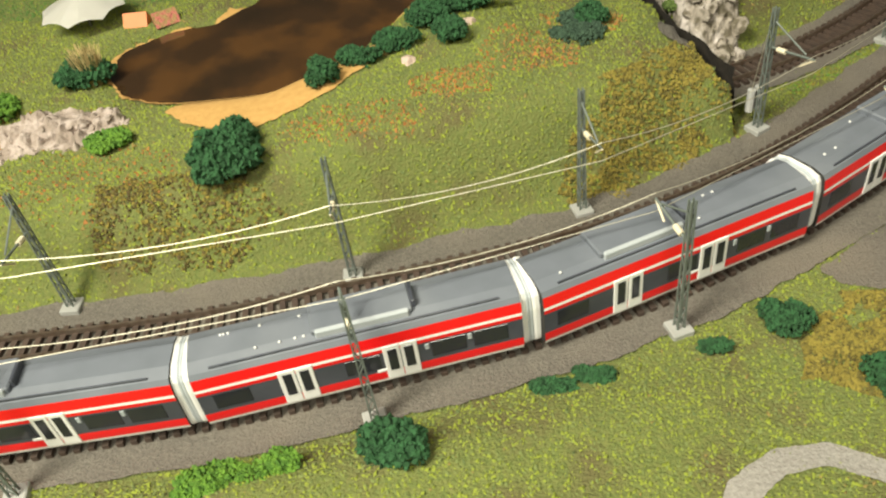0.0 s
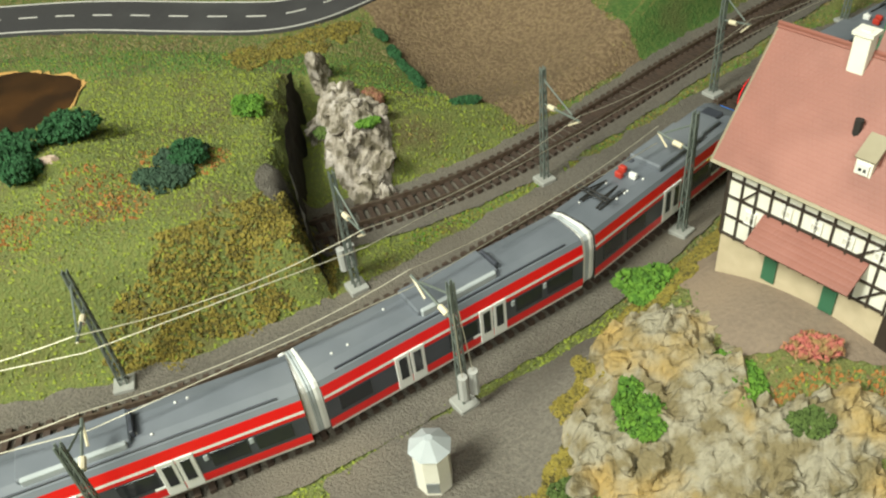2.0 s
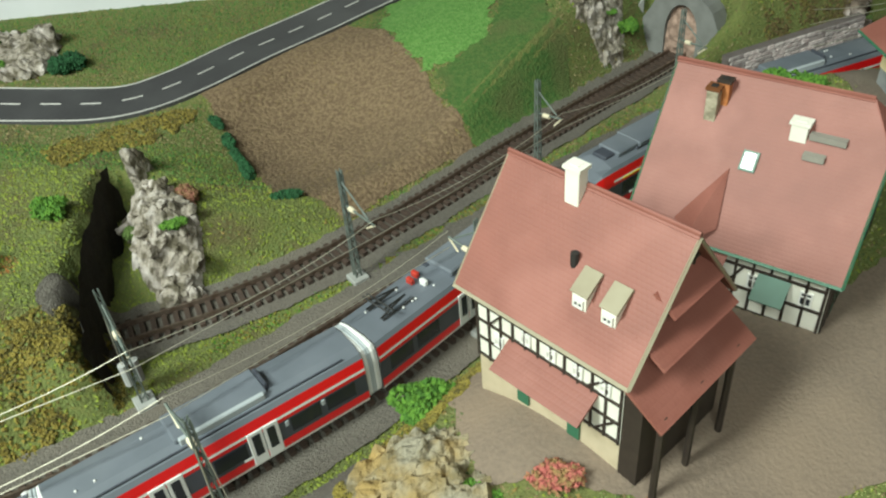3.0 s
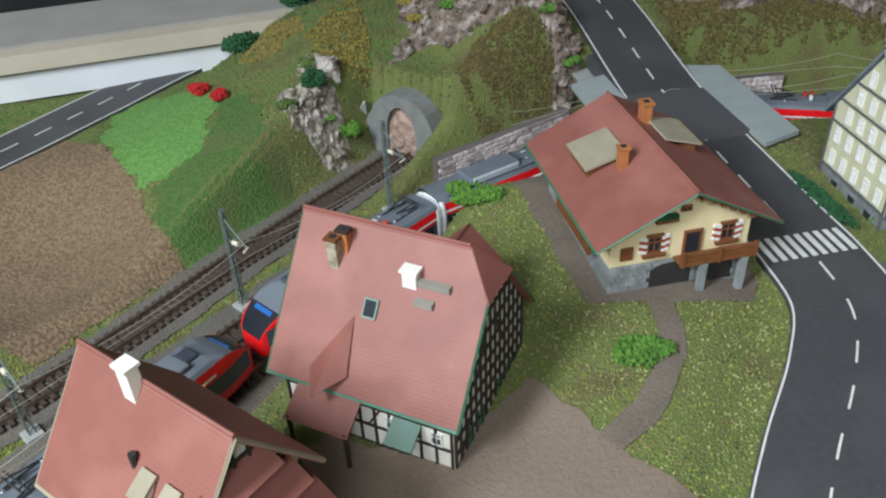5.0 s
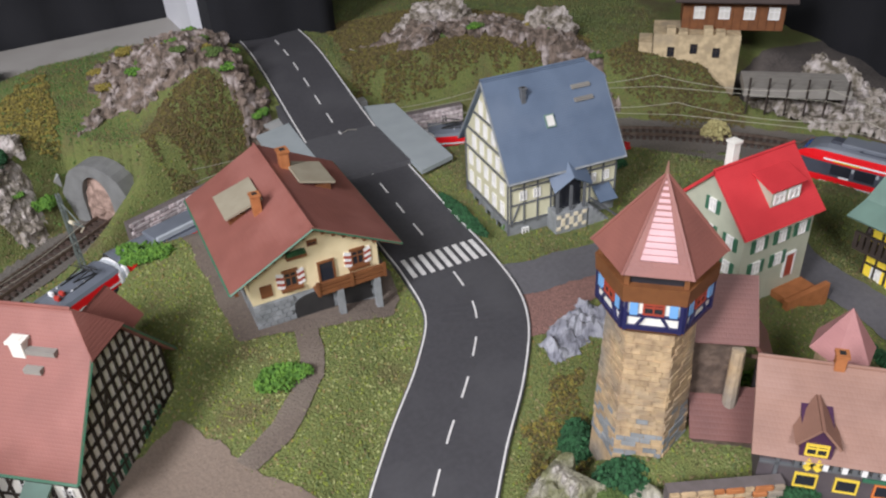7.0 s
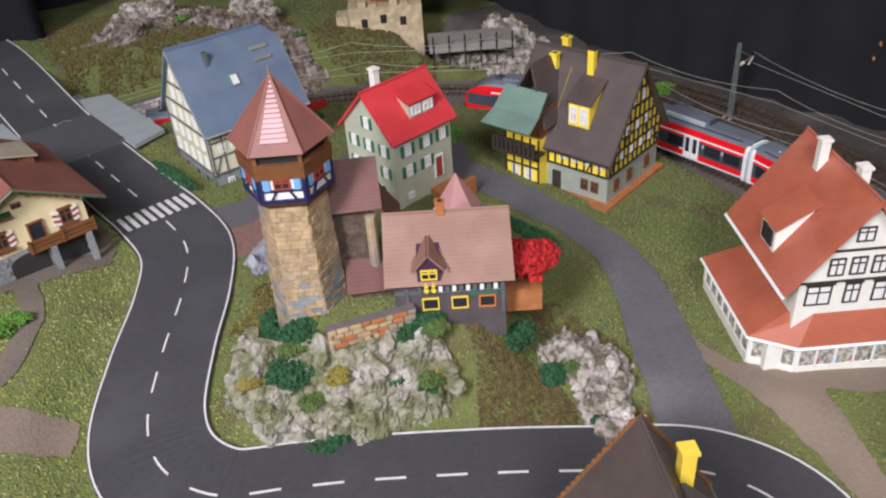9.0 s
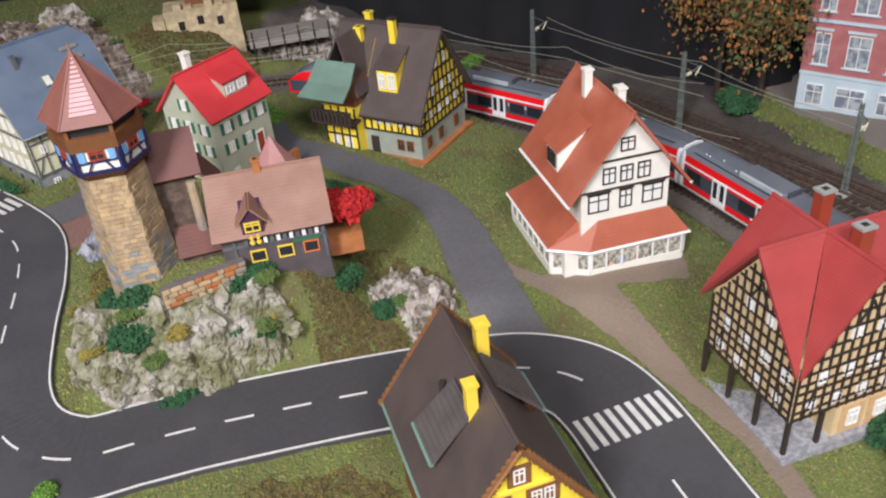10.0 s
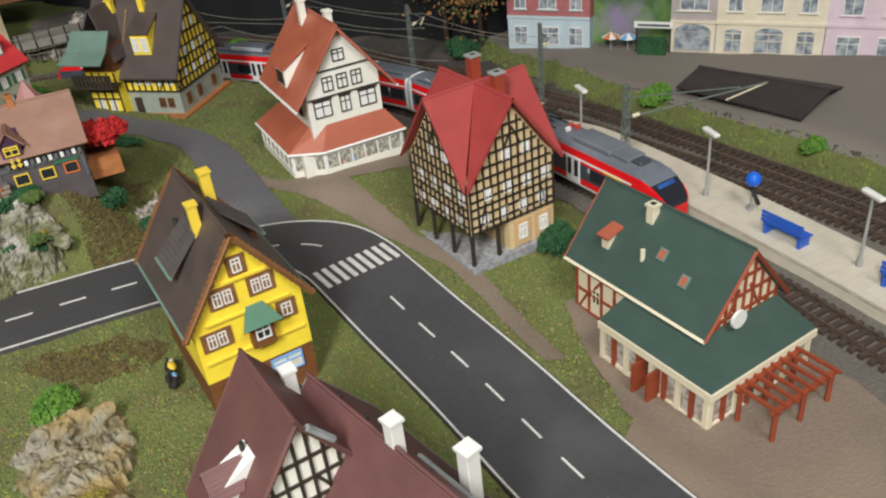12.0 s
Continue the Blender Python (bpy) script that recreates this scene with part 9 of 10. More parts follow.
def multiple_unit(line, head, units, label):
    """Coupled units of jointed carriages whose first nose stands at the distance head along the line."""
    at, dist = along(line, 0)
    train = thing("train", Matrix.Identity(4), label, "train")
    s, number = head, 0
    for count in units:
        for k in range(count):
            nose = k in (0, count - 1)
            length = 0.1745 if nose else 0.1615
            a, b = at(s), at(s - length)
            mid = (at(s - length * 0.2) + at(s - length * 0.8)) / 2
            turn = math.degrees(math.atan2(a[1] - b[1], a[0] - b[0])) + (180 if k == count - 1 else 0)
            carriage(train, pose(mid[0], mid[1], 0.0, 0, 0, turn), length, nose, number % 2, number)
            number += 1
            s -= length
            if k < count - 1:
                p, q = at(s), at(s - 0.0075)
                turn = math.degrees(math.atan2(p[1] - q[1], p[0] - q[0]))
                c = (p + q) / 2
                w = part("gangway_bellows", bellows(), [TRAIN_WHITE, BELLOWS], train, "white-framed pale grey gangway bellows")
                w.matrix_basis = pose(c[0], c[1], 0.0, 0, 0, turn)
                s -= 0.0075
        s -= 0.012
    return train


def bellows():
    """A ribbed gangway between two carriages, standing a little inside their outline."""
    bm = bmesh.new()
    rings = []
    for x, f in ((-0.0052, 0.955), (-0.003, 0.97), (-0.0015, 0.95), (-0.0008, 0.96), (0.0, 0.945), (0.0008, 0.96), (0.0015, 0.95), (0.003, 0.97), (0.0052, 0.955)):
        pts = [(y * f, 0.0135 + (z - 0.0135) * f) for y, z in PROFILE[1:]]
        pts += [(-y, z) for y, z in pts[::-1]]
        rings.append([bm.verts.new((x, y, z)) for y, z in pts])
    n = len(rings[0])
    for k, (a, b) in enumerate(zip(rings, rings[1:])):
        for j in range(n):
            bm.faces.new((a[j], b[j], b[(j + 1) % n], a[(j + 1) % n])).material_index = 0 if k in (0, 1, 6, 7) else 1
    bm.faces.new(rings[0][::-1])
    bm.faces.new(rings[-1])
    bmesh.ops.recalc_face_normals(bm, faces=bm.faces)
    return bm


def reach(line, x, y):
    at, dist = along(line, 0)
    return dist[int(np.argmin((line[:, 0] - x) ** 2 + (line[:, 1] - y) ** 2))]


multiple_unit(TRACK_INNER, reach(TRACK_INNER, 0.335, 0.507) + 0.83, (4, 6), "two coupled red electric multiple units with grey roofs on the curve")
multiple_unit(TRACK_INNER, reach(TRACK_INNER, 1.04, -0.19), (5,), "red electric multiple-unit train with grey roof at the platform")


# ---- catenary ----
def mast(x, y, reach_dir, height=0.088, arm=0.05, weights=False, sturdy=False):
    """A lattice mast with a concrete foot and a bracket over the track. Returns the wire's hanging point."""
    z0 = lie(x, y)
    turn = math.degrees(math.atan2(reach_dir[1], reach_dir[0]))
    t = thing("catenary_mast", pose(x, y, z0, 0, 0, turn), "green-grey lattice catenary mast on a concrete foot" if not weights else "green-grey catenary mast with pale tension weights", "mast", "catenary masts")
    part("foot", box(-0.006, 0.006, -0.006, 0.006, -0.006, 0.004, None, 0.0006), CONCRETE, t)
    w = 0.003 if sturdy else 0.0019
    for sx in (-1, 1):
        for sy in (-1, 1):
            part("leg", rod((sx * w, sy * w, 0.003), (sx * w * 0.6, sy * w * 0.6, height), 0.0006, 4), MAST, t)
    bm = bmesh.new()
    n = 12
    for k in range(n):
        a, b = 0.004 + (height - 0.004) * k / n, 0.004 + (height - 0.004) * (k + 1) / n
        fa, fb = w * (1 - 0.4 * k / n), w * (1 - 0.4 * (k + 1) / n)
        s = 1 if k % 2 else -1
        for q in (-1, 1):
            add_rod(bm, (s * fa, q * fa, a), (-s * fb, q * fb, b), 0.00035, 4)
            add_rod(bm, (q * fa, s * fa, a), (q * fb, -s * fb, b), 0.00035, 4)
    part("lattice", bm, MAST, t)
    part("bracket", rod((0, 0, 0.062), (arm, 0, 0.066), 0.0008, 5), MAST, t)
    part("bracket_stay", rod((0, 0, 0.08), (arm * 0.8, 0, 0.067), 0.0006, 5), MAST, t)
    part("insulator", rod((0.006, 0, 0.0625), (0.012, 0, 0.0632), 0.0017, 8), CREAM_PAINT, t)
    part("steady_arm", rod((arm, 0, 0.066), (arm * 0.7, 0, 0.058), 0.0007, 5), CREAM_PAINT, t)
    if weights:
        for s in (-1, 1):
            part("tension_weight", rod((-0.006, s * 0.0032, 0.014), (-0.006, s * 0.0032, 0.03), 0.0026, 8), material("weight_grey", (0.5, 0.5, 0.48), 0.7) if "weight_grey" not in bpy.data.materials else bpy.data.materials["weight_grey"], t)
            part("weight_cord", rod((-0.006, s * 0.0032, 0.03), (-0.002, s * 0.0015, 0.07), 0.0003, 4), WIRE, t)
    d = Vector((*reach_dir, 0)).normalized()
    return Vector((x, y, z0)) + d * arm * 0.78


def towards(line, x, y):
    k = int(np.argmin((line[:, 0] - x) ** 2 + (line[:, 1] - y) ** 2))
    d = line[k] - np.array((x, y))
    return d, float(np.hypot(*d))


def wire(a, b, za, zb, sag, label="thin pale catenary wire between the masts"):
    bm = bmesh.new()
    n = 10 if sag else 1
    pts = [Vector((*(Vector(a).lerp(Vector(b), k / n)).xy, za + (zb - za) * k / n - sag * 4 * (k / n) * (1 - k / n))) for k in range(n + 1)]
    side = (Vector(b) - Vector(a)).xy.normalized().orthogonal().to_3d() * 0.0003
    rings = [[bm.verts.new(p + d) for d in (side, Vector((0, 0, 0.0003)), -side, Vector((0, 0, -0.0003)))] for p in pts]
    for p, q in zip(rings, rings[1:]):
        for k in range(4):
            bm.faces.new((p[k], p[(k + 1) % 4], q[(k + 1) % 4], q[k]))
    bm.faces.new(rings[0])
    bm.faces.new(rings[-1][::-1])
    bmesh.ops.recalc_face_normals(bm, faces=bm.faces)
    tagged(mesh_object("catenary_wire", bm, WIRE), label, "wire", "catenary wires")


for line, spots in ((TRACK_INNER, [(-0.43, 0.2, 0), (-0.246, 0.217, 0), (-0.072, 0.25, 0), (0.084, 0.297, 0), (0.235, 0.38, 1), (0.368, 0.508, 0)]),
                    (TRACK_OUTER, [(-0.45, 0.335, 0), (-0.265, 0.345, 0), (-0.094, 0.355, 0), (0.045, 0.4, 0), (0.168, 0.47, 1), (0.287, 0.57, 0), (0.42, 0.668, 0), (0.548, 0.768, 0)]),
                    (TRACK_YARD, [(1.378, 0.369, 0), (1.32, 0.161, 0), (1.27, -0.012, 0)])):
    last = None
    for x, y, heavy in spots:
        d, far_off = towards(line, x, y)
        p = mast(x, y, d, arm=max(0.02, far_off), weights=bool(heavy))
        p = Vector((x + d[0], y + d[1], 0))
        if last is not None:
            wire(last, p, 0.058, 0.058, 0.0)
            wire(last, p, 0.07, 0.07, 0.008)
        last = p
for line, label in ((TRACK_INNER, "inner"), (TRACK_OUTER, "outer")):
    at, dist = along(line, 0)
    s, stop = (1.55, 2.75)
    last = None
    while s < stop:
        p = at(s)
        if last is not None:
            wire((*last, 0), (*p, 0), 0.058, 0.058, 0.0)
            wire((*last, 0), (*p, 0), 0.071, 0.071, 0.008)
        last, s = p, s + 0.17
mast(1.113, -0.134, (0.089, -0.105), 0.092, 0.135, sturdy=True)


# ---- station ----
plat = thing("platform", Matrix.Identity(4), "long cream station platform with slab paving", "platform", kind="structure")
at, dist = along(TRACK_INNER, 0)
s0, s1 = reach(TRACK_INNER, 1.2, 0.06), reach(TRACK_INNER, 0.86, -0.42)
outline_a, outline_b = [], []
for s in np.arange(s0, s1, 0.012):
    p, q = at(s), at(s + 0.004)
    d = (q - p) / np.hypot(*(q - p))
    n = np.array((-d[1], d[0]))
    f = smooth(0, 0.14, s - s0)
    outline_a.append(p + n * 0.025)
    outline_b.append(p + n * (0.03 + 0.046 * f))
bm = bmesh.new()
poly = [tuple(p) for p in outline_a] + [tuple(p) for p in outline_b[::-1]]
add_prism(bm, poly, -0.004, 0.0105)
bmesh.ops.recalc_face_normals(bm, faces=bm.faces)
part("slab", bm, PLATFORM, plat)
for k in range(0, len(outline_a) - 1):
    a, b = Vector((*outline_a[k], 0)), Vector((*outline_a[k + 1], 0))
    c, d = Vector((*outline_b[k + 1], 0)), Vector((*outline_b[k], 0))
    bm = bmesh.new()
    add_slab(bm, [a.lerp(b, 0.012) + Vector((0, 0, 0.0125)), d.lerp(c, 0.012) + Vector((0, 0, 0.0125)), d.lerp(c, 0.988) + Vector((0, 0, 0.0125)), a.lerp(b, 0.988) + Vector((0, 0, 0.0125))][::-1], 0.003)
    bmesh.ops.recalc_face_normals(bm, faces=bm.faces)
    part("paving_slab", bm, PLATFORM, plat)


def platform_lamp(x, y, turn):
    t = thing("platform_lamp", pose(x, y, 0.011, 0, 0, turn), "pale grey platform lamp with a flat head", "lamp", "platform lamps")
    part("post", rod((0, 0, 0), (0, 0, 0.056), 0.0011, 6), CONCRETE, t)
    part("base", rod((0, 0, 0), (0, 0, 0.008), 0.002, 8), CONCRETE, t)
    part("head", box(-0.009, 0.009, -0.0025, 0.0025, 0.056, 0.0585, None, 0.0006), WHITE_PAINT, t)
    part("diffuser", box(-0.008, 0.008, -0.002, 0.002, 0.0554, 0.056), PANE_WHITE, t)


for x, y in ((1.155, -0.085), (1.086, -0.205), (1.01, -0.316)):
    platform_lamp(x, y, 40)


def bench(x, y, turn):
    t = thing("platform_bench", pose(x, y, 0.0125, 0, 0, turn) @ Matrix.Scale(1.45, 4), "bright blue wire bench on the platform", "bench", "platform benches")
    SEAT = bpy.data.materials.get("bench_blue") or material("bench_blue", (0.03, 0.13, 0.6), 0.4, (0.025, 0.1, 0.5), 60, 0.4)
    for k in range(4):
        part("seat_slat", box(-0.012, 0.012, -0.004 + k * 0.002, -0.0026 + k * 0.002, 0.0055, 0.0063), SEAT, t)
    for k in range(3):
        part("back_slat", box(-0.012, 0.012, 0.0042, 0.005, 0.0075 + k * 0.0022, 0.009 + k * 0.0022), SEAT, t)
    for sx in (-0.01, 0.01):
        part("leg", box(sx - 0.0008, sx + 0.0008, -0.0035, 0.004, 0, 0.0055), SEAT, t)


bench(1.035, -0.268, 55)
bench(0.985, -0.345, 55)
sg = thing("station_signal", pose(1.072, -0.24, 0.0125), "round blue platform clock on a dark bracket", "clock")
part("foot", rod((0, 0, 0), (0, 0, 0.003), 0.003, 8), CONCRETE, sg)
part("post", rod((0, 0, 0), (0, 0, 0.016), 0.0009, 6), CONCRETE, sg)
part("bracket", rod((-0.012, -0.006, 0.012), (0.014, 0.006, 0.022), 0.0016, 6), UNDER, sg)
bm = bmesh.new()
bmesh.ops.create_uvsphere(bm, u_segments=16, v_segments=10, radius=0.006, matrix=pose(0, 0, 0.026))
part("dial", bm, material("clock_blue", (0.02, 0.14, 0.7), 0.3, (0.02, 0.11, 0.55), 60, 0.4), sg)
rm = thing("underpass_roof", Matrix.Identity(4), "dark brown folded roof over the underpass stairs", "roof")
ROOFING = material("dark_brown_roofing", (0.04, 0.03, 0.028), 0.7, (0.03, 0.023, 0.022), 60, 0.5, 0.2, 200)
STAIR_SIDE = material("dark_red_brown_board", (0.05, 0.028, 0.022), 0.8, (0.035, 0.02, 0.016), 60, 0.5, 0.2, 200)
for name, pts in (("near_slope", [(1.288, -0.148, 0.022), (1.232, -0.268, 0.0205), (1.285, -0.29, 0.029), (1.318, -0.165, 0.033)]),
                  ("far_slope", [(1.318, -0.165, 0.033), (1.285, -0.29, 0.029), (1.34, -0.305, 0.012), (1.355, -0.178, 0.012)])):
    bm = bmesh.new()
    add_slab(bm, pts, 0.0022)
    bmesh.ops.recalc_face_normals(bm, faces=bm.faces)
    part(name, bm, ROOFING, rm)
part("ridge", rod((1.318, -0.165, 0.033), (1.285, -0.29, 0.029), 0.0017, 6), ROOFING, rm)
for (ax, ay), (bx, by) in (((1.302, -0.158), (1.246, -0.268)), ((1.246, -0.268), (1.33, -0.296))):
    d = Vector((bx - ax, by - ay, 0))
    part("side_wall", box(0, d.length, -0.0015, 0.0015, -0.004, 0.0195 if ax > 1.29 else 0.012, pose(ax, ay, 0, 0, 0, math.degrees(math.atan2(d.y, d.x)))), STAIR_SIDE, rm)

# ---- relay hut, motorcycle, camp ----
hut = thing("relay_hut", pose(0.222, 0.333, lie(0.222, 0.333)), "small octagonal white relay hut with a grey roof", "hut")
bm = bmesh.new()
bmesh.ops.create_cone(bm, cap_ends=True, segments=8, radius1=0.0088, radius2=0.0088, depth=0.032, matrix=pose(0, 0, 0.012, 0, 0, 22.5))
part("wall", bm, WHITE, hut)
bm = bmesh.new()
bmesh.ops.create_cone(bm, cap_ends=True, segments=8, radius1=0.0105, radius2=0.002, depth=0.006, matrix=pose(0, 0, 0.032, 0, 0, 22.5))
part("roof", bm, BELLOWS, hut)
part("hatch", box(-0.003, 0.003, -0.0088, -0.0078, 0.004, 0.011), STONE_GREY, hut)
part("door", box(-0.0088, -0.0078, -0.003, 0.003, 0.002, 0.02), STONE_GREY, hut)

bk = thing("motorcycle", pose(0.77, 0.084, lie(0.77, 0.084) + 0.001, 38, 0, 47) @ Matrix.Diagonal((1.3, 1.3, 0.9, 1)), "tiny black toy motorcycle with a yellow tank leaning over", "motorcycle")
for x in (-0.007, 0.007):
    bm = bmesh.new()
    bmesh.ops.create_cone(bm, cap_ends=True, segments=12, radius1=0.004, radius2=0.004, depth=0.0018, matrix=Matrix.Translation((x, 0, 0.004)) @ Matrix.Rotation(math.pi / 2, 4, "X"))
    part("wheel", bm, UNDER, bk)
part("frame", box(-0.006, 0.006, -0.0015, 0.0015, 0.003, 0.008, None, 0.0008), UNDER, bk)
part("handlebar", rod((0.0068, -0.0035, 0.0095), (0.0068, 0.0035, 0.0095), 0.0005, 5), UNDER, bk)
part("saddle", box(-0.008, -0.001, -0.0016, 0.0016, 0.0075, 0.0088, None, 0.0005), UNDER, bk)
for y in (-0.0026, 0.0026):
    part("pannier", box(-0.0085, -0.0035, y - 0.001, y + 0.001, 0.0035, 0.007, None, 0.0005), UNDER, bk)
for name, x, z, r, mt in (("tank", 0.003, 0.0082, 0.003, YELLOW_PAINT), ("seat_load", -0.005, 0.0085, 0.0018, BLUE_PAINT), ("windshield", 0.0068, 0.0088, 0.0016, WHITE_PAINT)):
    bm = bmesh.new()
    bmesh.ops.create_icosphere(bm, subdivisions=2, radius=r, matrix=Matrix.Translation((x, 0, z)) @ Matrix.Diagonal((1.2, 0.8, 0.8, 1)))
    part(name, bm, mt, bk)

tent = thing("canopy_tent", pose(-0.335, 0.63, lie(-0.335, 0.63)), "white scalloped canopy tent beside the pond", "tent")
bm = bmesh.new()
top = bm.verts.new((0, 0, 0.03))
ring = []
for k in range(24):
    a = 2 * math.pi * k / 24
    r = 0.036 if k % 3 == 0 else 0.032
    ring.append(bm.verts.new((r * math.cos(a), r * math.sin(a), 0.016 + (0.0 if k % 3 == 0 else 0.002))))
for k in range(24):
    bm.faces.new((ring[k], ring[(k + 1) % 24], top))
bmesh.ops.solidify(bm, geom=bm.faces[:], thickness=0.001)
part("cloth", bm, WHITE_PAINT, tent)
part("pole", rod((0, 0, -0.002), (0, 0, 0.03), 0.001, 6), CONCRETE, tent)
for k, (x, y) in enumerate(((-0.29, 0.62), (-0.265, 0.617))):
    tt = thing("small_tent", pose(x, y, lie(x, y), 0, 0, 30 * k), "small orange-red ridge tent", "tent", "camping tents")
    bm = bmesh.new()
    a = [bm.verts.new(p) for p in ((-0.01, -0.008, 0), (-0.01, 0.008, 0), (-0.01, 0, 0.01))]
    b = [bm.verts.new(p) for p in ((0.01, -0.008, 0), (0.01, 0.008, 0), (0.01, 0, 0.01))]
    bm.faces.new(a)
    bm.faces.new(b[::-1])
    for q in range(3):
        bm.faces.new((a[q], b[q], b[(q + 1) % 3], a[(q + 1) % 3]))
    bmesh.ops.recalc_face_normals(bm, faces=bm.faces)
    part("cloth", bm, ORANGE_PAINT if k == 0 else bpy.data.materials["pink_foam"], tt)
st = thing("straw_bush", pose(-0.295, 0.53, lie(-0.295, 0.53)), "pale straw-coloured tuft of upright reeds", "bush")
bm = bmesh.new()
rng = random.Random(8)
for _ in range(160):
    a, r = rng.uniform(0, 6.28), rng.uniform(0, 1) ** 0.5
    add_rod(bm, (0.004 * r * math.cos(a), 0.004 * r * math.sin(a), -0.002), (0.013 * r * math.cos(a), 0.013 * r * math.sin(a), 0.03 * rng.uniform(0.7, 1)), 0.0006, 3, 0.0002)
part("reeds", bm, material("straw", (0.55, 0.43, 0.2), 0.9, (0.45, 0.34, 0.15), 200, 0.6), st)

# ---- town facades at the edge ----
BRICK_PINK = material("red_facade_brick", (0.42, 0.15, 0.145), 0.8, (0.35, 0.12, 0.12), 90, 0.6, 0.2, 300)
FACADE_CREAM = material("cream_facade", (0.76, 0.68, 0.53), 0.8, (0.68, 0.6, 0.46), 60, 0.6, 0.2, 300)
FACADE_PINK = material("pale_pink_facade", (0.7, 0.56, 0.62), 0.8, (0.62, 0.49, 0.55), 60, 0.6, 0.2, 300)
PANE_FACADE = material("hazy_facade_pane", (0.17, 0.2, 0.24), 0.15, (0.4, 0.43, 0.45), 120, 0.9)
FACADE_BLUE = material("pale_blue_shopfront", (0.52, 0.62, 0.66), 0.7, (0.46, 0.55, 0.6), 60, 0.6)


def town_facade(y0, y1, height, wall, lower, floors, bays, label, arched=False, x=1.425):
    """A town house front seen across the square, in relief."""
    m = side_frame((x, y0, 0.008), (0, -1, 0)) if y0 > y1 else side_frame((x, y1, 0.008), (0, -1, 0))
    wdt = abs(y1 - y0)
    t = thing("town_facade", m, label, "building", "town facades")
    part("wall", box(0, wdt, 0, 0.02, 0.036, height), wall, t)
    part("shop_front", box(0.0004, wdt - 0.0004, -0.0006, 0.02, -0.006, 0.0355), lower, t)
    I4 = Matrix.Identity(4)
    step = (height - 0.036) / floors
    for f in range(floors):
        z = 0.036 + step * (f + 0.5)
        block("cornice", lower, t, I4, wdt / 2, 0.036 + step * f + 0.001, wdt, 0.003, 0.002)
        for b in range(bays):
            s = wdt * (b + 0.5) / bays
            w = wdt / bays * (0.62 if b == bays // 2 else 0.42)
            window(t, I4, s, z, w, step * 0.6, WHITE_PAINT, PANE_FACADE, sill=lower)
            block("window_head", lower, t, I4, s, z + step * 0.36, w * 1.2, 0.0025, 0.0016)
    for b in range(bays):
        s = wdt * (b + 0.5) / bays
        w = wdt / bays * (0.8 if b == bays // 2 else 0.5)
        window(t, I4 @ Matrix.Translation((0, -0.001, 0)), s, 0.015, w, 0.022, WHITE_PAINT if not arched else wall, PANE_FACADE)
        if arched:
            bm = bmesh.new()
            bmesh.ops.create_cone(bm, cap_ends=True, segments=20, radius1=w * 0.5, radius2=w * 0.5, depth=0.0012, matrix=Matrix.Translation((s, -0.0008, 0.0255)) @ Matrix.Rotation(math.pi / 2, 4, "X") @ Matrix.Diagonal((1, 0.45, 1, 1)))
            part("arch_glass", bm, PANE_FACADE, t)
    return t


town_facade(0.078, -0.025, 0.2, BRICK_PINK, FACADE_BLUE, 3, 3, "red brick town house front with pale blue shopfront")
town_facade(-0.118, -0.168, 0.24, material("stone_facade", (0.45, 0.4, 0.38), 0.8, (0.38, 0.34, 0.32), 60, 0.6, 0.2, 300), FACADE_CREAM, 3, 1, "grey-cream stone town house front", True)
town_facade(-0.168, -0.28, 0.24, FACADE_CREAM, FACADE_CREAM, 3, 3, "cream town house front with arched ground-floor windows", True)
town_facade(-0.28, -0.42, 0.22, FACADE_PINK, FACADE_PINK, 3, 3, "pale pink town house front")
bm = bmesh.new()
add_box(bm, 1.445, 1.452, -0.12, -0.024, -0.01, 0.24)
tagged(mesh_object("park_backdrop", bm, material("park_print", (0.16, 0.26, 0.07), 0.8, (0.07, 0.13, 0.05), 26, 0.9, third=(0.26, 0.2, 0.32), third_scale=16)), "blurred green and lilac park print behind the square", "backdrop", kind="structure")
for k, (y, mt) in enumerate(((-0.05, ORANGE_PAINT), (-0.07, BLUE_PAINT))):
    t = thing("parasol", pose(1.425, y, 0.008), "small striped cafe parasol in the square", "parasol", "cafe parasols")
    part("pole", rod((0, 0, 0), (0, 0, 0.02), 0.0008, 5), CONCRETE, t)
    for q in range(8):
        bm = bmesh.new()
        a, b = 2 * math.pi * q / 8, 2 * math.pi * (q + 1) / 8
        add_slab(bm, [(0.011 * math.cos(a), 0.011 * math.sin(a), 0.016), (0.011 * math.cos(b), 0.011 * math.sin(b), 0.016), (0, 0, 0.022)], 0.0006)
        part("gore", bm, mt if q % 2 else WHITE_PAINT, t)
bt = thing("cafe_arbour", pose(1.42, -0.1, 0.008, 0, 0, 90), "dark cafe arbour with a white name board", "arbour")
part("board", box(-0.022, 0.022, -0.001, 0.001, 0.03, 0.037), WHITE_PAINT, bt)
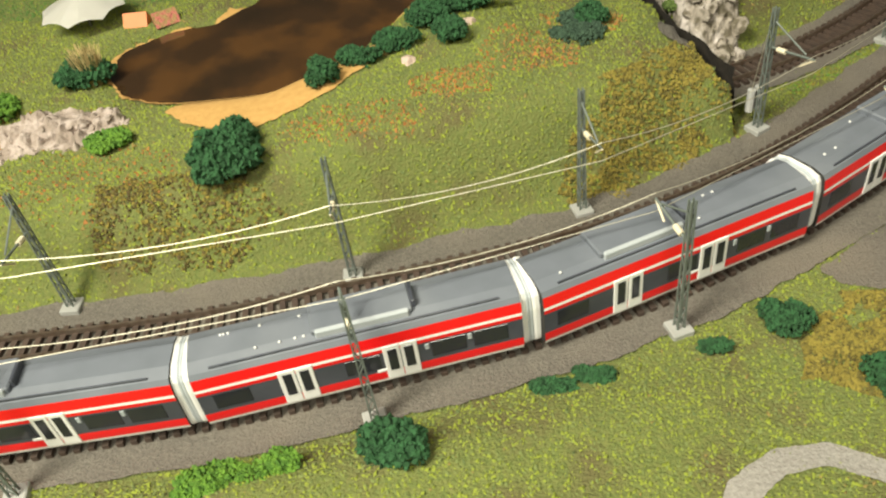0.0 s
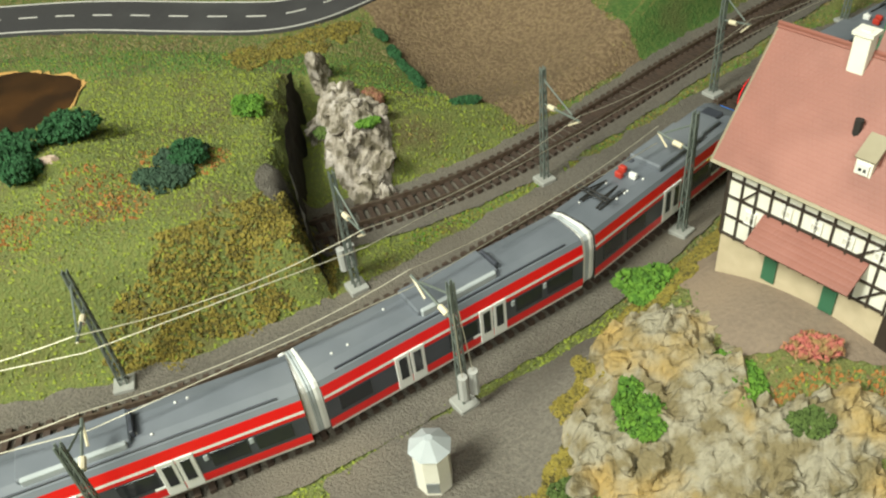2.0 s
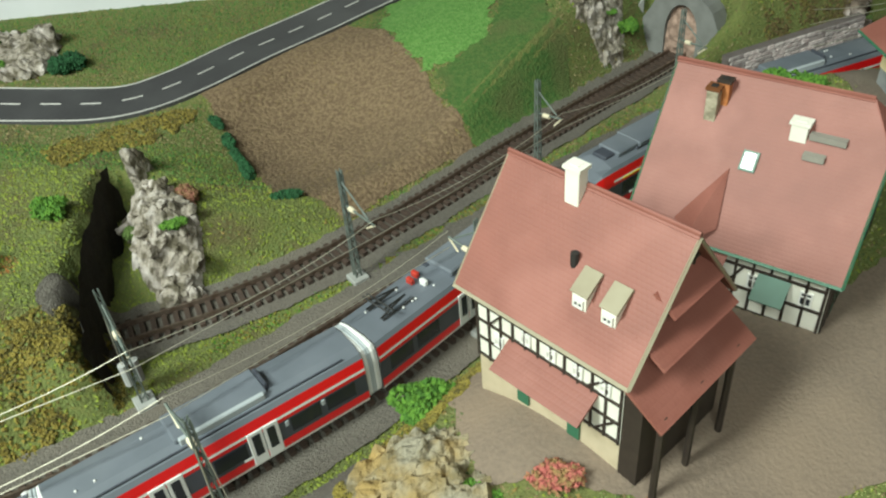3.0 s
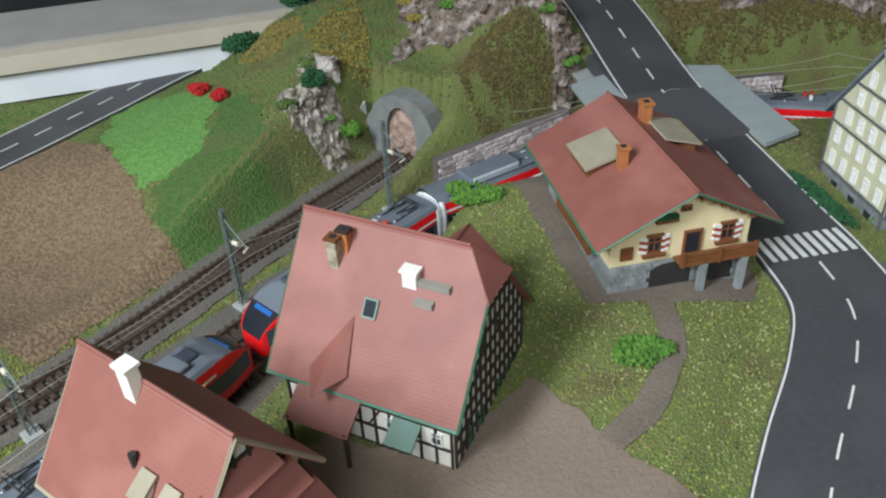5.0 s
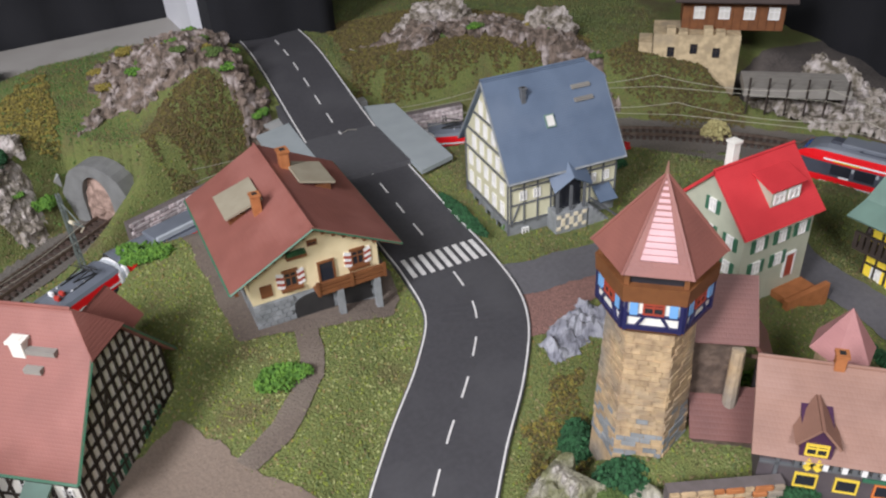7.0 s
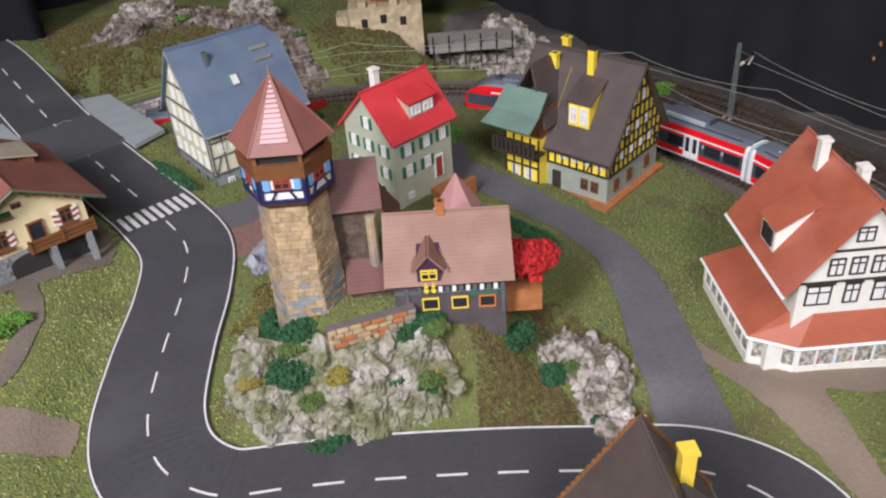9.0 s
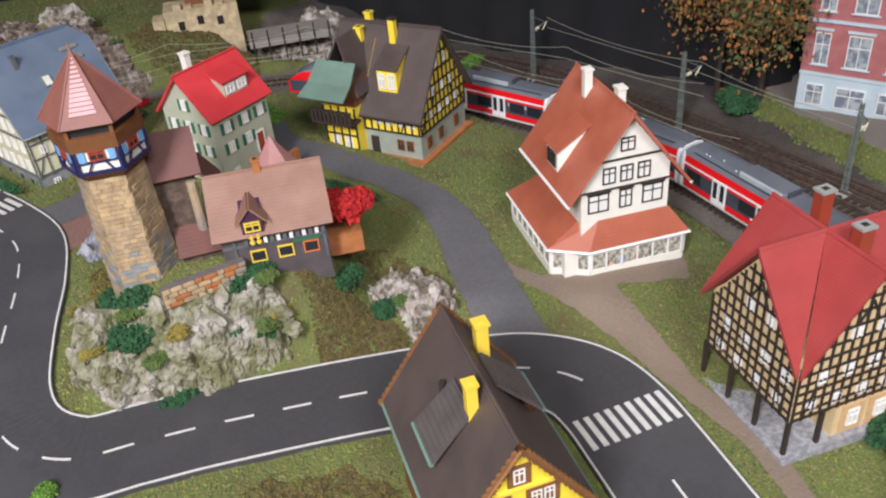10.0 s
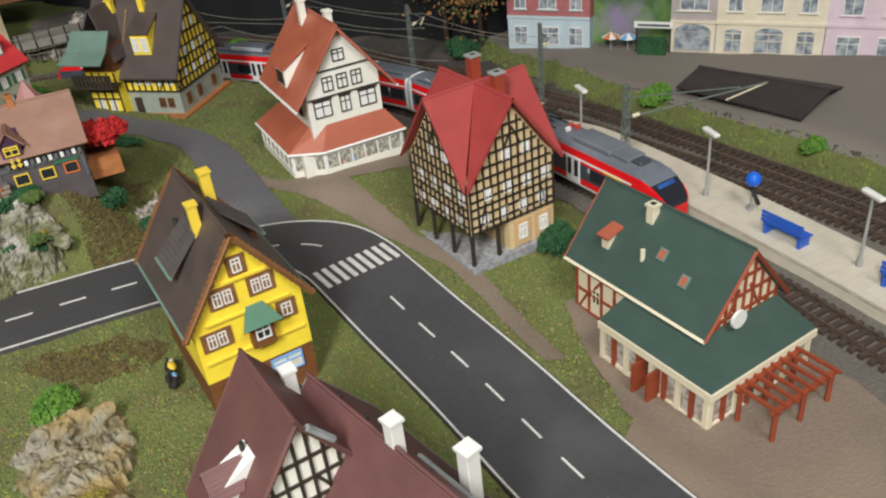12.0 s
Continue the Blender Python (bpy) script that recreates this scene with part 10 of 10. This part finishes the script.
for x in (-0.019, 0.019):
    part("post", rod((x, 0, -0.002), (x, 0, 0.03), 0.001, 5), TIMBER, bt)
part("lettering_bar", box(-0.018, 0.018, -0.0016, 0.0016, 0.032, 0.0345), GREY_BEAM, bt)
part("hedge_box", box(-0.016, 0.016, 0.002, 0.01, -0.002, 0.02), BUSH_DARK, bt)


def leafy_tree(x, y, height, spread, mats, label, seed):
    rng = random.Random(seed)
    t = thing("tree", pose(x, y, lie(x, y)), label, "tree")
    bm = bmesh.new()
    add_rod(bm, (0, 0, -0.004), (0.002, 0, height * 0.55), 0.004, 8, 0.002)
    tips = []
    for k in range(9):
        a = rng.uniform(0, 6.28)
        z = height * rng.uniform(0.3, 0.55)
        tip = (spread * 0.7 * math.cos(a), spread * 0.7 * math.sin(a), z + height * rng.uniform(0.12, 0.35))
        add_rod(bm, (0, 0, z), tip, 0.0016, 5, 0.0006)
        tips.append(tip)
    part("trunk", bm, TIMBER, t)
    verts, faces, which = [], [], []
    for _ in range(5200):
        c = rng.choice(tips)
        p = Vector(c) + Vector((rng.gauss(0, spread * 0.3), rng.gauss(0, spread * 0.3), rng.gauss(0, height * 0.13)))
        s = rng.uniform(0.002, 0.0036)
        e = Euler((rng.uniform(0, 6), rng.uniform(0, 6), rng.uniform(0, 6))).to_matrix()
        n = len(verts)
        verts += [tuple(p + e @ Vector(q) * s) for q in ((-1, 0, 0), (0, -0.6, 0), (1, 0, 0), (0, 0.6, 0.2))]
        faces.append((n, n + 1, n + 2, n + 3))
        which.append(rng.randrange(len(mats)))
    data = bpy.data.meshes.new("crown")
    data.from_pydata(verts, [], faces)
    for m in mats:
        data.materials.append(m)
    data.polygons.foreach_set("material_index", which)
    new("crown", data).parent = t
    return t


leafy_tree(1.42, 0.16, 0.2, 0.05, [BLADE_RUST, BLADE_OCHRE, MOSS_BROWN], "autumn tree with rust-orange leaves before the dark curtain", 1)
leafy_tree(1.425, 0.115, 0.19, 0.045, [BLADE_RUST, MOSS_BROWN, BLADE_DARK], "autumn tree with brown and rust leaves", 2)
